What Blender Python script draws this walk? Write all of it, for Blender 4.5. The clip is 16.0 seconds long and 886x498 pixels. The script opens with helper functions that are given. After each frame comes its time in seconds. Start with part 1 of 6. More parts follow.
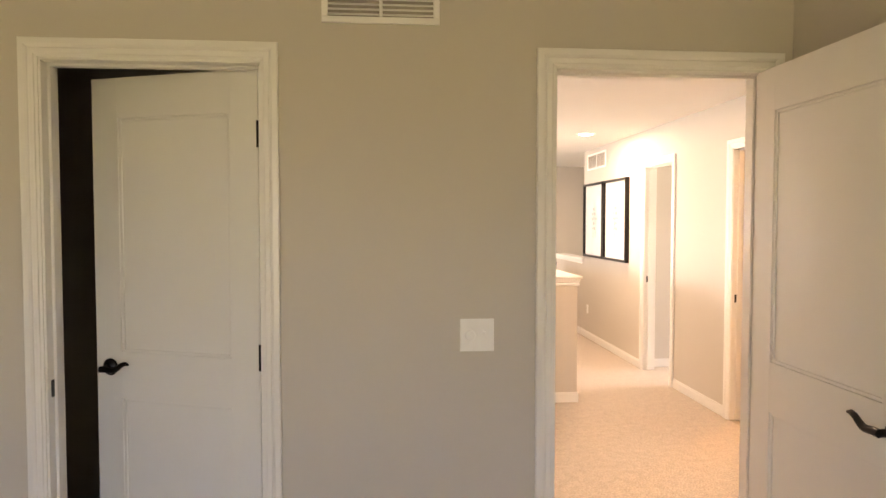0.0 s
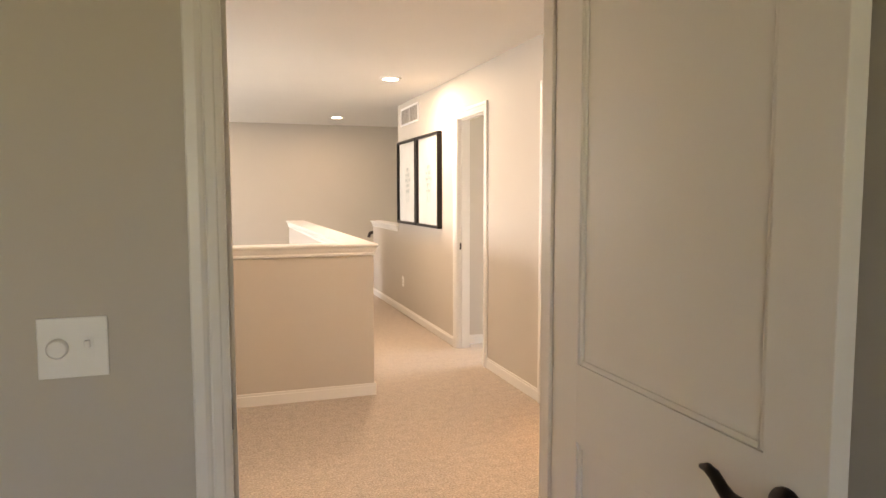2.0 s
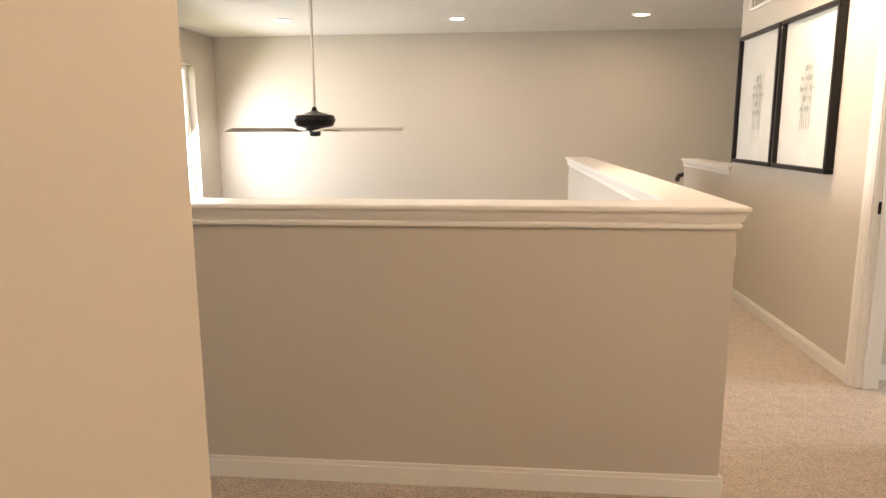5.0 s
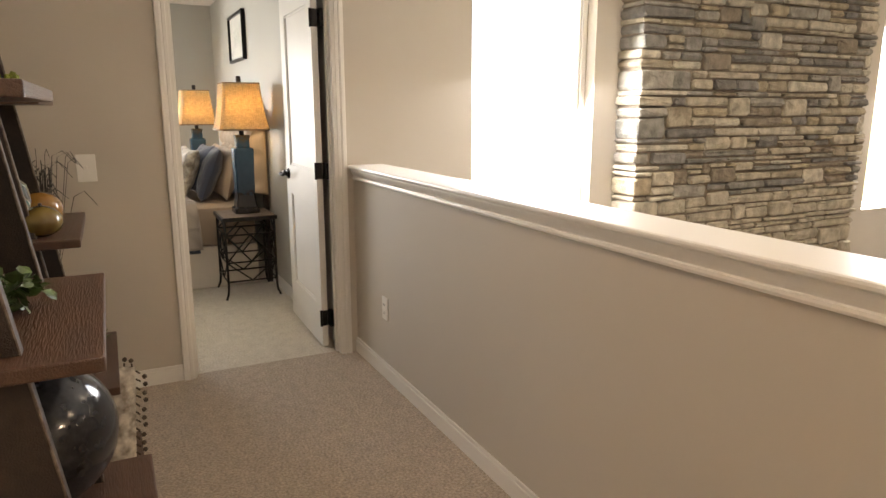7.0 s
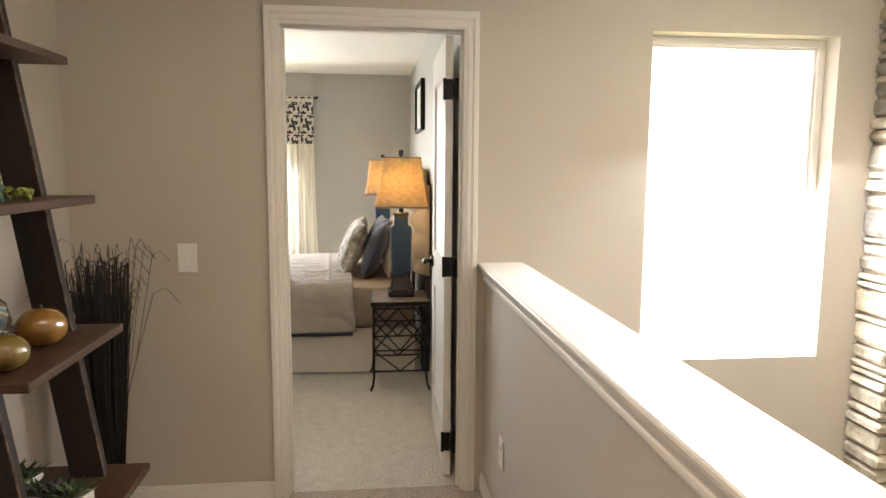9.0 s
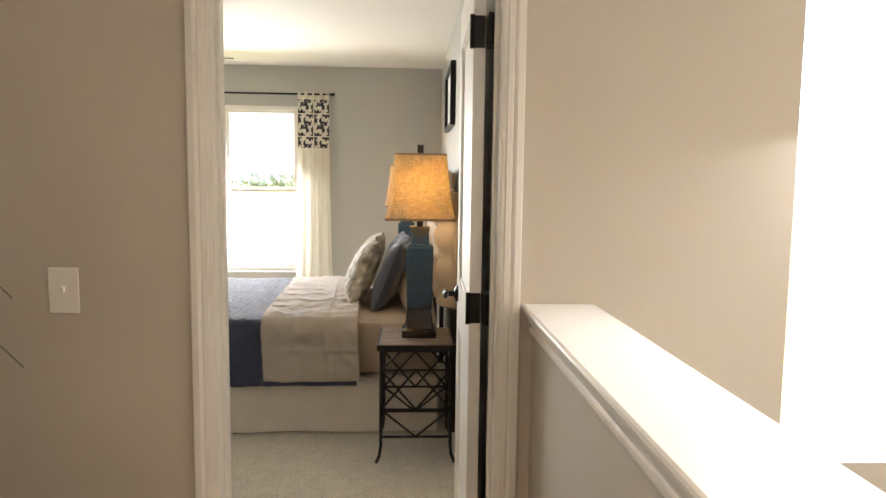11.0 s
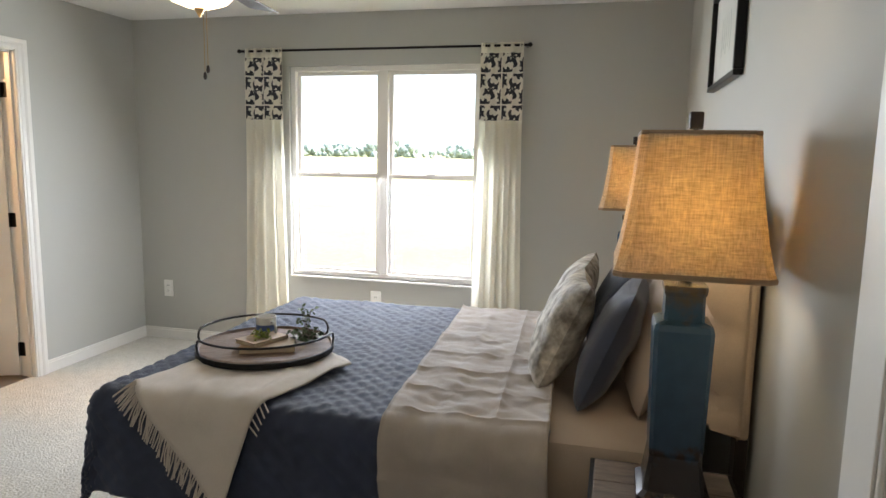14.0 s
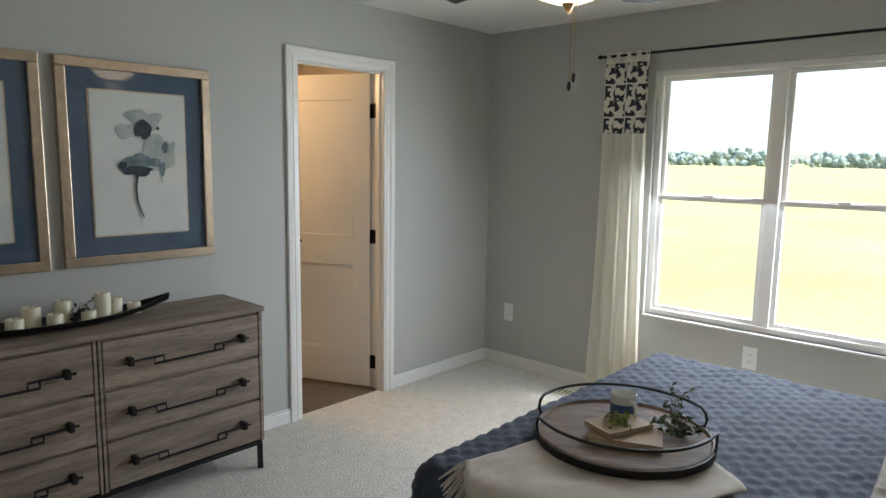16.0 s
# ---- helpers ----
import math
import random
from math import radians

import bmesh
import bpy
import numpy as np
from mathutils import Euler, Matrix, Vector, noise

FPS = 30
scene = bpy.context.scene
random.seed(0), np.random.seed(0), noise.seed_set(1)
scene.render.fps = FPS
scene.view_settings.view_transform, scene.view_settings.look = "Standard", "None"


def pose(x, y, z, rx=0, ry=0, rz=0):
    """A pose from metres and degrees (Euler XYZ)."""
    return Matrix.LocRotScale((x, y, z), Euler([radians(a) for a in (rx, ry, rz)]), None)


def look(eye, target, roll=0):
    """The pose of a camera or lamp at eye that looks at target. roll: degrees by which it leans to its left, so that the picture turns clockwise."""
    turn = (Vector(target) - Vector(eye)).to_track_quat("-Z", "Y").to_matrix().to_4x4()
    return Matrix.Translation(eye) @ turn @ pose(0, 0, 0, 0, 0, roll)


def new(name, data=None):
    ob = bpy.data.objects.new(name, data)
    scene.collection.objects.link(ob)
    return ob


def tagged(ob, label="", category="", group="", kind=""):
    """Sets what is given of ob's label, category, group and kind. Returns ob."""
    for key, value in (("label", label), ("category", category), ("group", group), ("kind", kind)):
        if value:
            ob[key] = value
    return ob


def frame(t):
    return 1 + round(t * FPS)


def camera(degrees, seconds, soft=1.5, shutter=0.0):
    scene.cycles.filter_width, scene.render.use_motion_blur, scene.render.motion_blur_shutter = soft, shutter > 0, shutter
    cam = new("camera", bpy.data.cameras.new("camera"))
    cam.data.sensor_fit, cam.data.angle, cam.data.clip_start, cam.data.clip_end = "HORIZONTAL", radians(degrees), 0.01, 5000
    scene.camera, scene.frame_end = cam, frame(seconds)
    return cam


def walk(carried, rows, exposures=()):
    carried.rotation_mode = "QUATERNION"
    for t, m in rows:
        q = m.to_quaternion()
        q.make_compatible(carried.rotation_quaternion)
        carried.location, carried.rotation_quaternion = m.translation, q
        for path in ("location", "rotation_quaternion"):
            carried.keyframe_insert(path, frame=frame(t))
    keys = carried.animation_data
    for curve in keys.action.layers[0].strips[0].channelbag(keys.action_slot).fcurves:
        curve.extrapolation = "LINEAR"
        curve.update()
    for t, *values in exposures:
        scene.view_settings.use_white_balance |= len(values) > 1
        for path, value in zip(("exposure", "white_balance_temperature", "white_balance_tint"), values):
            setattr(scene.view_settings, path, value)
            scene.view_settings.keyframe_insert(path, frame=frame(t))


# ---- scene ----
cam = camera(67.4, 16.0)
PATH = [
    (0, (0.062, 0.656, 1.508), (0.225, 2.647, 1.427), -0.0),
    (0.5, (0.198, 0.8, 1.452), (0.645, 2.747, 1.353), -0.2),
    (1, (0.381, 0.97, 1.431), (0.965, 2.879, 1.307), -0.4),
    (1.5, (0.503, 1.278, 1.419), (1.126, 3.173, 1.276), -0.3),
    (2, (0.66, 1.592, 1.395), (1.285, 3.484, 1.231), -0.1),
    (2.5, (0.782, 1.923, 1.351), (1.383, 3.818, 1.136), -0.1),
    (3, (0.858, 2.291, 1.364), (1.328, 4.216, 1.093), -0.2),
    (3.2, (0.893, 2.425, 1.374), (1.301, 4.362, 1.087), -0.2),
    (5.5, (0.818, 4.114, 1.297), (0.292, 6.006, 0.92), -0.1),
    (6, (0.764, 4.404, 1.304), (-0.237, 6.09, 0.911), 0.0),
    (6.5, (0.751, 4.664, 1.305), (-0.754, 5.918, 0.9), -0.2),
    (7, (0.643, 4.885, 1.344), (-1.107, 5.762, 0.936), -0.0),
    (7.5, (0.538, 5.085, 1.38), (-1.293, 5.78, 0.975), 0.1),
    (8, (0.458, 5.271, 1.402), (-1.465, 5.665, 1.017), 0.1),
    (8.5, (0.302, 5.418, 1.452), (-1.654, 5.662, 1.114), 0.3),
    (9, (0.081, 5.553, 1.479), (-1.891, 5.775, 1.232), 0.4),
    (9.2, (-0.007, 5.608, 1.49), (-1.983, 5.821, 1.264), 0.4),
    (11.3, (-1.168, 5.721, 1.364), (-3.155, 5.795, 1.152), 0.9),
    (11.5, (-1.294, 5.709, 1.358), (-3.278, 5.77, 1.117), 1.1),
    (12, (-1.586, 5.687, 1.369), (-3.568, 5.728, 1.102), 1.3),
    (12.5, (-1.892, 5.698, 1.399), (-3.872, 5.646, 1.122), 1.0),
    (13, (-2.18, 5.642, 1.42), (-4.149, 5.424, 1.144), 1.2),
    (13.5, (-2.447, 5.602, 1.446), (-4.401, 5.282, 1.171), 1.3),
    (14, (-2.687, 5.587, 1.474), (-4.606, 5.099, 1.193), 1.0),
    (14.5, (-2.864, 5.505, 1.486), (-4.715, 4.802, 1.207), 1.1),
    (15, (-3.036, 5.417, 1.5), (-4.832, 4.582, 1.222), 1.1),
    (15.5, (-3.147, 5.3, 1.536), (-4.848, 4.287, 1.252), 1.0),
    (16, (-3.216, 5.171, 1.537), (-4.671, 3.827, 1.264), 0.9),
]
walk(cam, [(t, look(eye, target, roll)) for t, eye, target, roll in PATH],
     exposures=((0.0, 3.65, 7600, 25), (1.5, 3.35, 7150, 21), (3.0, 2.9, 7150, 19), (5.5, 2.85, 6900, 16), (6.5, 2.8, 7100, 16), (9.0, 2.95, 6800, 14), (11.5, 2.75, 7000, 15), (12.5, 2.5, 7000, 16), (14.5, 1.92, 6000, 11), (16.0, 1.47, 5900, 9)))

# ---------------------------------------------------------------- light
world = bpy.data.worlds.new("world")
scene.world = world
world.use_nodes = True
wn = world.node_tree
sky = wn.nodes.new("ShaderNodeTexSky")
sky.sky_type = "NISHITA"
sky.sun_disc = False
sky.sun_elevation = radians(59)
sky.sun_rotation = radians(340)
sky.air_density = 1.0
sky.dust_density = 1.5
wn.links.new(sky.outputs[0], wn.nodes["Background"].inputs[0])
wn.nodes["Background"].inputs[1].default_value = 0.15

sun = new("sun", bpy.data.lights.new("sun", "SUN"))
sun.data.energy = 5.0
sun.data.angle = radians(12)
sun.data.color = (1, 0.96, 0.9)
sun.matrix_world = look((0, 0, 20), (4.2, -11.6, -1))


def area_light(name, eye, target, sx, sy, watts, color):
    lamp = bpy.data.lights.new(name, "AREA")
    lamp.shape, lamp.size, lamp.size_y, lamp.energy, lamp.color = "RECTANGLE", sx, sy, watts, color
    ob = new(name, lamp)
    ob.matrix_world = look(eye, target)
    return ob


def bulb(name, at, watts, color, radius=0.04):
    lamp = bpy.data.lights.new(name, "POINT")
    lamp.energy, lamp.color, lamp.shadow_soft_size = watts, color, radius
    ob = new(name, lamp)
    ob.location = at
    return ob


DAY = (0.93, 0.97, 1.0)
WARM = (1.0, 0.72, 0.42)
# lamps in wall openings, standing for light from outdoors
area_light("opening_fill", (-7.13, 4.01, 1.32), (0, 4.01, -2.6), 1.36, 1.46, 20, DAY)
area_light("opening_fill", (-2.898, 7.234, 1.33), (0, 7.234, -0.2), 0.86, 1.46, 18, DAY)
area_light("opening_fill", (-2.875, 11.05, 1.3), (0, 11.0, -0.4), 0.86, 1.5, 12, DAY)
# added warm fill for the first room, in an unseen opening
area_light("opening_fill", (-0.4, -1.17, 1.4), (-0.4, 3, 1.2), 1.5, 1.4, 1.0, (1.0, 0.80, 0.63))
area_light("opening_fill", (5.55, 6.87, 1.4), (2, 6.8, 0.6), 0.8, 1.4, 6.5, DAY)
CAN_E = 5.0
LAMP_W, FAN_W, BOWL_E = 0.68, 0.035, 1.3
BATH_W, BATH2_W, OPAL_E = 6.0, 12.0, 0.9


# ---------------------------------------------------------------- materials
def material(name, base, rough=0.6, metal=0.0, var=0.06, scale=6.0, grain=0.0, grain_scale=300.0, bump=0.0,
             bump_scale=200.0, stretch=(1, 1, 1), dark=None, random_tint=0.0, coat=0.0, sheen=0.0):
    """A surface with slow stains, fine grain and relief at real size."""
    m = bpy.data.materials.new(name)
    m.use_nodes = True
    nt = m.node_tree
    b = nt.nodes["Principled BSDF"]
    b.inputs["Roughness"].default_value = rough
    b.inputs["Metallic"].default_value = metal
    b.inputs["Coat Weight"].default_value = coat
    b.inputs["Sheen Weight"].default_value = sheen
    tc = nt.nodes.new("ShaderNodeTexCoord")
    mp = nt.nodes.new("ShaderNodeMapping")
    mp.inputs["Scale"].default_value = stretch
    nt.links.new(tc.outputs["Object"], mp.inputs[0])
    n1 = nt.nodes.new("ShaderNodeTexNoise")
    n1.inputs["Scale"].default_value = scale
    n1.inputs["Detail"].default_value = 4
    nt.links.new(mp.outputs[0], n1.inputs[0])
    ramp = nt.nodes.new("ShaderNodeValToRGB")
    lo = dark if dark else tuple(c * (1 - var * 2) for c in base)
    ramp.color_ramp.elements[0].position, ramp.color_ramp.elements[1].position = 0.32, 0.68
    ramp.color_ramp.elements[0].color = (*lo, 1)
    ramp.color_ramp.elements[1].color = (*base, 1)
    nt.links.new(n1.outputs["Fac"], ramp.inputs[0])
    out = ramp.outputs[0]
    if grain > 0:
        n2 = nt.nodes.new("ShaderNodeTexNoise")
        n2.inputs["Scale"].default_value = grain_scale
        n2.inputs["Detail"].default_value = 2
        nt.links.new(mp.outputs[0], n2.inputs[0])
        mix = nt.nodes.new("ShaderNodeMix")
        mix.data_type, mix.blend_type = "RGBA", "OVERLAY"
        mix.inputs["Factor"].default_value = grain
        nt.links.new(out, mix.inputs["A"])
        nt.links.new(n2.outputs["Fac"], mix.inputs["B"])
        out = mix.outputs["Result"]
    if random_tint > 0:
        info = nt.nodes.new("ShaderNodeObjectInfo")
        mr = nt.nodes.new("ShaderNodeMapRange")
        mr.inputs["To Min"].default_value, mr.inputs["To Max"].default_value = 1 - random_tint, 1 + random_tint
        nt.links.new(info.outputs["Random"], mr.inputs["Value"])
        hsv = nt.nodes.new("ShaderNodeHueSaturation")
        nt.links.new(mr.outputs[0], hsv.inputs["Value"])
        nt.links.new(out, hsv.inputs["Color"])
        out = hsv.outputs[0]
    nt.links.new(out, b.inputs["Base Color"])
    if bump > 0:
        n3 = nt.nodes.new("ShaderNodeTexNoise")
        n3.inputs["Scale"].default_value = bump_scale
        n3.inputs["Detail"].default_value = 3
        nt.links.new(mp.outputs[0], n3.inputs[0])
        bp = nt.nodes.new("ShaderNodeBump")
        bp.inputs["Strength"].default_value = bump
        bp.inputs["Distance"].default_value = 0.01
        nt.links.new(n3.outputs["Fac"], bp.inputs["Height"])
        nt.links.new(bp.outputs[0], b.inputs["Normal"])
    return m


def glowing(name, color, strength):
    m = bpy.data.materials.new(name)
    m.use_nodes = True
    b = m.node_tree.nodes["Principled BSDF"]
    b.inputs["Base Color"].default_value = (*color, 1)
    b.inputs["Emission Color"].default_value = (*color, 1)
    b.inputs["Emission Strength"].default_value = strength
    return m


PAINT = material("wall_paint", (0.56, 0.515, 0.45), 0.62, var=0.015, scale=1.2, bump=0.05, bump_scale=350)
PAINT_BED = material("bedroom_paint", (0.475, 0.475, 0.445), 0.62, var=0.015, scale=1.2, bump=0.05, bump_scale=350)
TRIM = material("trim_paint", (0.80, 0.78, 0.74), 0.32, var=0.01, scale=3, bump=0.02, bump_scale=60)
DOOR = material("door_paint", (0.78, 0.765, 0.73), 0.42, var=0.012, scale=3, bump=0.03, bump_scale=90)
CEIL = material("ceiling_paint", (0.80, 0.79, 0.76), 0.8, var=0.01, scale=2, bump=0.15, bump_scale=180)
CARPET_HALL = material("hall_carpet", (0.47, 0.395, 0.32), 0.95, var=0.09, scale=19, grain=0.75, grain_scale=95, bump=1.0, bump_scale=85, sheen=0.2)
CARPET_BED = material("bedroom_carpet", (0.66, 0.62, 0.54), 0.95, var=0.07, scale=16, grain=0.65, grain_scale=95, bump=1.0, bump_scale=85, sheen=0.2)
TILE_DARK = material("dark_tile", (0.13, 0.105, 0.085), 0.35, var=0.15, scale=5, grain=0.2)
TILE_TAN = material("bath_vinyl", (0.36, 0.29, 0.2), 0.4, var=0.15, scale=7, grain=0.2)
BLACK = material("oiled_bronze", (0.016, 0.014, 0.013), 0.38, 0.7, var=0.1, scale=30)
IRON = material("dark_iron", (0.022, 0.02, 0.018), 0.5, 0.6, var=0.15, scale=40, bump=0.2, bump_scale=120)
VENT_SHADE = material("vent_shade_grey", (0.34, 0.31, 0.27), 0.6, var=0.05, scale=20)
PLASTIC = material("white_plastic", (0.86, 0.85, 0.82), 0.3, var=0.01, scale=20)
BRASS = material("brushed_brass", (0.5, 0.36, 0.18), 0.3, 1.0, var=0.05, scale=30)
MORTAR = material("mortar", (0.26, 0.215, 0.165), 0.95, var=0.15, scale=20, grain=0.3, bump=0.6, bump_scale=90)
CANLIGHT = glowing("downlight_glow", (1.0, 0.86, 0.66), CAN_E)

GLASS = bpy.data.materials.new("window_glass")
GLASS.use_nodes = True
gt = GLASS.node_tree
gt.nodes.remove(gt.nodes["Principled BSDF"])
g_clear = gt.nodes.new("ShaderNodeBsdfTransparent")
g_gloss = gt.nodes.new("ShaderNodeBsdfGlossy")
g_gloss.inputs["Roughness"].default_value = 0.02
g_mix = gt.nodes.new("ShaderNodeMixShader")
g_lw = gt.nodes.new("ShaderNodeLayerWeight")
g_lw.inputs[0].default_value = 0.5
g_pw = gt.nodes.new("ShaderNodeMath")
g_pw.operation = "POWER"
g_pw.inputs[1].default_value = 4.0
g_fr = gt.nodes.new("ShaderNodeMath")
g_fr.operation = "MULTIPLY_ADD"
g_fr.inputs[1].default_value, g_fr.inputs[2].default_value = 0.6, 0.035
gt.links.new(g_lw.outputs["Facing"], g_pw.inputs[0])
gt.links.new(g_pw.outputs[0], g_fr.inputs[0])
gt.links.new(g_fr.outputs[0], g_mix.inputs[0])
gt.links.new(g_clear.outputs[0], g_mix.inputs[1])
gt.links.new(g_gloss.outputs[0], g_mix.inputs[2])
gt.links.new(g_mix.outputs[0], gt.nodes["Material Output"].inputs[0])


# ---------------------------------------------------------------- mesh tools
def box(bm, x0, x1, y0, y1, z0, z1, bevel=0.0, m=None):
    r = bmesh.ops.create_cube(bm, size=1)
    vs = r["verts"]
    for v in vs:
        v.co = Vector(((x0 + x1) / 2 + v.co.x * (x1 - x0), (y0 + y1) / 2 + v.co.y * (y1 - y0), (z0 + z1) / 2 + v.co.z * (z1 - z0)))
        if m is not None:
            v.co = m @ v.co
    if bevel > 0:
        es = list({e for v in vs for e in v.link_edges})
        bmesh.ops.bevel(bm, geom=es, offset=bevel, segments=2, affect="EDGES", profile=0.5)


def boxes(*specs, bevel=0.0, m=None):
    bm = bmesh.new()
    for s in specs:
        box(bm, *s, bevel=bevel, m=m)
    return bm


def lathe(bm, profile, segs=24, at=(0, 0, 0), m=None, squash=1.0, ring=False):
    """Turns (radius, height) pairs round z; ring: the profile closes on itself."""
    rings = []
    for r, z in profile:
        circle = []
        for i in range(segs):
            a = 2 * math.pi * i / segs
            co = Vector((r * math.cos(a), r * math.sin(a) * squash, z))
            co = (m @ co) if m is not None else co
            circle.append(bm.verts.new(co + Vector(at)))
        rings.append(circle)
    for a, b in zip(rings, rings[1:] + (rings[:1] if ring else [])):
        for i in range(segs):
            j = (i + 1) % segs
            bm.faces.new((a[i], a[j], b[j], b[i]))
    if ring:
        return bm
    if profile[0][0] > 1e-5:
        bm.faces.new(list(reversed(rings[0])))
    if profile[-1][0] > 1e-5:
        bm.faces.new(rings[-1])
    return bm


def tube(bm, pts, r, segs=8, closed=False):
    """A round bar along points."""
    pts = [Vector(p) for p in pts]
    n = len(pts)
    rings = []
    up = Vector((0.123, 0.37, 0.92)).normalized()
    for i, p in enumerate(pts):
        a = pts[(i - 1) % n] if closed or i > 0 else p
        b = pts[(i + 1) % n] if closed or i < n - 1 else p
        d = (b - a).normalized()
        u = d.cross(up)
        if u.length < 1e-3:
            u = d.cross(Vector((1, 0, 0)))
        u.normalize()
        w = d.cross(u).normalized()
        rad = r if isinstance(r, float) else r[i]
        rings.append([bm.verts.new(p + rad * (math.cos(2 * math.pi * k / segs) * u + math.sin(2 * math.pi * k / segs) * w)) for k in range(segs)])
    for i in range(n if closed else n - 1):
        a, b = rings[i], rings[(i + 1) % n]
        for k in range(segs):
            j = (k + 1) % segs
            bm.faces.new((a[k], a[j], b[j], b[k]))
    if not closed:
        bm.faces.new(list(reversed(rings[0])))
        bm.faces.new(rings[-1])
    return bm


def part(name, bm, mat, parent=None, label="", smooth=False):
    me = bpy.data.meshes.new(name)
    bmesh.ops.recalc_face_normals(bm, faces=bm.faces)
    bm.to_mesh(me)
    bm.free()
    me.materials.append(mat)
    if smooth:
        me.shade_smooth()
        me.set_sharp_from_angle(angle=radians(40))
    ob = new(name, me)
    if parent is not None:
        ob.parent = parent
    if label:
        ob["label"] = label
    return ob


def thing(name, label, category, at=(0, 0, 0), turn=0.0, group="", kind=""):
    ob = new(name)
    ob.empty_display_size = 0.1
    ob.matrix_basis = pose(*at, 0, 0, turn)
    return tagged(ob, label, category, group, kind)


def structure(name, bm, mat, label, category):
    return tagged(part(name, bm, mat), label, category, kind="structure")


def wall_bm(axis, c0, c1, a0, a1, z0, z1, holes=()):
    """A wall c0..c1 thick across its axis, a0..a1 long, with holes (a0, a1, z0, z1) right through it."""
    bm = bmesh.new()
    cuts = sorted({a0, a1, *[h[0] for h in holes], *[h[1] for h in holes]})
    for p, q in zip(cuts, cuts[1:]):
        spans = [(z0, z1)]
        for h in holes:
            if h[0] <= p and q <= h[1]:
                spans = [s for b, t in spans for s in ((b, min(t, h[2])), (max(b, h[3]), t)) if s[1] - s[0] > 1e-4]
        for b, t in spans:
            if axis == "x":
                box(bm, c0, c1, p, q, b, t)
            else:
                box(bm, p, q, c0, c1, b, t)
    bmesh.ops.remove_doubles(bm, verts=bm.verts, dist=1e-5)
    return bm


# ---------------------------------------------------------------- plan
H, HG = 2.43, 2.47          # ceilings: hall and rooms, high room beyond the hall
LOW = -2.75                 # floor of the two-storey room
DH = 2.07                   # door openings
AY = 3.018                  # face of the first room's door wall
EX = 2.648                  # hall's long wall
WX = -2.793                 # wall with the bedroom door
HY = 6.065                  # low wall's hall face
BD0, BD1 = 5.182, 5.975        # bedroom door opening
CL0, CL1 = -1.118, -0.369     # closet opening
RD0, RD1 = 0.652, 1.45        # first room's door opening
NY, SY, BX = 6.0, 2.025, -7.11

structure("wall_room_north", wall_bm("y", AY, AY + 0.115, -2.3, EX + 0.115, 0, H, ((CL0, CL1, 0, DH), (RD0, RD1, 0, DH))), PAINT, "greige painted wall with two door openings", "wall")
structure("wall_room_east", wall_bm("x", 1.55, 1.665, -1.3, AY, 0, H), PAINT, "greige painted wall behind the open door", "wall")
# unseen wall; its opening is made up to hold the fill lamp
structure("wall_room_south", wall_bm("y", -1.315, -1.2, -2.3, 1.55, 0, H, ((-1.15, 0.35, 0.7, 2.1),)), PAINT, "unseen greige painted wall with an added opening", "wall")
structure("wall_room_west", wall_bm("x", -2.415, -2.3, -1.315, 4.215, 0, H), PAINT, "greige painted wall of the first room", "wall")
structure("wall_alcove_west", wall_bm("x", 0.468, 0.583, AY + 0.115, 4.33, 0, H, ((3.205, 3.87, 0, DH),)), PAINT, "greige painted wall with a linen closet door", "wall")
structure("wall_corridor_south", wall_bm("y", 4.215, 4.33, WX, 0.468, 0, H), PAINT, "greige painted wall behind the ladder shelves", "wall")
structure("wall_hall_east", wall_bm("x", EX, EX + 0.115, AY + 0.115, 9.3, 0, H, ((4.72, 5.48, 0, DH), (6.54, 7.205, 0, DH))), PAINT, "long greige hall wall with two door openings", "wall")
structure("wall_west", wall_bm("x", WX - 0.115, WX, 1.91, 12.17, LOW, HG, ((BD0, BD1, -0.26, DH), (6.793, 7.675, 0.591, 2.072), (10.61, 11.49, 0.512, 2.078))), PAINT, "tall greige wall with a door and two windows", "wall")
structure("wall_north", wall_bm("y", 12.05, 12.17, WX, 4.2, LOW, HG), PAINT, "tall greige end wall of the high room", "wall")
structure("wall_bedroom_north", wall_bm("y", NY, NY + 0.06, BX, WX - 0.115, -0.2, H), PAINT_BED, "grey painted wall behind the bed", "wall")
structure("wall_bedroom_west", wall_bm("x", BX - 0.14, BX, 1.91, NY + 0.06, -0.2, H, ((3.309, 4.713, 0.578, 2.077),)), PAINT_BED, "grey painted wall with the wide window", "wall")
structure("wall_bedroom_south", wall_bm("y", SY - 0.115, SY, BX, WX - 0.115, 0, H, ((-6.068, -5.405, 0, DH),)), PAINT_BED, "grey painted wall with a bathroom door", "wall")
structure("low_wall_corridor", boxes((WX, 1.63, HY, HY + 0.14, LOW, 1.015)), PAINT, "greige painted low wall along the corridor", "low wall")
structure("low_wall_hall", boxes((1.465, 1.63, HY + 0.14, 10.40, LOW, 1.015)), PAINT, "greige painted low wall along the hall", "low wall")
structure("low_wall_stairs", boxes((EX, EX + 0.115, 9.3, 10.73, -0.2, 1.0)), PAINT, "greige painted low wall beside the stairs", "low wall")


CAP_PROFILE = ((0.028, 0.045), (0.033, 0.042), (0.0345, 0.036), (0.0335, 0.029), (0.029, 0.025), (0.021, 0.0235), (0.021, 0.0165), (0.019, 0.008), (0.0155, -0.001), (0.011, -0.008), (0.0085, -0.013), (0.0135, -0.0165), (0.0145, -0.024), (0.0125, -0.031), (0.004, -0.034), (-0.002, -0.034))


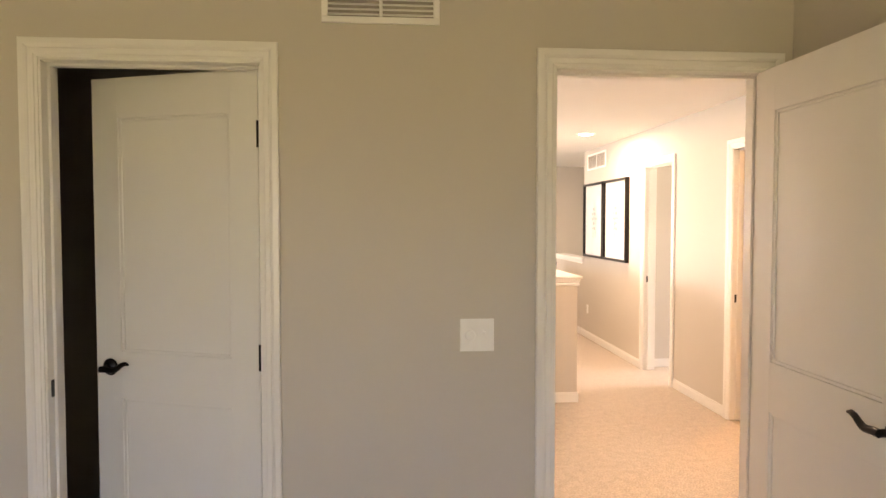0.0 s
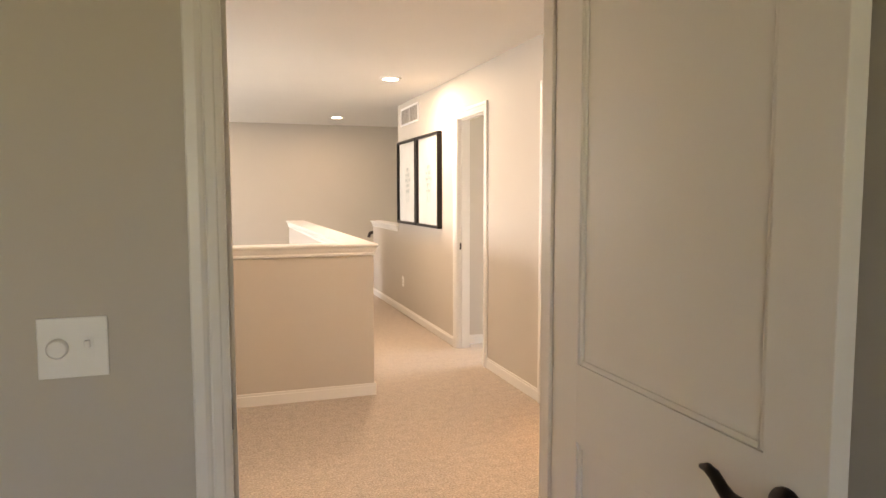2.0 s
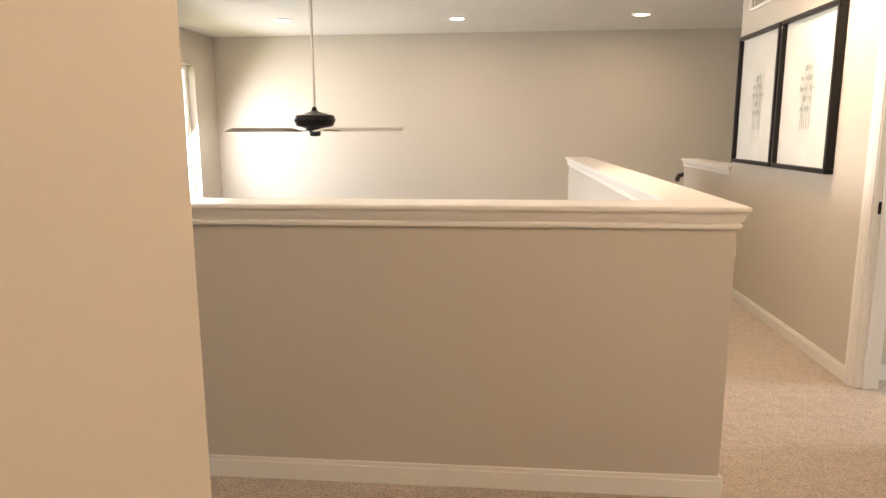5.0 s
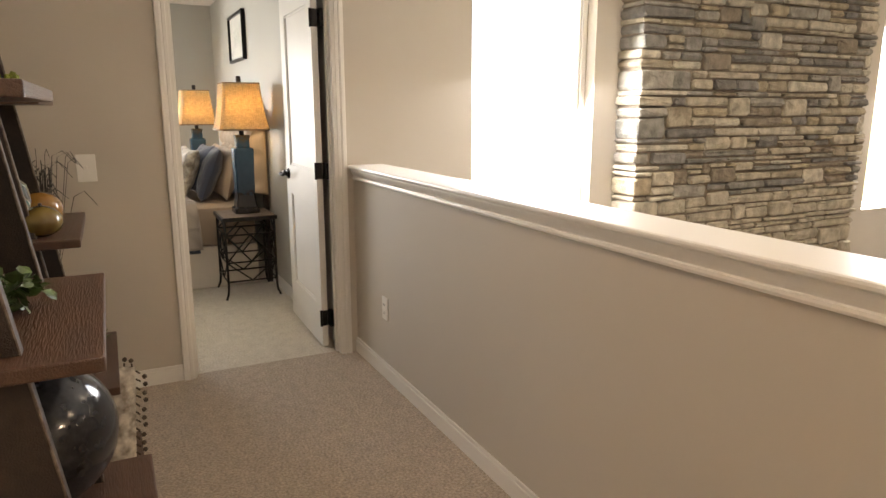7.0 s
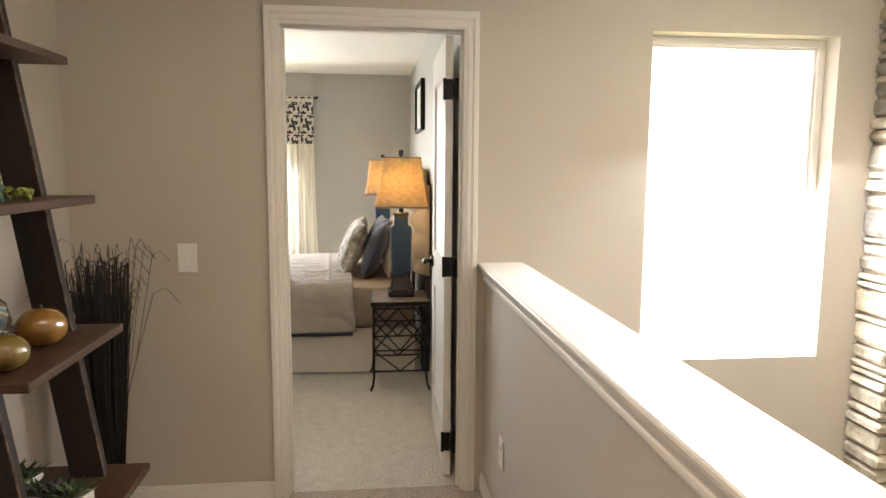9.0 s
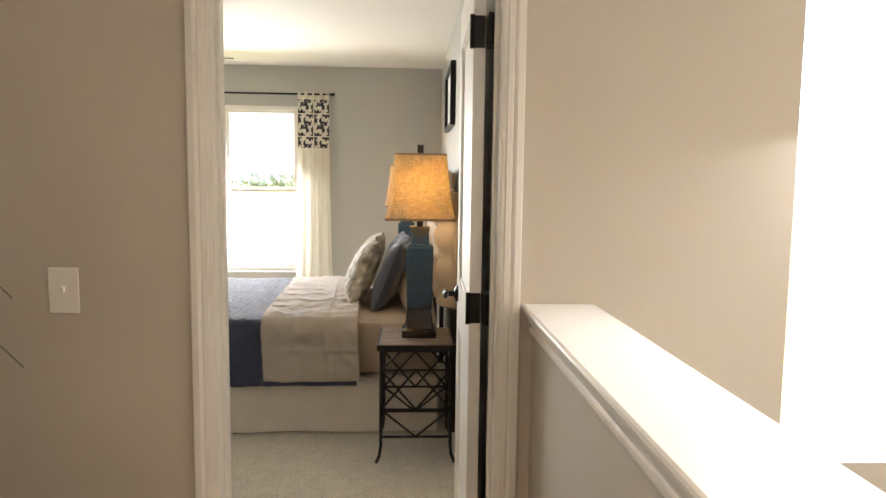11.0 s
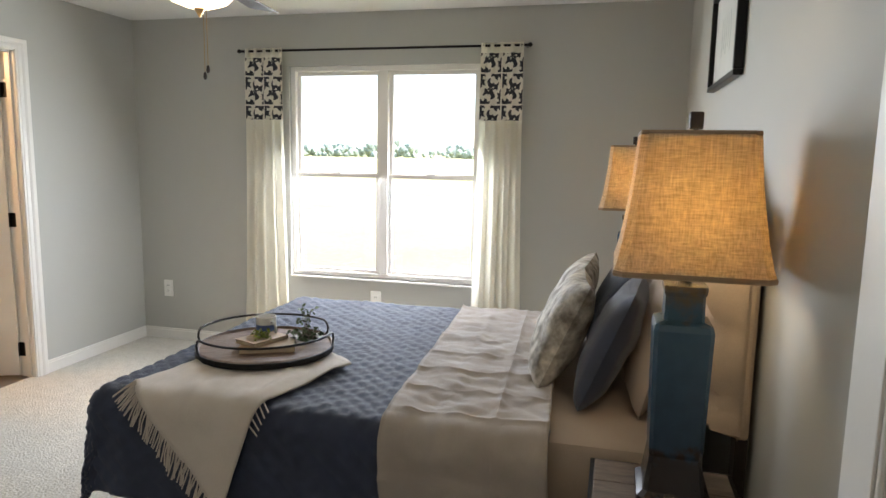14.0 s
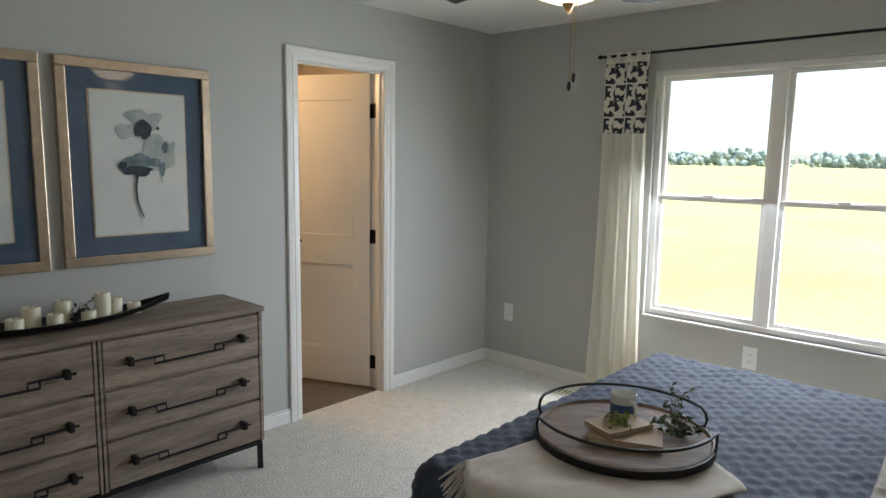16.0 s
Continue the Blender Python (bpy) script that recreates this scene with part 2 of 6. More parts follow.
def cap(name, x0, x1, y0, y1, z, label):
    """Painted board with a rounded nose and a cove moulding under it, one swept outline."""
    bm = bmesh.new()
    rings = [[bm.verts.new(p) for p in ((x0 - d, y0 - d, z + h), (x1 + d, y0 - d, z + h), (x1 + d, y1 + d, z + h), (x0 - d, y1 + d, z + h))] for d, h in CAP_PROFILE]
    bm.faces.new(rings[0])
    for p, q in zip(rings, rings[1:]):
        for i in range(4):
            bm.faces.new((p[i], q[i], q[(i + 1) % 4], p[(i + 1) % 4]))
    return structure(name, bm, TRIM, label, "wall cap")


CAPZ = 1.013
cap("wall_cap_corridor", WX + 0.036, 1.63, HY, HY + 0.14, CAPZ, "white painted wooden cap on the low wall")
cap("wall_cap_hall", 1.465, 1.63, HY + 0.14 + 0.07, 10.40, CAPZ - 0.0005, "white painted wooden cap on the hall's low wall")
cap("wall_cap_stairs", EX + 0.002, EX + 0.113, 9.3 + 0.036, 10.73, 0.985, "white painted wooden cap on the stair's low wall")

# floors
structure("floor_hall", boxes((WX + 0.0, EX, 4.33, HY, -0.25, 0), (0.583, EX, AY + 0.115, 4.33, -0.25, 0), (1.63, EX, HY, 12.05, -0.25, 0),
                              (RD0, RD1, AY, AY + 0.115, -0.25, 0), (EX, EX + 0.06, 6.54, 7.205, -0.25, 0), (WX - 0.05, WX, BD0, BD1, -0.25, 0)), CARPET_HALL, "beige textured cut-pile hall carpet", "carpet")
structure("floor_room", boxes((-2.3, 1.55, -1.2, AY, -0.25, 0), (-2.3, 0.468, AY + 0.115, 4.215, -0.25, 0), (CL0, CL1, AY, AY + 0.115, -0.25, 0)), CARPET_HALL, "beige textured cut-pile carpet", "carpet")
structure("floor_bedroom", boxes((BX, WX - 0.115, SY, NY, -0.25, 0), (WX - 0.115, WX - 0.05, BD0, BD1, -0.25, 0), (-6.068, -5.405, SY - 0.04, SY, -0.25, 0)), CARPET_BED, "pale cream cut-pile bedroom carpet", "carpet")
structure("floor_high_room", boxes((WX, 1.465, HY + 0.14, 12.05, LOW - 0.1, LOW)), TILE_DARK, "dark floor of the two-storey room", "floor")
structure("floor_room_two", boxes((EX + 0.06, 5.6, 6.32, 7.33, -0.25, 0)), CARPET_HALL, "beige carpet of the bright side room", "carpet")
structure("floor_bath", boxes((EX, 4.6, 3.2, 6.2, -0.25, -0.004)), TILE_TAN, "tan vinyl bathroom floor", "floor")
structure("floor_bedroom_bath", boxes((-6.9, -4.4, 0.0, SY - 0.04, -0.25, -0.006)), TILE_DARK, "dark brown plank tile bathroom floor", "floor")

# ceilings
structure("ceiling_hall", boxes((WX, 5.7, AY, 9.40, H, H + 0.2)), CEIL, "white textured hall ceiling", "ceiling")
structure("ceiling_high_room", boxes((WX, 4.2, 9.40, 12.05, HG, HG + 0.2)), CEIL, "white textured ceiling of the high room", "ceiling")
structure("ceiling_room", boxes((-2.3, 1.55, -1.2, AY, H, H + 0.2), (-2.3, 0.468, AY + 0.115, 4.215, H - 0.02, H - 0.001)), CEIL, "white textured ceiling", "ceiling")
structure("ceiling_bedroom", boxes((BX - 0.14, WX - 0.115, -0.1, NY + 0.06, H, H + 0.2)), CEIL, "white textured bedroom ceiling", "ceiling")

# closing walls of the rooms beside the hall
structure("wall_bath_north", wall_bm("y", 6.2, 6.32, EX + 0.115, 5.6, 0, H), PAINT, "painted bathroom wall behind the vanity", "wall")
structure("wall_bath_east", wall_bm("x", 4.6, 4.7, 3.08, 6.2, 0, H), PAINT, "painted bathroom end wall", "wall")
structure("wall_bath_south", wall_bm("y", 3.08, 3.2, EX + 0.115, 4.6, 0, H), PAINT, "painted bathroom wall behind the tub", "wall")
structure("wall_room_two_north", wall_bm("y", 7.33, 7.43, EX + 0.115, 5.6, 0, H), PAINT, "grey painted wall of the side room", "wall")
structure("wall_room_two_east", wall_bm("x", 5.6, 5.7, 6.32, 7.43, 0, H, ((6.45, 7.25, 0.7, 2.1),)), PAINT, "grey painted wall with a window", "wall")
structure("wall_stairs_east", wall_bm("x", 4.2, 4.3, 7.43, 12.17, LOW, HG), PAINT, "greige painted stairwell wall", "wall")
structure("wall_linen_closet", wall_bm("x", -0.15, -0.05, AY + 0.115, 4.215, 0, H), PAINT, "plain closet partition", "wall")
structure("wall_bedroom_bath_west", wall_bm("x", -7.0, -6.9, 0, 1.91, 0, H), PAINT, "bathroom wall lit by a warm lamp", "wall")
structure("wall_bedroom_bath_east", wall_bm("x", -4.4, -4.3, 0, 1.91, 0, H), PAINT, "bathroom wall lit by a warm lamp", "wall")
structure("wall_bedroom_bath_south", wall_bm("y", -0.1, 0.0, -7.0, -4.3, 0, H), PAINT, "bathroom wall lit by a warm lamp", "wall")
structure("floor_stairs", boxes((EX + 0.115, 4.2, 7.43, 12.05, LOW, LOW + 0.1)), CARPET_HALL, "carpeted floor at the foot of the stairs", "floor")


# trim
PROFILE = ((-0.13, 0.0), (-0.13, 0.009), (0.03, 0.0105), (0.09, 0.0145), (0.36, 0.0155), (0.42, 0.0125), (0.50, 0.0165), (0.62, 0.0205), (0.94, 0.0195), (1.0, 0.017), (1.0, 0.0))


def casing(name, axis, a0, a1, c, side, width=0.064, label="white painted door casing"):
    """Moulded casing swept up, over and down round an opening a0..a1 in a wall face at c; side: which way the face looks."""
    bm = bmesh.new()
    rings = []
    for k, t in PROFILE:
        d, e = k * width, max(k, -0.11) * 0.056
        ring = []
        for a, z in ((a0 - d, 0.0), (a0 - d, DH + e), (a1 + d, DH + e), (a1 + d, 0.0)):
            ring.append(bm.verts.new((a, c + side * t, z) if axis == "y" else (c + side * t, a, z)))
        rings.append(ring)
    for p, q in zip(rings, rings[1:]):
        for i in range(3):
            bm.faces.new((p[i], p[i + 1], q[i + 1], q[i]))
    for i in (0, 3):
        bm.faces.new([r[i] for r in rings])
    bmesh.ops.recalc_face_normals(bm, faces=bm.faces)
    return structure(name, bm, TRIM, label, "door trim")


def jamb(name, axis, c0, c1, a0, a1, stop):
    """Lining of a door opening with a stop strip at the given depth."""
    bm = bmesh.new()
    def add(p, q, r, s, z0, z1):
        if axis == "y":
            box(bm, p, q, r, s, z0, z1, bevel=0.002)
        else:
            box(bm, r, s, p, q, z0, z1, bevel=0.002)
    add(a0 - 0.004, a0 + 0.014, c0 - 0.002, c1 + 0.002, 0, DH - 0.015)
    add(a1 - 0.014, a1 + 0.004, c0 - 0.002, c1 + 0.002, 0, DH - 0.015)
    add(a0 - 0.004, a1 + 0.004, c0 - 0.002, c1 + 0.002, DH - 0.0148, DH + 0.004)
    add(a0 + 0.0142, a0 + 0.025, stop, stop + 0.035, 0, DH - 0.026)
    add(a1 - 0.025, a1 - 0.0142, stop, stop + 0.035, 0, DH - 0.026)
    add(a0 + 0.0142, a1 - 0.0142, stop, stop + 0.035, DH - 0.0258, DH - 0.015)
    return structure(name, bm, TRIM, "white painted door jamb with stop", "door frame")


casing("trim_closet", "y", CL0, CL1, AY, -1, 0.052)
jamb("trim_closet_jamb", "y", AY, AY + 0.115, CL0, CL1, AY + 0.04)
casing("trim_room_door", "y", RD0, RD1, AY, -1, 0.06)
casing("trim_room_door_hall", "y", RD0, RD1, AY + 0.115, 1, 0.052)
jamb("trim_room_jamb", "y", AY, AY + 0.115, RD0, RD1, AY + 0.045)
casing("trim_linen", "x", 3.205, 3.87, 0.583, 1)
jamb("trim_linen_jamb", "x", 0.468, 0.583, 3.205, 3.87, 0.475)
casing("trim_bath", "x", 4.72, 5.48, EX, -1)
jamb("trim_bath_jamb", "x", EX, EX + 0.115, 4.72, 5.48, EX + 0.035)
casing("trim_room_two", "x", 6.54, 7.205, EX, -1)
jamb("trim_room_two_jamb", "x", EX, EX + 0.115, 6.54, 7.205, EX + 0.035)
casing("trim_bedroom", "x", BD0, BD1, WX, 1, 0.05)
structure("trim_bedroom_inside", boxes((WX - 0.131, WX - 0.115, BD0 - 0.06, BD0 - 0.004, 0, DH + 0.004), (WX - 0.131, WX - 0.115, BD0 - 0.06, 5.985, DH + 0.0045, DH + 0.056), bevel=0.004), TRIM, "white painted door casing", "door trim")
jamb("trim_bedroom_jamb", "x", WX - 0.115, WX, BD0, BD1, WX - 0.075)
casing("trim_bedroom_bath", "y", -6.068, -5.405, SY, 1, 0.071)
jamb("trim_bedroom_bath_jamb", "y", SY - 0.115, SY, -6.068, -5.405, SY - 0.06)


def skirting(name, runs, label="white painted baseboard"):
    """Runs (axis, wall face, side, from, to)."""
    bm = bmesh.new()
    for axis, c, s, p, q in runs:
        for d, z0, z1 in ((0.012, 0, 0.068), (0.008, 0.0682, 0.085)):
            a, b = sorted((c, c + s * d))
            if axis == "x":
                box(bm, a, b, p, q, z0, z1, bevel=0.002)
            else:
                box(bm, p, q, a, b, z0, z1, bevel=0.002)
    return structure(name, bm, TRIM, label, "baseboard")


skirting("baseboard_low_wall", (("y", HY, -1, WX, 1.642), ("x", 1.63, 1, HY, 10.40)))
skirting("baseboard_hall", (("x", EX, -1, AY + 0.115, 4.655), ("x", EX, -1, 5.545, 6.475), ("x", EX, -1, 7.27, 10.73), ("y", AY + 0.115, 1, RD1 + 0.053, EX - 0.012), ("x", 0.583, 1, 3.935, 4.342), ("y", 4.33, 1, WX, 0.583), ("x", WX, 1, 4.342, BD0 - 0.052)))
skirting("baseboard_room", (("y", AY, -1, CL1 + 0.053, RD0 - 0.061), ("y", AY, -1, -2.3, CL0 - 0.053), ("x", 1.55, -1, -1.2, AY)))
skirting("baseboard_bedroom", (("x", BX, 1, SY, NY), ("y", SY, 1, BX + 0.012, -6.138), ("y", SY, 1, -5.335, WX - 0.115), ("y", NY, -1, BX + 0.012, -3.0), ("x", WX - 0.115, -1, SY + 0.012, 5.135)))
skirting("baseboard_room_two", (("y", 7.33, -1, EX + 0.115, 5.6), ("x", 5.6, -1, 6.32, 7.33)))


# doors
def lever(parent, at, side, reach):
    """Dark lever handle on a round rose. side: which way it stands off the leaf; reach: which way the lever points."""
    bm = bmesh.new()
    x, y, z = at
    lathe(bm, [(0.033, 0), (0.033, 0.004), (0.026, 0.012), (0.012, 0.016), (0.011, 0.05), (0.0, 0.05)], 20, at, m=Matrix.Rotation(radians(-90 * side), 4, "X"))
    ys = y + side * 0.05
    pts = [(x - reach * 0.004, ys, z), (x + reach * 0.02, ys, z + 0.001), (x + reach * 0.045, ys, z - 0.002), (x + reach * 0.06, ys, z), (x + reach * 0.075, ys, z + 0.009), (x + reach * 0.092, ys, z + 0.022), (x + reach * 0.108, ys, z + 0.027), (x + reach * 0.122, ys, z + 0.024)]
    tube(bm, pts, (0.0125, 0.012, 0.0115, 0.011, 0.010, 0.0095, 0.008, 0.004), 10)
    return part("handle", bm, BLACK, parent, "dark bronze lever handle", smooth=True)


def make_door(name, w, label, hz, pin):
    """A two-panel leaf along x from the hinge at 0 to w, faces at y 0 and 0.035."""
    d = thing(name, label, "door", kind="")
    t, h0, h1 = 0.035, 0.012, 2.052
    s = 0.115
    bm = bmesh.new()
    zs = (h0, 0.25, 0.83, 1.01, 1.90, h1)
    box(bm, 0, s, 0, t, h0, h1, bevel=0.002)
    box(bm, w - s, w, 0, t, h0, h1, bevel=0.002)
    for z0, z1 in ((zs[0], zs[1]), (zs[2], zs[3]), (zs[4], zs[5])):
        box(bm, s - 0.001, w - s + 0.001, 0.0005, t - 0.0005, z0, z1)
    leaf = part("leaf", bm, DOOR, d)
    for z0, z1 in ((zs[1], zs[2]), (zs[3], zs[4])):
        bm = bmesh.new()
        box(bm, s - 0.002, w - s + 0.002, 0.011, t - 0.011, z0 - 0.002, z1 + 0.002)
        for y0, y1 in ((0.004, 0.0115), (t - 0.0115, t - 0.004)):
            box(bm, s, s + 0.012, y0, y1, z0, z1, bevel=0.003)
            box(bm, w - s - 0.012, w - s, y0, y1, z0, z1, bevel=0.003)
            box(bm, s + 0.012, w - s - 0.012, y0, y1, z0, z0 + 0.012, bevel=0.003)
            box(bm, s + 0.012, w - s - 0.012, y0, y1, z1 - 0.012, z1, bevel=0.003)
        part("panel", bm, DOOR, d)
    lever(d, (w - 0.065, 0, hz), -1, -1)
    lever(d, (w - 0.065, t, hz), 1, -1)
    part("latch_plate", boxes((w - 0.001, w + 0.0015, 0.006, t - 0.006, hz - 0.03, hz + 0.03), (w, w + 0.008, 0.012, t - 0.012, hz - 0.008, hz + 0.008)), BLACK, d, "dark bronze latch plate")
    for z in (0.18, 1.02, 1.82):
        bm = boxes((-0.003, 0.0005, 0.002, t - 0.002, z - 0.045, z + 0.045))
        y = -0.004 if pin < 0 else t + 0.004
        lathe(bm, [(0.007, z - 0.047), (0.007, z + 0.047)], 10, (-0.004, y, 0))
        part("hinge", bm, BLACK, d, "dark bronze hinge")
    return d


def place_door(d, x, y, turn):
    d.matrix_basis = pose(x, y, 0, 0, 0, turn)


place_door(make_door("room_door", 0.775, "open white two-panel door with a dark lever", 0.945, 1), 1.412, AY - 0.003, -90)
place_door(make_door("closet_door", 0.712, "white two-panel closet door standing ajar", 0.95, 1), -0.374 - 0.014, AY + 0.09, 160)
place_door(make_door("linen_door", 0.655, "closed white two-panel linen closet door", 1.0, -1), 0.578, 3.209, 90)
place_door(make_door("bedroom_door", 0.758, "open white bedroom door with three dark hinges", 0.95, 1), WX - 0.128, 5.932, 178.6)
place_door(make_door("bathroom_door", 0.655, "white bathroom door ajar with dark hinges", 0.95, -1), -6.063, SY - 0.118, -66)

# strike plates and hinge leaves on the jambs
for nm, b in (("strike_plate", (RD0 + 0.0135, RD0 + 0.0155, AY + 0.012, AY + 0.042, 0.90, 0.96)), ("strike_plate", (CL0 + 0.0135, CL0 + 0.0155, AY + 0.02, AY + 0.06, 0.90, 0.96)),
              ("strike_plate", (EX + 0.02, EX + 0.05, 5.4645, 5.4665, 0.90, 0.96)), ("strike_plate", (EX + 0.02, EX + 0.05, 7.1895, 7.1915, 0.90, 0.96)),
              ("strike_plate", (WX - 0.10, WX - 0.07, BD0 + 0.0135, BD0 + 0.0155, 0.89, 0.965)),
              ("hinge_leaf", (WX - 0.145, WX - 0.085, 5.935, 5.9615, 0.136, 0.226)), ("hinge_leaf", (WX - 0.145, WX - 0.085, 5.935, 5.9615, 0.976, 1.066)), ("hinge_leaf", (WX - 0.145, WX - 0.085, 5.935, 5.9615, 1.776, 1.866)),
              ("hinge_leaf", (-6.056, -6.050, SY - 0.115, SY - 0.065, 0.136, 0.226)), ("hinge_leaf", (-6.056, -6.050, SY - 0.115, SY - 0.065, 0.976, 1.066)), ("hinge_leaf", (-6.056, -6.050, SY - 0.115, SY - 0.065, 1.776, 1.866))):
    structure(nm, boxes(b, bevel=0.001), BLACK, "dark bronze metal plate on the door jamb", "door hardware")


# ---------------------------------------------------------------- windows
def window(name, x, y0, y1, z0, z1, lights, label):
    """White vinyl window in a wall that faces along x; x is the frame's inner face. lights: 1 fixed pane, 2 twin double-hung."""
    d = tagged(new(name), label, "window", kind="structure")
    f = 0.036
    part("window_frame", boxes((x - 0.05, x, y0, y0 + f, z0, z1), (x - 0.05, x, y1 - f, y1, z0, z1), (x - 0.05, x, y0 + f, y1 - f, z0, z0 + f), (x - 0.05, x, y0 + f, y1 - f, z1 - f, z1), bevel=0.003), TRIM, d)
    bays = [(y0 + f, y1 - f)]
    if lights == 2:
        m = (y0 + y1) / 2
        part("mullion", boxes((x - 0.05, x + 0.004, m - 0.034, m + 0.034, z0 + f, z1 - f), bevel=0.004), TRIM, d)
        bays = [(y0 + f, m - 0.034), (m + 0.034, y1 - f)]
    for a, b in bays:
        rows = [(z0 + f, z1 - f, 0)] if lights == 1 else [(z0 + f, (z0 + z1) / 2 + 0.0, 0.0), ((z0 + z1) / 2 - 0.02, z1 - f, -0.022)]
        for p, q, back in rows:
            s = 0.012 if lights == 1 else 0.026
            o = x - 0.014 + back
            sash = part("sash", boxes((o - 0.02, o, a, a + s, p, q), (o - 0.02, o, b - s, b, p, q), (o - 0.02, o, a + s, b - s, p, p + s), (o - 0.02, o, a + s, b - s, q - s, q), bevel=0.002), TRIM, d)
            pane = part("pane", boxes((o - 0.013, o - 0.008, a + s, b - s, p + s, q - s)), GLASS, d)
            pane.visible_shadow = False
    if lights == 2:
        for a, b in bays:
            part("sash_lock", boxes((x - 0.012, x + 0.008, (a + b) / 2 - 0.03, (a + b) / 2 + 0.03, (z0 + z1) / 2, (z0 + z1) / 2 + 0.014), bevel=0.004), PLASTIC, d)
    return d


window("window_1", BX - 0.03, 3.309, 4.713, 0.578, 2.077, 2, "white twin double-hung window facing a field")
window("window_2", WX - 0.09, 6.793, 7.675, 0.591, 2.072, 1, "tall fixed window beside the stone chimney")
window("window_3", WX - 0.09, 10.61, 11.49, 0.512, 2.078, 1, "tall fixed window beyond the stone chimney")
structure("window_sill_bedroom", boxes((BX - 0.03, BX + 0.012, 3.309, 4.713, 0.566, 0.578), bevel=0.002), TRIM, "white painted window sill", "window sill")

# ---------------------------------------------------------------- outside
GRASS = material("field_grass", (0.32, 0.31, 0.12), 0.95, var=0.2, scale=0.05, grain=0.4, grain_scale=4)
# leaf green paled to put the haze of distance into the base colour
HAZED_LEAF = material("hazed_foliage", (0.29, 0.34, 0.28), 0.9, var=0.12, scale=0.15, grain=0.4, grain_scale=3)
bm = bmesh.new()
box(bm, -3000, 3000, -3000, 3000, -4.2, -3.2)
structure("ground", bm, GRASS, "wide flat yellow-green grass field", "field")
bm = bmesh.new()
rng = random.Random(5)
for i in range(1300):
    a = radians(180) + 0.06 + 0.8 * rng.random()
    gap = noise.noise(Vector((a * 16, 0, 2)))
    if gap < -0.12 and rng.random() < 0.8:
        continue
    r = rng.uniform(820, 1050)
    c = Vector((r * math.cos(a), 6 + r * math.sin(a), -3.2 + rng.uniform(1, 14 + 10 * gap)))
    s = rng.uniform(2.5, 6.0)
    sv = bmesh.ops.create_icosphere(bm, subdivisions=1, radius=1)["verts"]
    for v in sv:
        k = 1 + 0.35 * noise.noise(v.co * 2.3 + c)
        v.co = c + Vector((v.co.x * s * k, v.co.y * s * k, v.co.z * s * 1.1 * k))
tagged(part("far_woods", bm, HAZED_LEAF), "distant line of green trees along the field", "woods", kind="stuff")

# ---------------------------------------------------------------- hall fixtures
def downlight(x, y, z, watts):
    d = thing("downlight", "round white recessed ceiling light, switched on", "ceiling light", (x, y, z), group="recessed ceiling lights")
    bm = bmesh.new()
    lathe(bm, [(0.098, 0), (0.098, -0.006), (0.085, -0.012), (0.072, -0.012), (0.070, -0.004)], 32, ring=True)
    part("trim_ring", bm, PLASTIC, d, smooth=True)
    bm = bmesh.new()
    lathe(bm, [(0.070, -0.0045), (0.05, -0.010), (0.0, -0.012)], 32)
    part("lens", bm, CANLIGHT, d, "glowing warm lens", smooth=True)
    lamp = bpy.data.lights.new("downlight_lamp", "AREA")
    lamp.shape, lamp.size, lamp.energy, lamp.color = "DISK", 0.13, watts, (1.0, 0.775, 0.54)
    ob = new("downlight_lamp", lamp)
    ob.location = (x, y, z - 0.02)
    return d


# unseen: the fourth, completing its row, and the last, added to warm the corridor
for x, y, z, w in ((1.53, 4.52, H, 3.2), (2.113, 7.473, H, 4.4), (0.33, 7.3, H, 1.0), (-1.5, 7.3, H, 1.0), (2.2, 10.95, HG, 1.5), (0.33, 10.97, HG, 1.2), (-1.5, 10.88, HG, 1.2), (-0.75, 5.2, H, 0.9)):
    downlight(x, y, z, w)



def face_at(x, y, z, axis, side):
    """Pose whose local +z stands off the wall and local y is up."""
    turn = {("y", -1): 0, ("y", 1): 180, ("x", 1): 90, ("x", -1): -90}[(axis, side)]
    return pose(x, y, z, 0, 0, turn) @ pose(0, 0, 0, 90, 0, 0)


def plate(name, m, kind, label, category, w=0.072, h=0.116):
    d = new(name)
    d.matrix_basis = m
    tagged(d, label, category)
    bm = bmesh.new()
    box(bm, -w / 2, w / 2, -h / 2, h / 2, 0.0005, 0.006, bevel=0.0025)
    part("cover_plate", bm, PLASTIC, d)
    if kind == "switch":
        part("toggle", boxes((-0.005, 0.005, -0.004, 0.012, 0.005, 0.016), bevel=0.002), PLASTIC, d)
        part("toggle_frame", boxes((-0.009, 0.009, -0.016, 0.016, 0.005, 0.0072)), PLASTIC, d)
    if kind == "double":
        bm = bmesh.new()
        lathe(bm, [(0.019, 0.005), (0.019, 0.016), (0.016, 0.02), (0.0, 0.021)], 24, (-0.026, 0, 0))
        part("dimmer_knob", bm, PLASTIC, d, smooth=True)
        part("toggle_frame", boxes((0.016, 0.036, -0.02, 0.02, 0.005, 0.0072)), PLASTIC, d)
        part("toggle", boxes((0.021, 0.031, -0.002, 0.014, 0.006, 0.017), bevel=0.002), PLASTIC, d)
    if kind == "outlet":
        for s in (-1, 1):
            part("socket", boxes((-0.017, 0.017, s * 0.02 - 0.014, s * 0.02 + 0.014, 0.005, 0.0078), bevel=0.001), PLASTIC, d)
            part("slot", boxes((-0.008, -0.005, s * 0.02 - 0.005, s * 0.02 + 0.005, 0.0075, 0.0082), (0.005, 0.008, s * 0.02 - 0.005, s * 0.02 + 0.005, 0.0075, 0.0082)), BLACK, d)
    return d


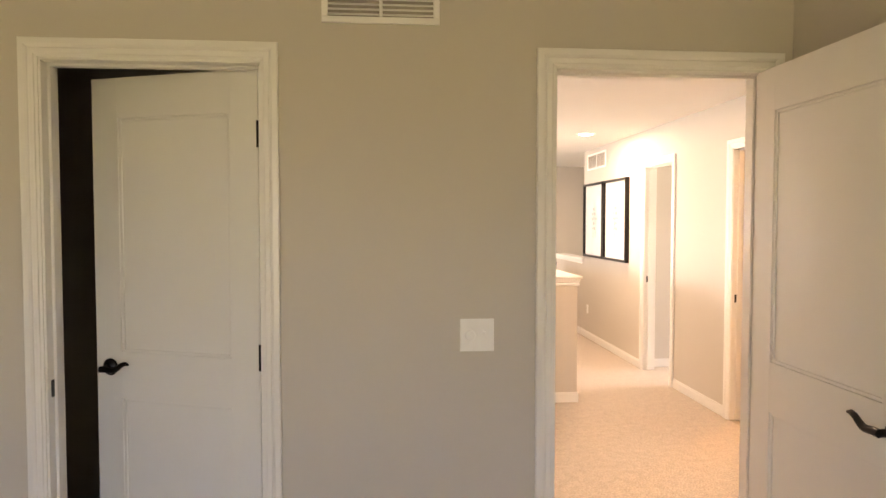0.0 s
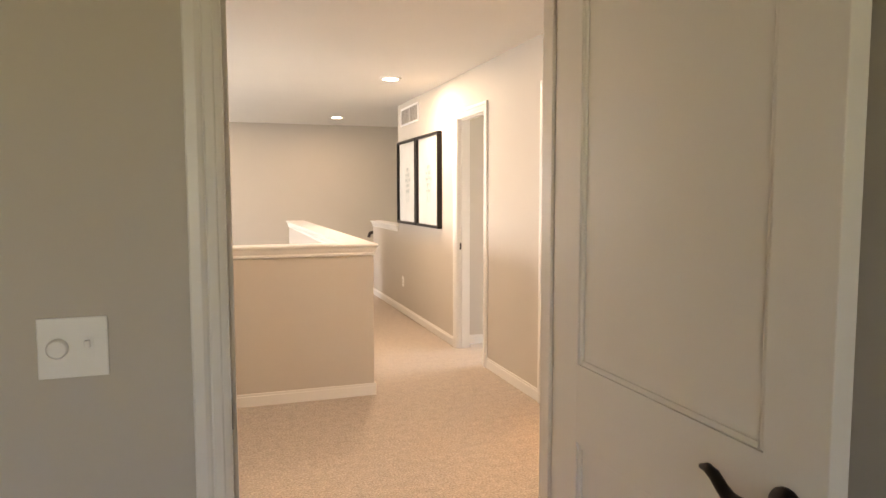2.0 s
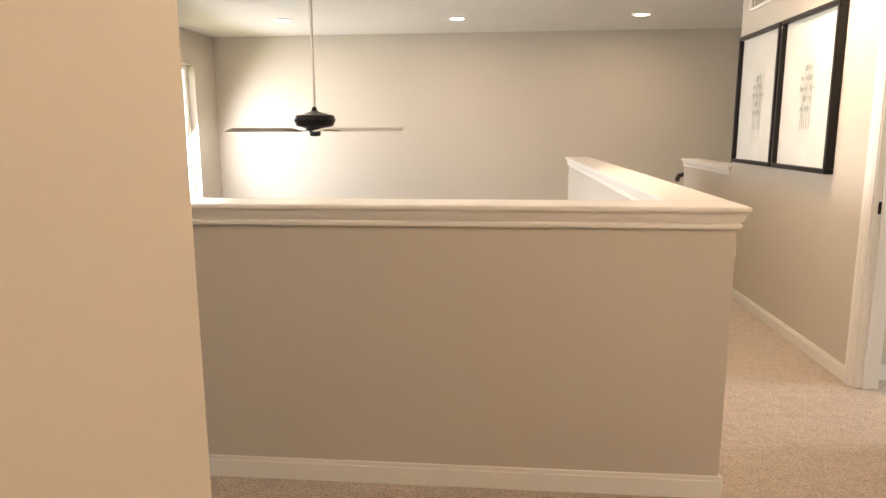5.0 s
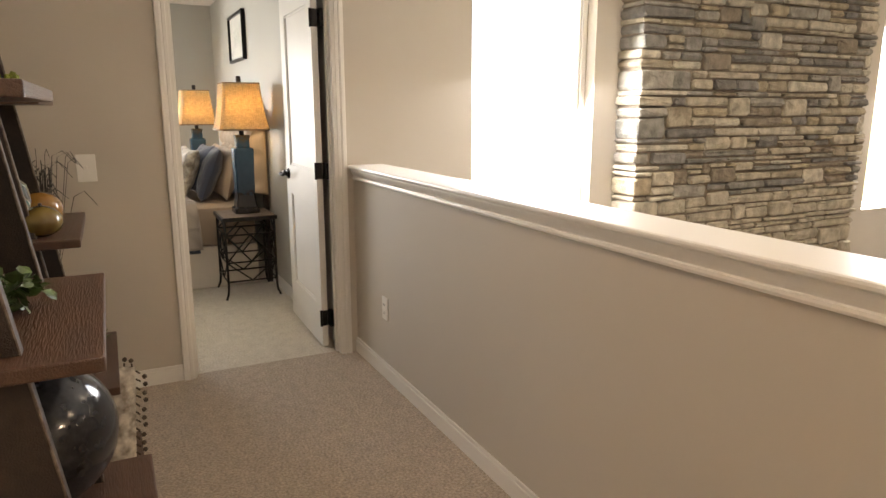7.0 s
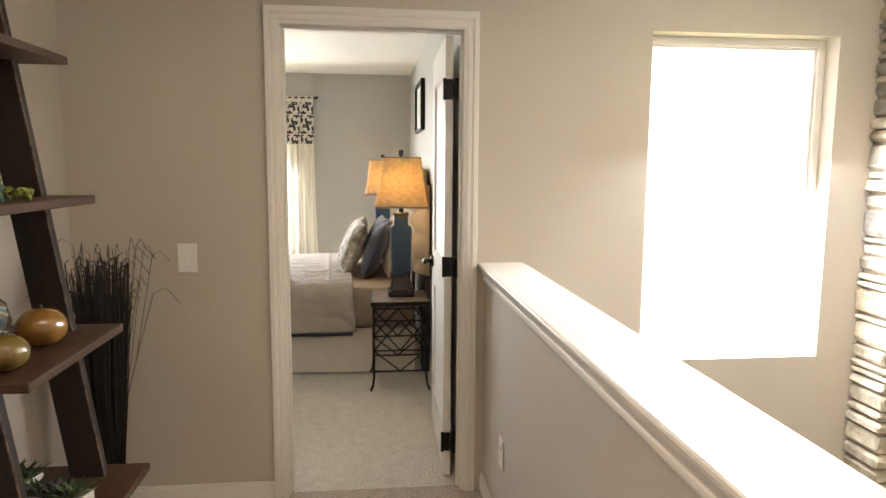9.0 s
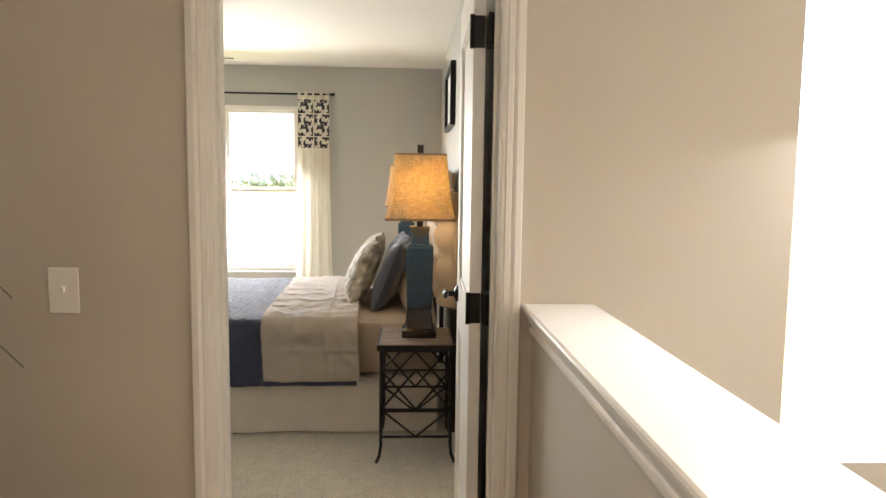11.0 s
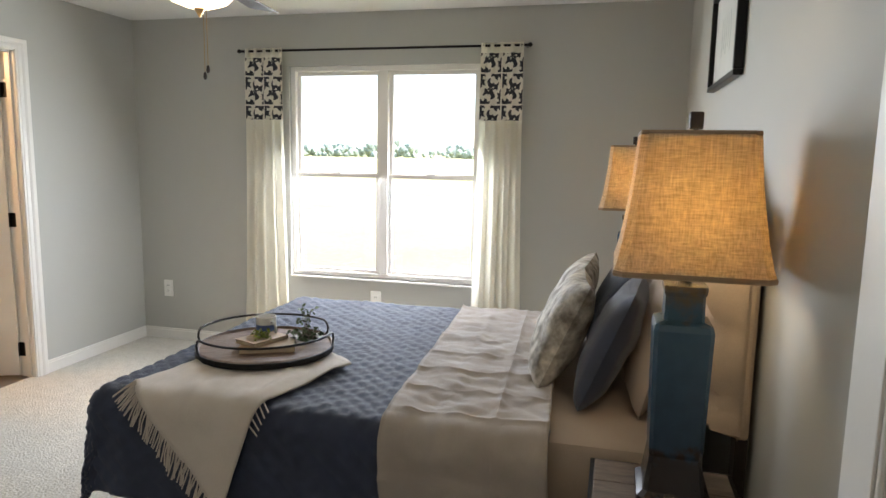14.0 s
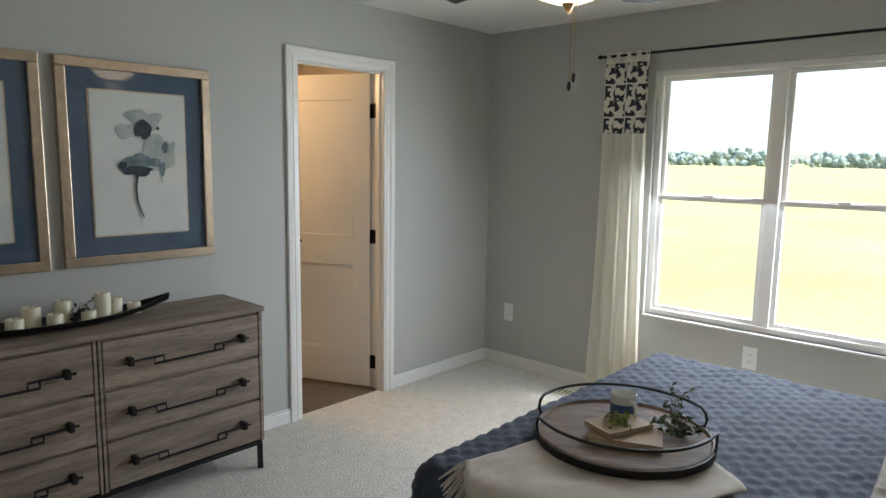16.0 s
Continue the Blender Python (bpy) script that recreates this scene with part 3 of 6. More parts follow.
plate("light_switch", face_at(0.378, AY, 1.102, "y", -1), "double", "white double switch plate with dimmer knob", "light switch", 0.123, 0.118)
plate("light_switch", face_at(WX, 4.794, 1.088, "x", 1), "switch", "white single toggle switch on greige wall", "light switch", 0.08, 0.124)
plate("wall_outlet", face_at(-2.355, HY, 0.37, "y", -1), "outlet", "white wall outlet on the low wall", "outlet")
plate("wall_outlet", face_at(EX, 9.1, 0.375, "x", -1), "outlet", "white wall outlet low on hall wall", "outlet")
plate("wall_outlet", face_at(BX, 2.252, 0.404, "x", 1), "outlet", "white wall outlet by bedroom corner", "outlet", 0.08, 0.13)
plate("wall_outlet", face_at(BX, 3.97, 0.43, "x", 1), "outlet", "white wall outlet below bedroom window", "outlet", 0.08, 0.13)


def wall_vent(name, m, w, h, n, label, upright):
    d = new(name)
    d.matrix_basis = m
    tagged(d, label, "air vent")
    e = 0.022
    part("frame", boxes((-w / 2, w / 2, h / 2 - e, h / 2, 0.0005, 0.012), (-w / 2, w / 2, -h / 2, -h / 2 + e, 0.0005, 0.012), (-w / 2, -w / 2 + e, -h / 2 + e, h / 2 - e, 0.0005, 0.012), (w / 2 - e, w / 2, -h / 2 + e, h / 2 - e, 0.0005, 0.012), (-0.006, 0.006, -h / 2 + e, h / 2 - e, 0.0005, 0.012), bevel=0.002), PLASTIC, d)
    # flat grey sheet that stands for the shade between the slats
    part("backing", boxes((-w / 2 + e, w / 2 - e, -h / 2 + e, h / 2 - e, 0.0004, 0.0012)), VENT_SHADE, d, "grey sheet standing for shade behind slats")
    me = None
    for i in range(n):
        if upright:
            p = -w / 2 + e + (w - 2 * e) * (i + 0.5) / n
            mm = pose(p, 0, 0.006, 0, 35, 0)
            s = part("slat", boxes((-0.0008, 0.0008, -h / 2 + e, h / 2 - e, -0.007, 0.007)), PLASTIC, d) if me is None else None
        else:
            p = -h / 2 + e + (h - 2 * e) * (i + 0.5) / n
            mm = pose(0, p, 0.006, 40, 0, 0)
            s = part("slat", boxes((-w / 2 + e, w / 2 - e, -0.0008, 0.0008, -0.007, 0.007)), PLASTIC, d) if me is None else None
        if s is None:
            s = new("slat", me)
            s.parent = d
        me = s.data
        s.matrix_basis = mm
    return d


wall_vent("return_vent", face_at(0.038, AY, 2.299, "y", -1), 0.41, 0.20, 9, "white slatted return-air grille above wall switch", False)
wall_vent("return_vent", face_at(EX, 8.77, 2.27, "x", -1), 0.72, 0.2, 14, "white slatted return-air grille high on hall wall", True)

# ---------------------------------------------------------------- stone chimney
STONE = bpy.data.materials.new("field_stone")
STONE.use_nodes = True
st = STONE.node_tree
sb = st.nodes["Principled BSDF"]
sb.inputs["Roughness"].default_value = 0.9
s_info = st.nodes.new("ShaderNodeObjectInfo")
s_ramp = st.nodes.new("ShaderNodeValToRGB")
s_ramp.color_ramp.interpolation = "CONSTANT"
palette = ((0.0, (0.44, 0.395, 0.31)), (0.16, (0.24, 0.23, 0.215)), (0.26, (0.35, 0.305, 0.23)), (0.40, (0.24, 0.23, 0.205)), (0.50, (0.50, 0.46, 0.375)), (0.64, (0.26, 0.22, 0.17)), (0.71, (0.32, 0.30, 0.26)), (0.84, (0.20, 0.19, 0.175)), (0.92, (0.40, 0.34, 0.24)))
for i, (p, c) in enumerate(palette):
    e = s_ramp.color_ramp.elements[i] if i < 2 else s_ramp.color_ramp.elements.new(p)
    e.position, e.color = p, (*c, 1)
st.links.new(s_info.outputs["Random"], s_ramp.inputs[0])
s_tc = st.nodes.new("ShaderNodeTexCoord")
s_n = st.nodes.new("ShaderNodeTexNoise")
s_n.inputs["Scale"].default_value, s_n.inputs["Detail"].default_value = 14, 6
st.links.new(s_tc.outputs["Object"], s_n.inputs[0])
s_mix = st.nodes.new("ShaderNodeMix")
s_mix.data_type, s_mix.blend_type = "RGBA", "OVERLAY"
s_mix.inputs["Factor"].default_value = 0.8
st.links.new(s_ramp.outputs[0], s_mix.inputs["A"])
st.links.new(s_n.outputs["Fac"], s_mix.inputs["B"])
st.links.new(s_mix.outputs["Result"], sb.inputs["Base Color"])
s_n2 = st.nodes.new("ShaderNodeTexNoise")
s_n2.inputs["Scale"].default_value, s_n2.inputs["Detail"].default_value = 45, 5
st.links.new(s_tc.outputs["Object"], s_n2.inputs[0])
s_bp = st.nodes.new("ShaderNodeBump")
s_bp.inputs["Strength"].default_value, s_bp.inputs["Distance"].default_value = 0.8, 0.012
st.links.new(s_n2.outputs["Fac"], s_bp.inputs["Height"])
st.links.new(s_bp.outputs[0], sb.inputs["Normal"])

SX, S0, S1 = -2.58, 7.86, 10.16      # chimney's front, south end, north end
chimney = thing("stone_chimney", "tall chimney breast of stacked grey and tan fieldstone", "chimney", (0, 0, LOW))
part("core", boxes((WX + 0.001, SX - 0.02, S0 + 0.02, S1 - 0.02, 0, HG - LOW - 0.001)), MORTAR, chimney, "recessed grey-brown mortar")


def stone_bm(bm, y0, y1, z0, z1, x0, x1, r):
    """One rough stone: a chamfered, uneven block."""
    w, h = y1 - y0, z1 - z0
    c = min(0.014, h * 0.28, w * 0.28)
    jit = lambda k: r.uniform(-k, k)
    ring = []
    outline = [(y0, z0 + c), (y0 + c, z0), (y1 - c, z0), (y1, z0 + c), (y1, z1 - c), (y1 - c, z1), (y0 + c, z1), (y0, z1 - c)]
    outline = [(a + jit(min(0.006, w * 0.05)), b + jit(min(0.006, h * 0.09))) for a, b in outline]
    cy, cz = (y0 + y1) / 2, (z0 + z1) / 2
    layers = []
    for x, k in ((x0, 0.96), (x1 - c * 0.7, 1.0), (x1, None)):
        lay = []
        for a, b in outline:
            if k is None:
                d = c * 0.55
                ya = a + d * (1 if a < cy else -1) * min(1, abs(a - cy) / (w * 0.5))
                zb = b + d * (1 if b < cz else -1) * min(1, abs(b - cz) / (h * 0.5))
                lay.append(bm.verts.new((x + jit(0.005), ya, zb)))
            else:
                lay.append(bm.verts.new((x, cy + (a - cy) * k, cz + (b - cz) * k)))
        layers.append(lay)
    for p, q in zip(layers, layers[1:]):
        for i in range(8):
            bm.faces.new((p[i], p[(i + 1) % 8], q[(i + 1) % 8], q[i]))
    mid = bm.verts.new((x1 + r.uniform(0.0, 0.008), cy + jit(w * 0.1), cz))
    for i in range(8):
        bm.faces.new((layers[-1][i], layers[-1][(i + 1) % 8], mid))
    bm.faces.new(list(reversed(layers[0])))


rng = random.Random(11)
rows, z = [], 0.0
while z < HG - LOW - 0.05:
    h = min(rng.choice((0.036, 0.05, 0.058, 0.066, 0.078)), HG - LOW - 0.004 - z)
    rows.append((z, h))
    z += h
low_bm = bmesh.new()
placed = 0
taken = []
for n_, (z, h) in enumerate(rows):
    y = S0
    nxt = []
    top_row = n_ == len(rows) - 1
    while y < S1 - 0.01:
        hit = [t_ for t_ in taken if t_[0] <= y + 0.001 < t_[1]]
        if hit:
            y = hit[0][1]
            continue
        limit = min([t_[0] for t_ in taken if t_[0] > y] + [S1])
        big = not top_row and rng.random() < 0.22
        w = rng.uniform(0.12, 0.30) if big else rng.choice((rng.uniform(0.11, 0.22), rng.uniform(0.2, 0.5)))
        if limit - (y + w) < 0.07:
            w = limit - y
        first, end = y <= S0 + 0.001, y + w >= S1 - 0.001
        zt = z + h
        if big:
            zt = z + h + rows[n_ + 1][1]
            nxt.append((y, y + w))
        g = rng.uniform(0.004, 0.007)
        x0 = WX + 0.002 if first or end else SX - 0.06
        x1 = SX + rng.uniform(-0.012, 0.02)
        ya = y + (g if not first else -rng.uniform(0, 0.012))
        yb = y + w - (g if not end else -rng.uniform(0, 0.012))
        if z + LOW > 0.72 and placed < 300:
            bm = bmesh.new()
            stone_bm(bm, ya, yb, z + g, zt - g, x0, x1, rng)
            part("stone", bm, STONE, chimney)
            placed += 1
        else:
            stone_bm(low_bm, ya, yb, z + g, zt - g, x0, x1, rng)
        y += w
    taken = nxt
tagged(part("stonework", low_bm, STONE, chimney), kind="stuff")


# ---------------------------------------------------------------- bedroom
QUILT = material("navy_quilt", (0.024, 0.034, 0.068), 0.75, var=0.14, scale=9, grain=0.3, grain_scale=500, bump=0.3, bump_scale=500, sheen=0.15)
GREY_LINEN = material("grey_linen", (0.36, 0.31, 0.265), 0.85, var=0.06, scale=7, grain=0.25, grain_scale=600, bump=0.25, bump_scale=500, sheen=0.2)
TAN_SHEET = material("tan_sheet", (0.40, 0.32, 0.25), 0.85, var=0.05, scale=6, bump=0.2, bump_scale=300)
SKIRT = material("ivory_skirt", (0.66, 0.60, 0.52), 0.9, var=0.05, scale=6, bump=0.2, bump_scale=400)
THROW = material("ivory_throw", (0.60, 0.53, 0.45), 0.9, var=0.05, scale=8, grain=0.3, grain_scale=500, bump=0.4, bump_scale=450, sheen=0.3)
UPHOLSTERY = material("tan_upholstery", (0.50, 0.39, 0.28), 0.85, var=0.05, scale=7, grain=0.2, grain_scale=500, bump=0.3, bump_scale=500)
NAVY_PILLOW = material("navy_pillow", (0.022, 0.031, 0.062), 0.75, var=0.12, scale=10, bump=0.3, bump_scale=400, sheen=0.3)
PATTERN_PILLOW = material("printed_pillow", (0.62, 0.57, 0.48), 0.8, dark=(0.14, 0.115, 0.09), scale=16, grain=0.4, grain_scale=60, bump=0.3, bump_scale=400)
WOOD_GREY = material("weathered_oak", (0.30, 0.235, 0.175), 0.6, dark=(0.175, 0.13, 0.095), scale=3.5, grain=0.5, grain_scale=22, bump=0.35, bump_scale=26, stretch=(0.9, 5, 9), random_tint=0.07)
WOOD_TOP = material("worn_plank", (0.24, 0.19, 0.15), 0.6, dark=(0.12, 0.09, 0.07), scale=5, grain=0.4, grain_scale=30, bump=0.3, bump_scale=40, stretch=(6, 0.8, 6), random_tint=0.1)
WOOD_DARK = material("espresso_wood", (0.024, 0.014, 0.010), 0.5, dark=(0.013, 0.0075, 0.0055), scale=6, grain=0.4, grain_scale=30, bump=0.25, bump_scale=40, stretch=(1, 8, 8))
TRAY_WOOD = material("tray_wood", (0.19, 0.125, 0.08), 0.65, dark=(0.09, 0.055, 0.033), scale=5, grain=0.4, grain_scale=25, bump=0.3, bump_scale=40, stretch=(8, 1, 8))
GILT = material("champagne_frame", (0.62, 0.50, 0.36), 0.32, 0.85, var=0.1, scale=20, bump=0.2, bump_scale=60)
BLUE_MAT = material("blue_mat", (0.05, 0.085, 0.135), 0.7, var=0.08, scale=8, grain=0.3, grain_scale=90)
PAPER = material("art_paper", (0.66, 0.66, 0.62), 0.6, var=0.04, scale=5)
INK = material("ink_wash", (0.015, 0.02, 0.026), 0.7, dark=(0.045, 0.06, 0.07), scale=26)
INK_PALE = material("pale_wash", (0.44, 0.47, 0.44), 0.7, dark=(0.30, 0.34, 0.33), scale=22)
INK_MID = material("grey_wash", (0.20, 0.26, 0.27), 0.7, dark=(0.09, 0.12, 0.13), scale=24)
WAX = material("ivory_wax", (0.72, 0.66, 0.50), 0.45, var=0.03, scale=20)
LEAFY = material("sprig_leaf", (0.09, 0.13, 0.045), 0.6, var=0.25, scale=30)
MOSS = material("bright_moss", (0.25, 0.30, 0.05), 0.85, var=0.3, scale=60, bump=0.5, bump_scale=200)
CERAMIC = material("white_ceramic", (0.72, 0.71, 0.67), 0.2, var=0.02, scale=20, coat=0.3)
BOOK_PAGES = material("book_pages", (0.56, 0.46, 0.31), 0.8, var=0.08, scale=30)
BOOK_COVER = material("kraft_cover", (0.35, 0.25, 0.15), 0.7, var=0.08, scale=20)

CURTAIN = bpy.data.materials.new("cream_curtain")
CURTAIN.use_nodes = True
ct = CURTAIN.node_tree
cb = ct.nodes["Principled BSDF"]
cb.inputs["Base Color"].default_value = (0.84, 0.81, 0.73, 1)
cb.inputs["Roughness"].default_value = 0.9
c_tr = ct.nodes.new("ShaderNodeBsdfTranslucent")
c_tr.inputs[0].default_value = (0.86, 0.82, 0.69, 1)
c_mx = ct.nodes.new("ShaderNodeMixShader")
c_mx.inputs[0].default_value = 0.55
ct.links.new(cb.outputs[0], c_mx.inputs[1])
ct.links.new(c_tr.outputs[0], c_mx.inputs[2])
ct.links.new(c_mx.outputs[0], ct.nodes["Material Output"].inputs[0])
c_no = ct.nodes.new("ShaderNodeTexNoise")
c_no.inputs["Scale"].default_value = 400
c_bu = ct.nodes.new("ShaderNodeBump")
c_bu.inputs["Strength"].default_value, c_bu.inputs["Distance"].default_value = 0.2, 0.005
ct.links.new(c_no.outputs["Fac"], c_bu.inputs["Height"])
ct.links.new(c_bu.outputs[0], cb.inputs["Normal"])


def scroll_band():
    """Cream cloth printed with a dark scroll pattern in cells 0.115 m wide."""
    m = bpy.data.materials.new("scroll_print")
    m.use_nodes = True
    nt = m.node_tree
    b = nt.nodes["Principled BSDF"]
    b.inputs["Roughness"].default_value = 0.9
    tc = nt.nodes.new("ShaderNodeTexCoord")
    sep = nt.nodes.new("ShaderNodeSeparateXYZ")
    nt.links.new(tc.outputs["UV"], sep.inputs[0])

    def op(kind, a, c=None):
        n = nt.nodes.new("ShaderNodeMath")
        n.operation = kind
        for i, v in enumerate((a, c)):
            if v is None:
                continue
            if isinstance(v, (int, float)):
                n.inputs[i].default_value = v
            else:
                nt.links.new(v, n.inputs[i])
        return n.outputs[0]
    u = op("SUBTRACT", op("FRACT", op("DIVIDE", sep.outputs[0], 0.125)), 0.5)
    v = op("SUBTRACT", op("FRACT", op("DIVIDE", sep.outputs[1], 0.2)), 0.5)
    au, av = op("ABSOLUTE", u), op("ABSOLUTE", v)
    r = op("SQRT", op("ADD", op("MULTIPLY", u, u), op("MULTIPLY", v, v)))
    lobes = op("ADD", op("MULTIPLY", r, 13.0), op("MULTIPLY", op("SINE", op("MULTIPLY", op("ARCTAN2", u, v), 4.0)), 1.5))
    swirl = op("SINE", lobes)
    edge = op("SINE", op("ADD", op("MULTIPLY", au, 26.0), op("MULTIPLY", op("SINE", op("MULTIPLY", av, 22.0)), 1.6)))
    dark = op("GREATER_THAN", op("ADD", swirl, op("MULTIPLY", edge, 0.75)), -0.1)
    gap = op("MULTIPLY", op("LESS_THAN", au, 0.47), op("LESS_THAN", av, 0.475))
    fac = op("MULTIPLY", dark, gap)
    mix = nt.nodes.new("ShaderNodeMix")
    mix.data_type = "RGBA"
    mix.inputs["A"].default_value = (0.72, 0.68, 0.58, 1)
    mix.inputs["B"].default_value = (0.035, 0.037, 0.045, 1)
    nt.links.new(fac, mix.inputs["Factor"])
    nt.links.new(mix.outputs["Result"], b.inputs["Base Color"])
    return m


BAND = scroll_band()


def folded_cloth(w, z0, z1, folds, depth, seed, flare, stand=0.0):
    """A hanging cloth with uneven folds, along y."""
    r = random.Random(seed)
    ph = [r.uniform(0, 6.28) for _ in range(3)]
    bm = bmesh.new()
    uv = bm.loops.layers.uv.new("UVMap")
    nu, nz = folds * 10, max(2, int((z1 - z0) / 0.08))
    grid = []
    for j in range(nz + 1):
        z = z0 + (z1 - z0) * j / nz
        k = (2.19 - z) / 2.19
        row = []
        for i in range(nu + 1):
            u = i / nu
            y = (u - 0.5) * w * (1 + flare * k * k)
            x = depth * (0.55 + 0.6 * k) * math.sin(2 * math.pi * folds * u + ph[0] + 0.5 * math.sin(3 * u + ph[1])) + 0.012 * math.sin(7 * u + 4 * k + ph[2]) * k
            row.append((bm.verts.new((x + stand, y, z)), u * folds * 0.062, z))
        grid.append(row)
    for a, b in zip(grid, grid[1:]):
        for i in range(nu):
            q = (a[i], a[i + 1], b[i + 1], b[i])
            f = bm.faces.new([p[0] for p in q])
            for lp, p in zip(f.loops, q):
                lp[uv].uv = (p[1], p[2])
    return bm


def curtain(y, w, seed):
    d = thing("curtain", "cream curtain panel with dark scroll-print band", "curtain", (BX + 0.085, y, 0), group="bedroom curtains")
    a = part("panel", folded_cloth(w, 0.012, 2.19, 4, 0.022, seed, 0.34), CURTAIN, d, smooth=True)
    b = part("print_band", folded_cloth(w + 0.004, 1.70, 2.125, 4, 0.0225, seed, 0.34, 0.004), BAND, d, "dark scroll print on cream cloth", smooth=True)
    for k in range(5):
        yk = (k - 2) * w * 0.21
        part("tab", tube(bmesh.new(), [(0.006, yk, 2.15), (0.014, yk, 2.172), (0.008, yk, 2.187), (-0.008, yk, 2.187), (-0.014, yk, 2.172), (-0.006, yk, 2.15)], 0.0045, 6), CURTAIN, d, smooth=True)
    return d


curtain(3.165, 0.285, 3)
curtain(4.855, 0.275, 8)
rod = thing("curtain_rod", "thin dark metal curtain rod above the window", "curtain rod", (BX + 0.085, 0, 2.172))
part("rod", tube(bmesh.new(), [(0, 2.98, 0), (0, 5.02, 0)], 0.008), BLACK, rod, smooth=True)
for y in (2.97, 5.03):
    part("finial", lathe(bmesh.new(), [(0.0, -0.015), (0.014, -0.006), (0.016, 0.004), (0.008, 0.014), (0, 0.016)], 12, (0, y, 0)), BLACK, rod, smooth=True)
    part("bracket", boxes((-0.082, 0, y - 0.03 if y > 4 else y + 0.02, y - 0.02 if y > 4 else y + 0.03, -0.006, 0.006)), BLACK, rod)


def draped(x0, x1, y0, y1, top, r=0.05, flare=0.12):
    """Maps a flat cloth over a bed-shaped block."""
    def f(s, t, lift=0.0, ripple=0.0):
        cs, ct_ = min(max(s, x0), x1), min(max(t, y0), y1)
        dx, dy = s - cs, t - ct_
        d = math.hypot(dx, dy)
        if d < 1e-6:
            return Vector((s, t, top + lift))
        n = Vector((dx, dy)) / d
        if d < r * math.pi / 2:
            a = d / r
            out, dz = r * math.sin(a), r * (1 - math.cos(a))
            k = 0
        else:
            k = d - r * math.pi / 2
            out, dz = r + flare * k, r + k
        along = s * n.y - t * n.x
        out += ripple * min(1, k * 4) * math.sin(along * 21 + 2 * math.sin(along * 5))
        return Vector((cs + n.x * (out + lift), ct_ + n.y * (out + lift), top - dz + lift * max(0, 1 - d / r)))
    return f


def cloth_grid(fn, s0, s1, t0, t1, step, keep=None):
    ns, nt_ = int((s1 - s0) / step), int((t1 - t0) / step)
    bm = bmesh.new()
    vs = [[bm.verts.new(fn(s0 + (s1 - s0) * i / ns, t0 + (t1 - t0) * j / nt_)) for i in range(ns + 1)] for j in range(nt_ + 1)]
    for j in range(nt_):
        for i in range(ns):
            bm.faces.new((vs[j][i], vs[j][i + 1], vs[j + 1][i + 1], vs[j + 1][i]))
    return bm


def thicken(ob, t):
    m = ob.modifiers.new("thickness", "SOLIDIFY")
    m.thickness, m.offset = t, 1.0
    return ob


X0, X1, Y0, Y1, BT = -6.10, -4.585, 3.90, 5.88, 0.635     # bed block
bed = thing("bed", "queen bed with navy quilt, grey coverlet and ivory skirt", "bed", (0, 0, 0))
part("mattress", boxes((X0 + 0.03, X1 - 0.03, Y0 + 0.03, Y1, 0.32, BT - 0.006), bevel=0.05), TAN_SHEET, bed, "tan fitted sheet on the mattress", smooth=True)
part("base", boxes((X0 + 0.06, X1 - 0.06, Y0 + 0.06, Y1, 0.06, 0.318)), SKIRT, bed)
for x in (X0 + 0.12, X1 - 0.12):
    for y in (Y0 + 0.15, Y1 - 0.12):
        part("leg", boxes((x - 0.025, x + 0.025, y - 0.025, y + 0.025, 0, 0.06)), WOOD_DARK, bed)
# pleated skirt round three sides
bm = bmesh.new()
path = []
n = 70
for i in range(n + 1):
    path.append((X1 - 0.035, Y1 - (Y1 - Y0 - 0.035) * i / n, 1, 0))
for i in range(1, 51):
    path.append((X1 - 0.035 - (X1 - X0 - 0.07) * i / 50, Y0 + 0.035, 0, -1))
for i in range(1, n + 1):
    path.append((X0 + 0.035, Y0 + 0.035 + (Y1 - Y0 - 0.035) * i / n, -1, 0))
prev = None
for k, (x, y, nx, ny) in enumerate(path):
    col = []
    for j in range(7):
        z = 0.315 - 0.305 * j / 6
        a = x + y
        o = 0.006 + (j / 6) * (0.010 * math.sin(a * 9 + 1.4 * math.sin(a * 3.1)) + 0.02 + 0.016 * max(0, math.sin(a * 3.6 + 0.6)) ** 6)
        if abs(y - 4.62) < 0.09 and nx > 0:
            o += 0.055 * (j / 6) * math.cos((y - 4.62) / 0.09 * math.pi / 2)
        col.append(bm.verts.new((x + nx * o, y + ny * o, z)))
    if prev:
        for j in range(6):
            bm.faces.new((prev[j], col[j], col[j + 1], prev[j + 1]))
    prev = col
part("bed_skirt", bm, SKIRT, bed, "pleated ivory bed skirt", smooth=True)

over = draped(X0, X1, Y0, Y1 + 1, BT + 0.004, 0.06, 0.10)


def quilted(s, t):
    p = over(s, t, 0, 0.008)
    u = s + 0.012 * noise.noise(Vector((s * 8, t * 8, 5)))
    v = 0.9 * t + 0.012 * noise.noise(Vector((s * 8, t * 8, 9)))
    a, b = abs(math.sin(math.pi * (u + v) / 0.07)), abs(math.sin(math.pi * (u - v) / 0.07))
    q = 0.011 * min(a, b) ** 0.6 + 0.006 * noise.noise(Vector((s * 5, t * 5, 0))) + 0.004 * noise.noise(Vector((s * 19, t * 26, 4)))
    if p.z > BT - 0.03:
        return p + Vector((0, 0, q))
    d = Vector((p.x - min(max(p.x, X0 + 0.01), X1 - 0.01), p.y - max(p.y, Y0 + 0.01), 0))
    return p + (d.normalized() * q if d.length > 1e-6 else Vector((0, 0, q)))


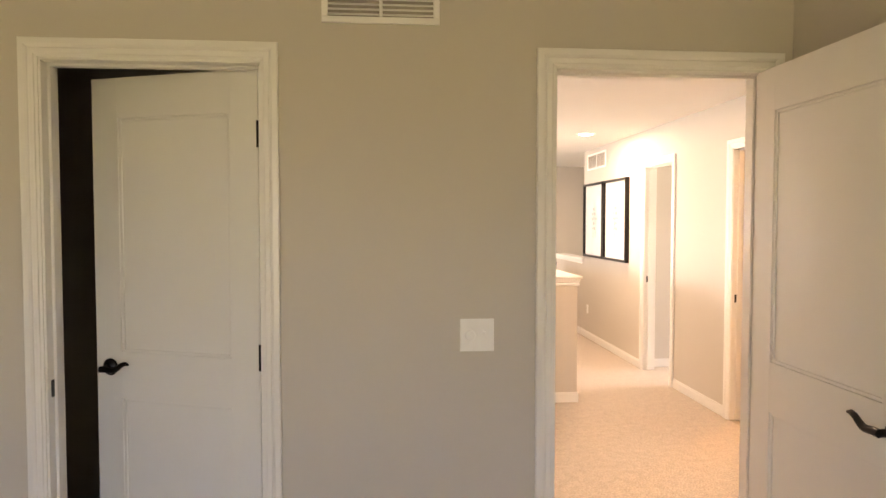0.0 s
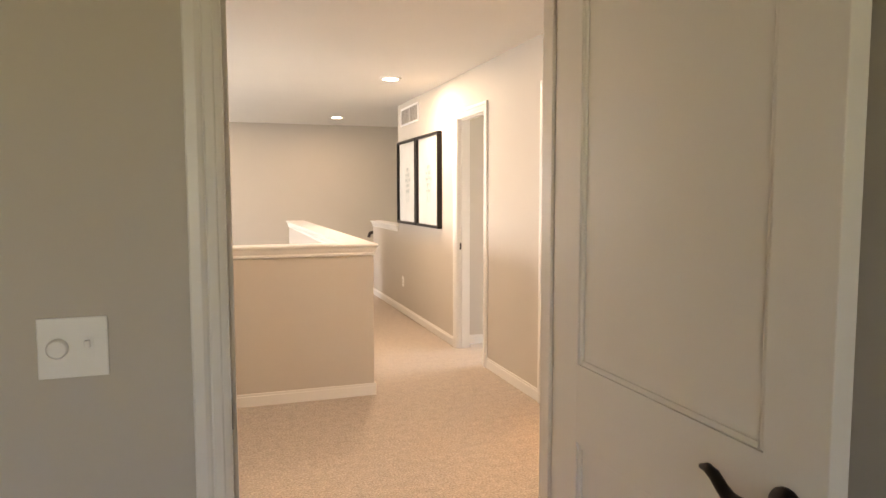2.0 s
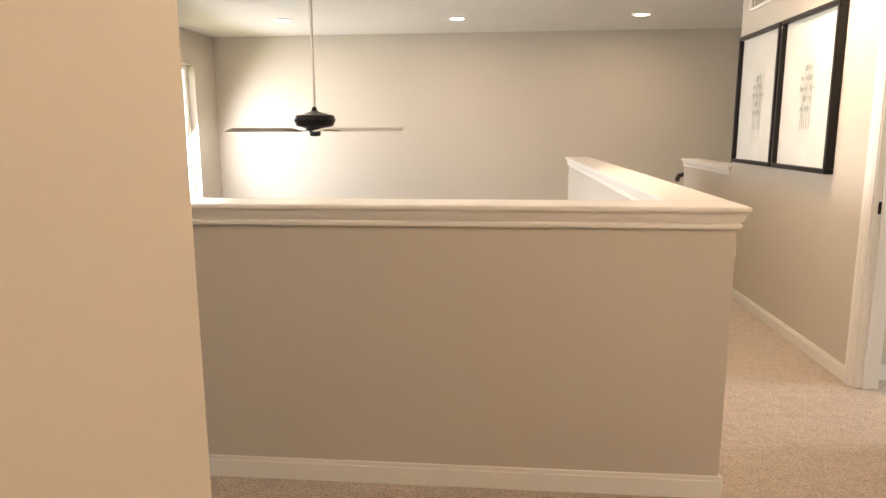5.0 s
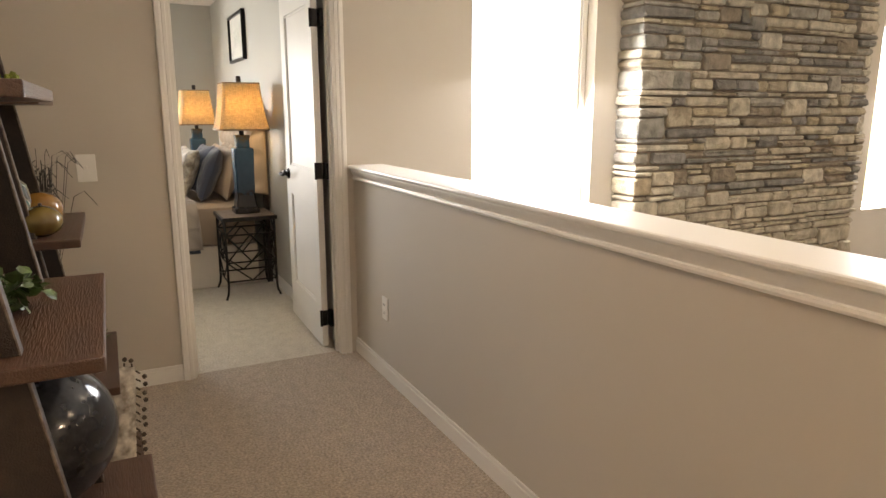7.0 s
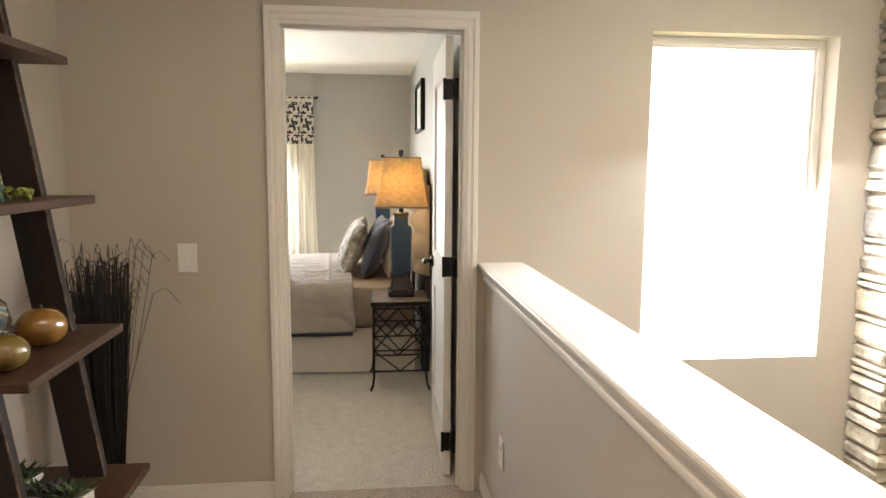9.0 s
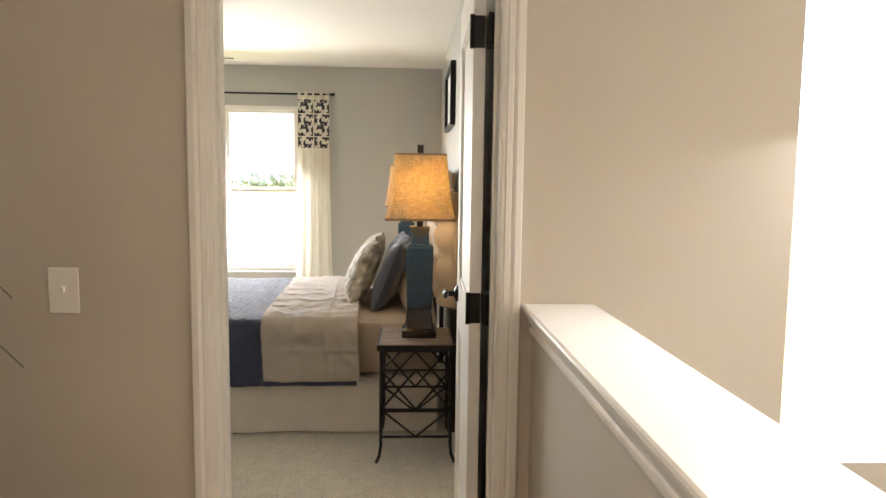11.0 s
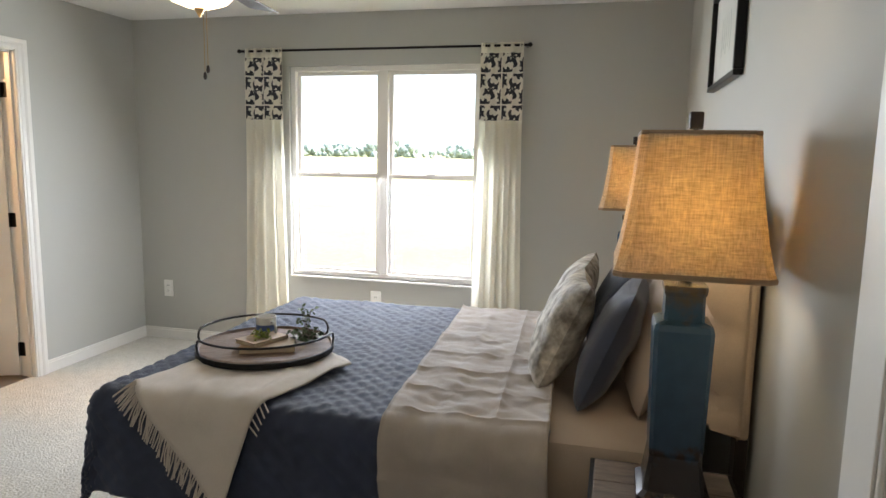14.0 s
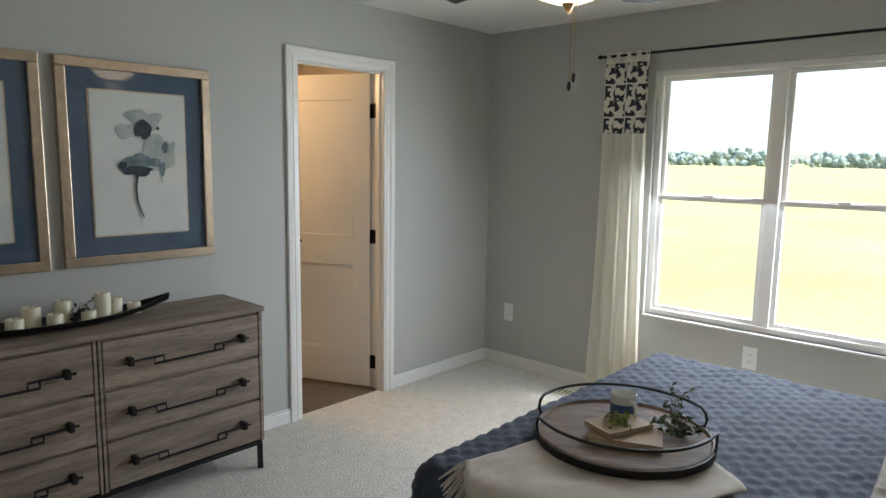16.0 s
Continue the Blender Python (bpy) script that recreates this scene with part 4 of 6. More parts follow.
thicken(part("quilt", cloth_grid(quilted, X0 - 0.36, X1 + 0.375, Y0 - 0.42, 4.98, 0.0135), QUILT, bed, "navy diamond-stitched quilt", smooth=True), 0.006)


def coverlet(s, t):
    p = over(s, t + 0.09 * (s - X1) / 1.5, 0.021, 0.004)
    w = 0.013 * noise.noise(Vector((s * 7, t * 9, 3))) + 0.009 * noise.noise(Vector((s * 22, t * 18, 8)))
    tuck = 0.008 * (max(0, math.cos(2 * math.pi * s / 0.21)) ** 24 + max(0, math.cos(2 * math.pi * t / 0.17)) ** 24)
    if p.z > BT - 0.02:
        return p + Vector((0, 0, w + tuck))
    return p + Vector(((w + tuck) * (1 if s > X1 - 0.1 else -1), 0, 0))


thicken(part("coverlet", cloth_grid(coverlet, X0 - 0.33, X1 + 0.345, 4.925, 5.44, 0.015), GREY_LINEN, bed, "grey pintucked coverlet folded back", smooth=True), 0.008)
thicken(part("coverlet_lining", cloth_grid(lambda s, t: over(s, t, 0.010, 0.004), X1 - 0.05, X1 + 0.372, 4.93, 5.44, 0.02), NAVY_PILLOW, bed, "dark lining hem", smooth=True), 0.003)

# headboard: tufted, with rounded shoulders and wings
bm = bmesh.new()
nx_, nz_ = 60, 40
HB0, HB1 = X0 - 0.02, X1 + 0.0
grid = []
for j in range(nz_ + 1):
    row = []
    for i in range(nx_ + 1):
        u = i / nx_
        e = min(u, 1 - u) * (HB1 - HB0)
        ztop = 1.36 + 0.11 * (0.0 if e < 0.1 else 1.0 if e > 0.3 else 0.5 - 0.5 * math.cos(math.pi * (e - 0.1) / 0.2)) - (0.03 * (1 - e / 0.04) ** 2 if e < 0.04 else 0.0)
        z = 0.70 + (ztop - 0.70) * j / nz_
        x = HB0 + (HB1 - HB0) * u
        px, pz = (x - HB0) / 0.2, (z - 0.5) / 0.2
        tuft = abs(math.sin(math.pi * (px + pz) / 1.0)) * abs(math.sin(math.pi * (px - pz) / 1.0))
        puff = 0.05 * tuft ** 0.5
        rim = min(1, min(e / 0.05, (ztop - z) / 0.05, (z - 0.70) / 0.04))
        row.append(bm.verts.new((x, 5.955 - (0.055 + puff) * max(0.0, rim) ** 0.45, z)))
    grid.append(row)
for a, b in zip(grid, grid[1:]):
    for i in range(nx_):
        bm.faces.new((a[i], a[i + 1], b[i + 1], b[i]))
part("headboard", bm, UPHOLSTERY, bed, "tan tufted upholstered headboard", smooth=True)
part("headboard_back", boxes((HB0 + 0.004, HB1 - 0.004, 5.951, 5.985, 0.70, 1.345), (HB0 + 0.24, HB1 - 0.24, 5.951, 5.985, 1.3455, 1.455), bevel=0.012), UPHOLSTERY, bed)
for xl in (HB1 - 0.07, HB0 + 0.01):
    part("headboard_leg", boxes((xl, xl + 0.06, 5.951, 5.985, 0, 0.699)), WOOD_DARK, bed)


def pillow(label, mat, at, w, h, t, lean, turn=0.0, seed=1):
    """A plump cushion standing on its edge, leaning back towards +y."""
    r = random.Random(seed)
    off = Vector((r.uniform(0, 9), r.uniform(0, 9), r.uniform(0, 9)))
    bm = bmesh.new()
    n = 22
    sides = []
    for s in (1, -1):
        g = []
        for j in range(n + 1):
            row = []
            for i in range(n + 1):
                u, v = 2 * i / n - 1, 2 * j / n - 1
                e = max(0.0, (1 - abs(u) ** 2.6) * (1 - abs(v) ** 2.6))
                pull = 1 - 0.07 * (1 - abs(u)) * abs(v) ** 3
                pullx = 1 - 0.07 * (1 - abs(v)) * abs(u) ** 3
                d = t / 2 * e ** 0.5 + 0.012 * noise.noise(Vector((u * 2.5, v * 2.5, s)) + off) * (e ** 0.3)
                row.append(bm.verts.new((u * w / 2 * pullx, s * d, v * h / 2 * pull + h / 2)))
            g.append(row)
        for a, b in zip(g, g[1:]):
            for i in range(n):
                bm.faces.new((a[i], a[i + 1], b[i + 1], b[i]))
        sides.append(g)
    bmesh.ops.remove_doubles(bm, verts=bm.verts, dist=0.0008)
    ob = part("pillow", bm, mat, smooth=True)
    ob.matrix_basis = pose(*at, -lean, 0, turn)
    return tagged(ob, label, "pillow", group="bed pillows")


for k, x in enumerate((-5.12, -5.68)):
    pillow("tan pillow propped against the headboard", TAN_SHEET, (x, 5.70, BT + 0.005), 0.62, 0.42, 0.15, 14, seed=20 + k)
for k, x in enumerate((-5.05, -5.60)):
    pillow("plain navy pillow leaning on tan pillows", NAVY_PILLOW, (x, 5.53, BT + 0.005), 0.48, 0.44, 0.15, 22, turn=(-6, 5)[k], seed=30 + k)
for k, x in enumerate((-5.16, -5.63)):
    pillow("cream pillow printed with dark branches", PATTERN_PILLOW, (x, 5.34, BT + 0.02), 0.46, 0.42, 0.16, 24, turn=(5, -4)[k], seed=40 + k)

# throw with a fringe, laid cornerwise over the edge
T, R, L = Vector((-4.20, 4.42)), Vector((-5.00, 4.64)), Vector((-4.60, 3.99))
F = R + L - T
over2 = draped(X0, X1 + 0.012, Y0 - 0.012, Y1 + 1, BT + 0.014, 0.07, 0.14)


def throw_at(a, b, lift=0.014):
    p = T + (R - T) * a + (L - T) * b
    q = over2(p.x, p.y, lift, 0.010)
    return q + Vector((0, 0, 0.02 * max(0, noise.noise(Vector((a * 4, b * 5, 2))) + 0.25) + 0.006 * noise.noise(Vector((a * 11, b * 12, 5)))))


throw = thing("throw_blanket", "ivory fringed throw draped over the bed corner", "blanket", (0, 0, 0))
thicken(part("cloth", cloth_grid(throw_at, 0, 1, 0, 1, 0.022), THROW, throw, smooth=True), 0.005)
bm = bmesh.new()
rng = random.Random(4)
for i in range(70):
    b = (i + rng.uniform(0.1, 0.9)) / 70
    p = throw_at(0, b)
    q = throw_at(-0.09, b + rng.uniform(-0.02, 0.02))
    m_ = (p + q) / 2 + Vector((rng.uniform(-0.004, 0.004), rng.uniform(-0.004, 0.004), 0))
    tube(bm, [p, m_, q + Vector((rng.uniform(-0.006, 0.006), rng.uniform(-0.006, 0.006), rng.uniform(-0.012, 0.004)))], 0.0026, 5)
for i in range(5):
    a = 0.36 + 0.12 * i / 5
    p, q = throw_at(a, 0), throw_at(a, -0.07)
    tube(bm, [p, (p + q) / 2, q], 0.0026, 5)
tagged(part("fringe", bm, THROW, throw, "knotted ivory fringe", smooth=True), kind="stuff")

# round tray and what lies on it
TX, TY, TZ = -5.06, 4.245, BT + 0.036
tray = thing("serving_tray", "round wooden tray with looped iron handles", "tray", (TX, TY, TZ), 32)
part("base", lathe(bmesh.new(), [(0.0, 0), (0.262, 0), (0.27, 0.005), (0.27, 0.028), (0.264, 0.031), (0.258, 0.022), (0.0, 0.021)], 48), TRAY_WOOD, tray, "dark worn plank disc", smooth=True)
part("band", lathe(bmesh.new(), [(0.2705, 0.004), (0.275, 0.004), (0.275, 0.027), (0.2705, 0.027)], 48, ring=True), IRON, tray, "thin iron band")
for s in (0, 180):
    pts = []
    for k in range(-13, 14):
        a = radians(s + 5.2 * k)
        up = 0.085
        pts.append((0.272 * math.cos(a), 0.272 * math.sin(a), up))
    def loop_end(a, d):
        c = Vector((0.272 * math.cos(radians(a)), 0.272 * math.sin(radians(a)), 0))
        t_ = Vector((-math.sin(radians(a)), math.cos(radians(a)), 0)) * d
        return [c + t_ * 0.022 + Vector((0, 0, 0.075)), c + t_ * 0.03 + Vector((0, 0, 0.055)), c + t_ * 0.02 + Vector((0, 0, 0.033)), c - t_ * 0.004 + Vector((0, 0, 0.022))]
    pts = list(reversed(loop_end(s - 67.6, -1))) + pts + loop_end(s + 67.6, 1)
    part("tray_handle", tube(bmesh.new(), pts, 0.0048, 8), IRON, tray, "looped iron rail", smooth=True)

mug = thing("mug", "white mug with a blue printed band", "mug", (TX - 0.085, TY - 0.045, TZ + 0.022), 60)
part("cup", lathe(bmesh.new(), [(0.0, 0), (0.036, 0), (0.041, 0.004), (0.042, 0.096), (0.040, 0.098), (0.038, 0.094), (0.037, 0.01), (0, 0.008)], 28), CERAMIC, mug, smooth=True)
part("mug_handle", tube(bmesh.new(), [(0.04, 0, 0.078), (0.06, 0, 0.08), (0.073, 0, 0.062), (0.072, 0, 0.04), (0.058, 0, 0.024), (0.04, 0, 0.024)], 0.0058, 8), CERAMIC, mug, smooth=True)
BLUE_PRINT = material("blue_print", (0.09, 0.14, 0.32), 0.3, var=0.1, scale=60)
bm = bmesh.new()
for i in range(14):
    a0, a1 = radians(-150 + 12 * i), radians(-150 + 12 * (i + 1))
    vs = [bm.verts.new((0.0432 * math.cos(a), 0.0432 * math.sin(a), z)) for a, z in ((a0, 0.035), (a1, 0.035), (a1, 0.066), (a0, 0.066))]
    bm.faces.new(vs)
part("print", bm, BLUE_PRINT, mug, "blurred blue lettering band")


def book(at, turn, w, h, t, tilt=0.0):
    b = new("book")
    b.matrix_basis = pose(*at, tilt, 0, turn)
    tagged(b, "small kraft-covered book lying on wooden tray", "book", group="books on tray")
    part("pages", boxes((-w / 2 + 0.003, w / 2 - 0.003, -h / 2 + 0.003, h / 2, 0.002, t - 0.002)), BOOK_PAGES, b)
    part("cover", boxes((-w / 2, w / 2, -h / 2, h / 2 + 0.002, 0, 0.002), (-w / 2, w / 2, -h / 2, h / 2 + 0.002, t - 0.002, t), (-w / 2, w / 2, h / 2 + 0.0005, h / 2 + 0.0025, 0.002, t - 0.002)), BOOK_COVER, b)


book((TX + 0.04, TY + 0.03, TZ + 0.0225), 25, 0.15, 0.21, 0.022)
book((TX + 0.025, TY - 0.005, TZ + 0.0455), 70, 0.12, 0.17, 0.016)


def sprig(name, label, at, n, spread, height, mat, seed, leaf=0.014):
    r = random.Random(seed)
    d = thing(name, label, "foliage", at)
    bm, bs = bmesh.new(), bmesh.new()
    for _ in range(n):
        a = r.uniform(0, 6.28)
        l = r.uniform(0.5, 1) * spread
        pts = [Vector((0, 0, 0.004)), Vector((math.cos(a) * l * 0.5, math.sin(a) * l * 0.5, r.uniform(0.5, 1) * height)), Vector((math.cos(a) * l, math.sin(a) * l, r.uniform(0.3, 1) * height))]
        tube(bs, pts, 0.0012, 4)
        for k in range(9):
            u = (k + 1) / 9
            p = pts[0].lerp(pts[1], u).lerp(pts[1].lerp(pts[2], u), u)
            m = Matrix.Translation(p) @ Euler((r.uniform(-1, 1), r.uniform(-1, 1), r.uniform(0, 6.28))).to_matrix().to_4x4()
            s = leaf * r.uniform(0.7, 1.3)
            vs = [bm.verts.new(m @ Vector(c)) for c in ((0, 0, 0), (s * 0.5, s * 0.4, s * 0.1), (s * 0.5, s, 0.1 * s), (0, s * 1.4, -0.1 * s), (-s * 0.5, s, 0.1 * s), (-s * 0.5, s * 0.4, 0.1 * s))]
            bm.faces.new(vs)
    tagged(part("leaves", bm, mat, d), kind="stuff")
    part("stems", bs, WOOD_TOP, d)
    return d


sprig("eucalyptus_sprig", "green leafy sprig lying on the tray", (TX - 0.10, TY + 0.15, TZ + 0.024), 12, 0.10, 0.05, LEAFY, 3)
sprig("eucalyptus_sprig", "tall thin green sprig by the mug", (TX - 0.17, TY + 0.10, TZ + 0.024), 5, 0.05, 0.12, LEAFY, 6, 0.012)
sprig("moss_sprig", "pale green sprig lying across the book", (TX + 0.035, TY + 0.0, TZ + 0.063), 9, 0.07, 0.018, MOSS, 9, 0.012)

# nightstands with lattice sides
def nightstand(x, y):
    d = thing("nightstand", "iron lattice side table with worn plank top", "side table", (x, y, 0), group="nightstands")
    w, dp, h = 0.40, 0.37, 0.60
    for k in range(3):
        p = -w / 2 + w * k / 3
        part("plank", boxes((p + 0.002, p + w / 3 - 0.002, -dp / 2 + 0.004, dp / 2 - 0.004, h - 0.022, h + 0.002), bevel=0.003), WOOD_TOP, d)
    part("top_frame", boxes((-w / 2 - 0.008, w / 2 + 0.008, -dp / 2 - 0.008, -dp / 2 + 0.003, h - 0.03, h - 0.002), (-w / 2 - 0.008, w / 2 + 0.008, dp / 2 - 0.003, dp / 2 + 0.008, h - 0.03, h - 0.002), (-w / 2 - 0.008, -w / 2 - 0.0005, -dp / 2 + 0.003, dp / 2 - 0.003, h - 0.03, h - 0.002), (w / 2 + 0.0005, w / 2 + 0.008, -dp / 2 + 0.003, dp / 2 - 0.003, h - 0.03, h - 0.002)), IRON, d)
    r = 0.0085
    a, b = w / 2 - 0.012, dp / 2 - 0.012
    for sx in (-1, 1):
        for sy in (-1, 1):
            part("leg", tube(bmesh.new(), [(sx * a, sy * b, h - 0.025), (sx * a, sy * b, 0.09), (sx * (a + 0.006), sy * (b + 0.006), 0.04), (sx * (a + 0.022), sy * (b + 0.022), 0.004)], r, 8), IRON, d, smooth=True)
    for z in (0.13, h - 0.13):
        part("rail", tube(bmesh.new(), [(-a, -b, z), (a, -b, z), (a, b, z), (-a, b, z)], 0.0065, 8, closed=True), IRON, d, smooth=True)
    part("lower_rail", tube(bmesh.new(), [(-a, -b, 0.27), (a, -b, 0.27), (a, b, 0.27), (-a, b, 0.27)], 0.006, 8, closed=True), IRON, d, smooth=True)

    for m in ("x", "y"):
        q = b if m == "x" else a
        hi = h - 0.035
        for s in (-1, 1):
            bm = bmesh.new()
            for pts in ([(-q, 0.27), (0, 0.13)], [(q, 0.27), (0, 0.13)], [(-q, 0.27), (0, 0.47)], [(q, 0.27), (0, 0.47)], [(-q, 0.47), (0, 0.27)], [(q, 0.47), (0, 0.27)], [(-q * 0.45, hi), (-q, 0.47)], [(q * 0.45, hi), (q, 0.47)]):
                tube(bm, [((s * a, p, z) if m == "x" else (p, s * b, z)) for p, z in pts], 0.0055, 6)
            part("lattice", bm, IRON, d, "crossed iron bars", smooth=True)
    return d


nightstand(-4.385, 5.755)
nightstand(-6.36, 5.755)

SHADE = bpy.data.materials.new("burlap_shade")
SHADE.use_nodes = True
ht = SHADE.node_tree
hb = ht.nodes["Principled BSDF"]
hb.inputs["Roughness"].default_value = 0.95
h_tc = ht.nodes.new("ShaderNodeTexCoord")
h_mp = ht.nodes.new("ShaderNodeMapping")
h_mp.inputs["Scale"].default_value = (30, 30, 260)
h_n = ht.nodes.new("ShaderNodeTexNoise")
h_n.inputs["Scale"].default_value = 1.0
h_mp2 = ht.nodes.new("ShaderNodeMapping")
h_mp2.inputs["Scale"].default_value = (240, 240, 12)
h_n2 = ht.nodes.new("ShaderNodeTexNoise")
h_n2.inputs["Scale"].default_value = 1.0
ht.links.new(h_tc.outputs["Object"], h_mp.inputs[0])
ht.links.new(h_tc.outputs["Object"], h_mp2.inputs[0])
ht.links.new(h_mp.outputs[0], h_n.inputs[0])
ht.links.new(h_mp2.outputs[0], h_n2.inputs[0])
h_add = ht.nodes.new("ShaderNodeMath")
h_add.operation = "ADD"
ht.links.new(h_n.outputs["Fac"], h_add.inputs[0])
ht.links.new(h_n2.outputs["Fac"], h_add.inputs[1])
h_r = ht.nodes.new("ShaderNodeValToRGB")
h_r.color_ramp.elements[0].position, h_r.color_ramp.elements[1].position = 0.35, 0.65
h_r.color_ramp.elements[0].color, h_r.color_ramp.elements[1].color = (0.56, 0.38, 0.16, 1), (0.95, 0.74, 0.40, 1)
h_div = ht.nodes.new("ShaderNodeMath")
h_div.operation = "MULTIPLY"
h_div.inputs[1].default_value = 0.5
ht.links.new(h_add.outputs[0], h_div.inputs[0])
ht.links.new(h_div.outputs[0], h_r.inputs[0])
h_r2 = ht.nodes.new("ShaderNodeValToRGB")
h_r2.color_ramp.elements[0].position, h_r2.color_ramp.elements[1].position = 0.35, 0.65
h_r2.color_ramp.elements[0].color, h_r2.color_ramp.elements[1].color = (0.56, 0.49, 0.37, 1), (0.82, 0.75, 0.60, 1)
ht.links.new(h_div.outputs[0], h_r2.inputs[0])
ht.links.new(h_r2.outputs[0], hb.inputs["Base Color"])
h_t = ht.nodes.new("ShaderNodeBsdfTranslucent")
ht.links.new(h_r.outputs[0], h_t.inputs[0])
h_mx = ht.nodes.new("ShaderNodeMixShader")
h_mx.inputs[0].default_value = 0.55
ht.links.new(hb.outputs[0], h_mx.inputs[1])
ht.links.new(h_t.outputs[0], h_mx.inputs[2])
ht.links.new(h_mx.outputs[0], ht.nodes["Material Output"].inputs[0])

GLAZE = bpy.data.materials.new("blue_glaze")
GLAZE.use_nodes = True
zt = GLAZE.node_tree
zb = zt.nodes["Principled BSDF"]
zb.inputs["Roughness"].default_value = 0.24
zb.inputs["Coat Weight"].default_value = 0.1
z_tc = zt.nodes.new("ShaderNodeTexCoord")
z_sep = zt.nodes.new("ShaderNodeSeparateXYZ")
zt.links.new(z_tc.outputs["Object"], z_sep.inputs[0])
z_n = zt.nodes.new("ShaderNodeTexNoise")
z_n.inputs["Scale"].default_value, z_n.inputs["Detail"].default_value = 28, 5
zt.links.new(z_tc.outputs["Object"], z_n.inputs[0])
z_m = zt.nodes.new("ShaderNodeMath")
z_m.operation = "MULTIPLY_ADD"
z_m.inputs[1].default_value, z_m.inputs[2].default_value = 0.16, -0.08
zt.links.new(z_n.outputs["Fac"], z_m.inputs[0])
z_a = zt.nodes.new("ShaderNodeMath")
z_a.operation = "ADD"
zt.links.new(z_sep.outputs[2], z_a.inputs[0])
zt.links.new(z_m.outputs[0], z_a.inputs[1])
z_r = zt.nodes.new("ShaderNodeValToRGB")
for i, (p, c) in enumerate(((0.0, (0.018, 0.014, 0.012)), (0.12, (0.022, 0.017, 0.015)), (0.15, (0.018, 0.042, 0.075)), (0.47, (0.034, 0.085, 0.135)), (0.54, (0.10, 0.075, 0.04)))):
    e = z_r.color_ramp.elements[i] if i < 2 else z_r.color_ramp.elements.new(p)
    e.position, e.color = p, (*c, 1)
zt.links.new(z_a.outputs[0], z_r.inputs[0])
zt.links.new(z_r.outputs[0], zb.inputs["Base Color"])


def square_loft(bm, prof, bevel=0.15):
    """Rounded-square rings (half width, z) joined upward."""
    rings = []
    for hw, z in prof:
        c = hw * bevel
        pts = [(hw, hw - c), (hw - c, hw), (-hw + c, hw), (-hw, hw - c), (-hw, -hw + c), (-hw + c, -hw), (hw - c, -hw), (hw, -hw + c)]
        rings.append([bm.verts.new((x, y, z)) for x, y in pts])
    for a, b in zip(rings, rings[1:]):
        for i in range(8):
            bm.faces.new((a[i], a[(i + 1) % 8], b[(i + 1) % 8], b[i]))
    return rings


def table_lamp(x, y, z):
    d = thing("table_lamp", "blue glazed square lamp with glowing burlap shade", "table lamp", (x, y, z), group="bedside lamps")
    bm = bmesh.new()
    rings = square_loft(bm, [(0.085, 0.0), (0.088, 0.006), (0.088, 0.035), (0.074, 0.045), (0.062, 0.13), (0.064, 0.14), (0.070, 0.44), (0.066, 0.455), (0.047, 0.462), (0.046, 0.52), (0.05, 0.53), (0.05, 0.545), (0.02, 0.548)])
    bm.faces.new(rings[0])
    bm.faces.new(rings[-1])
    part("base", bm, GLAZE, d, "blue ceramic body, dark dripped foot")
    part("socket", lathe(bmesh.new(), [(0.018, 0.548), (0.018, 0.60), (0.012, 0.605), (0.006, 0.61), (0.006, 0.925), (0.0, 0.926)], 12), BLACK, d, smooth=True)
    bm = bmesh.new()
    prof = [(0.172, 0.585), (0.164, 0.61), (0.153, 0.66), (0.142, 0.73), (0.133, 0.80), (0.125, 0.895)]
    square_loft(bm, prof, 0.12)
    shade = part("shade", bm, SHADE, d, "flared burlap shade lit from inside")
    thicken(shade, 0.003)
    for hw, zz in ((0.174, 0.585), (0.127, 0.893)):
        bm = bmesh.new()
        square_loft(bm, [(hw, zz - 0.006), (hw + 0.0015, zz), (hw, zz + 0.006), (hw - 0.005, zz + 0.006), (hw - 0.005, zz - 0.006), (hw, zz - 0.006)], 0.12)
        part("shade_trim", bm, BOOK_COVER, d)
    part("finial", boxes((-0.016, 0.016, -0.016, 0.016, 0.905, 0.945), bevel=0.004), WOOD_DARK, d, "small dark wooden finial")
    part("harp", boxes((-0.125, 0.125, -0.0025, 0.0025, 0.889, 0.893), (-0.0025, 0.0025, -0.125, 0.125, 0.8935, 0.8965)), BLACK, d)
    d.scale.z = 1.04
    bulb("lamp_bulb", (x, y, z + 0.75), LAMP_W, (1.0, 0.80, 0.50), 0.045)
    return d


table_lamp(-4.40, 5.77, 0.603)
table_lamp(-6.36, 5.69, 0.603)


def framed(name, m, w, h, label, fw, frame_mat, mats, group="", depth=0.03):
    """A framed sheet standing off the wall. mats: (inset, material, part name) from the frame inward."""
    d = new(name)
    d.matrix_basis = m
    tagged(d, label, "picture", group)
    bm = boxes((-w / 2, w / 2, h / 2 - fw, h / 2, 0.001, depth), (-w / 2, w / 2, -h / 2, -h / 2 + fw, 0.001, depth), (-w / 2, -w / 2 + fw, -h / 2 + fw, h / 2 - fw, 0.001, depth), (w / 2 - fw, w / 2, -h / 2 + fw, h / 2 - fw, 0.001, depth), bevel=0.004)
    part("frame", bm, frame_mat, d)
    z = depth * 0.4
    for ix, iy, mt, nm in mats:
        part(nm, boxes((-w / 2 + ix, w / 2 - ix, -h / 2 + iy, h / 2 - iy, z - 0.003, z)), mt, d)
        z += 0.0035
    return d, z


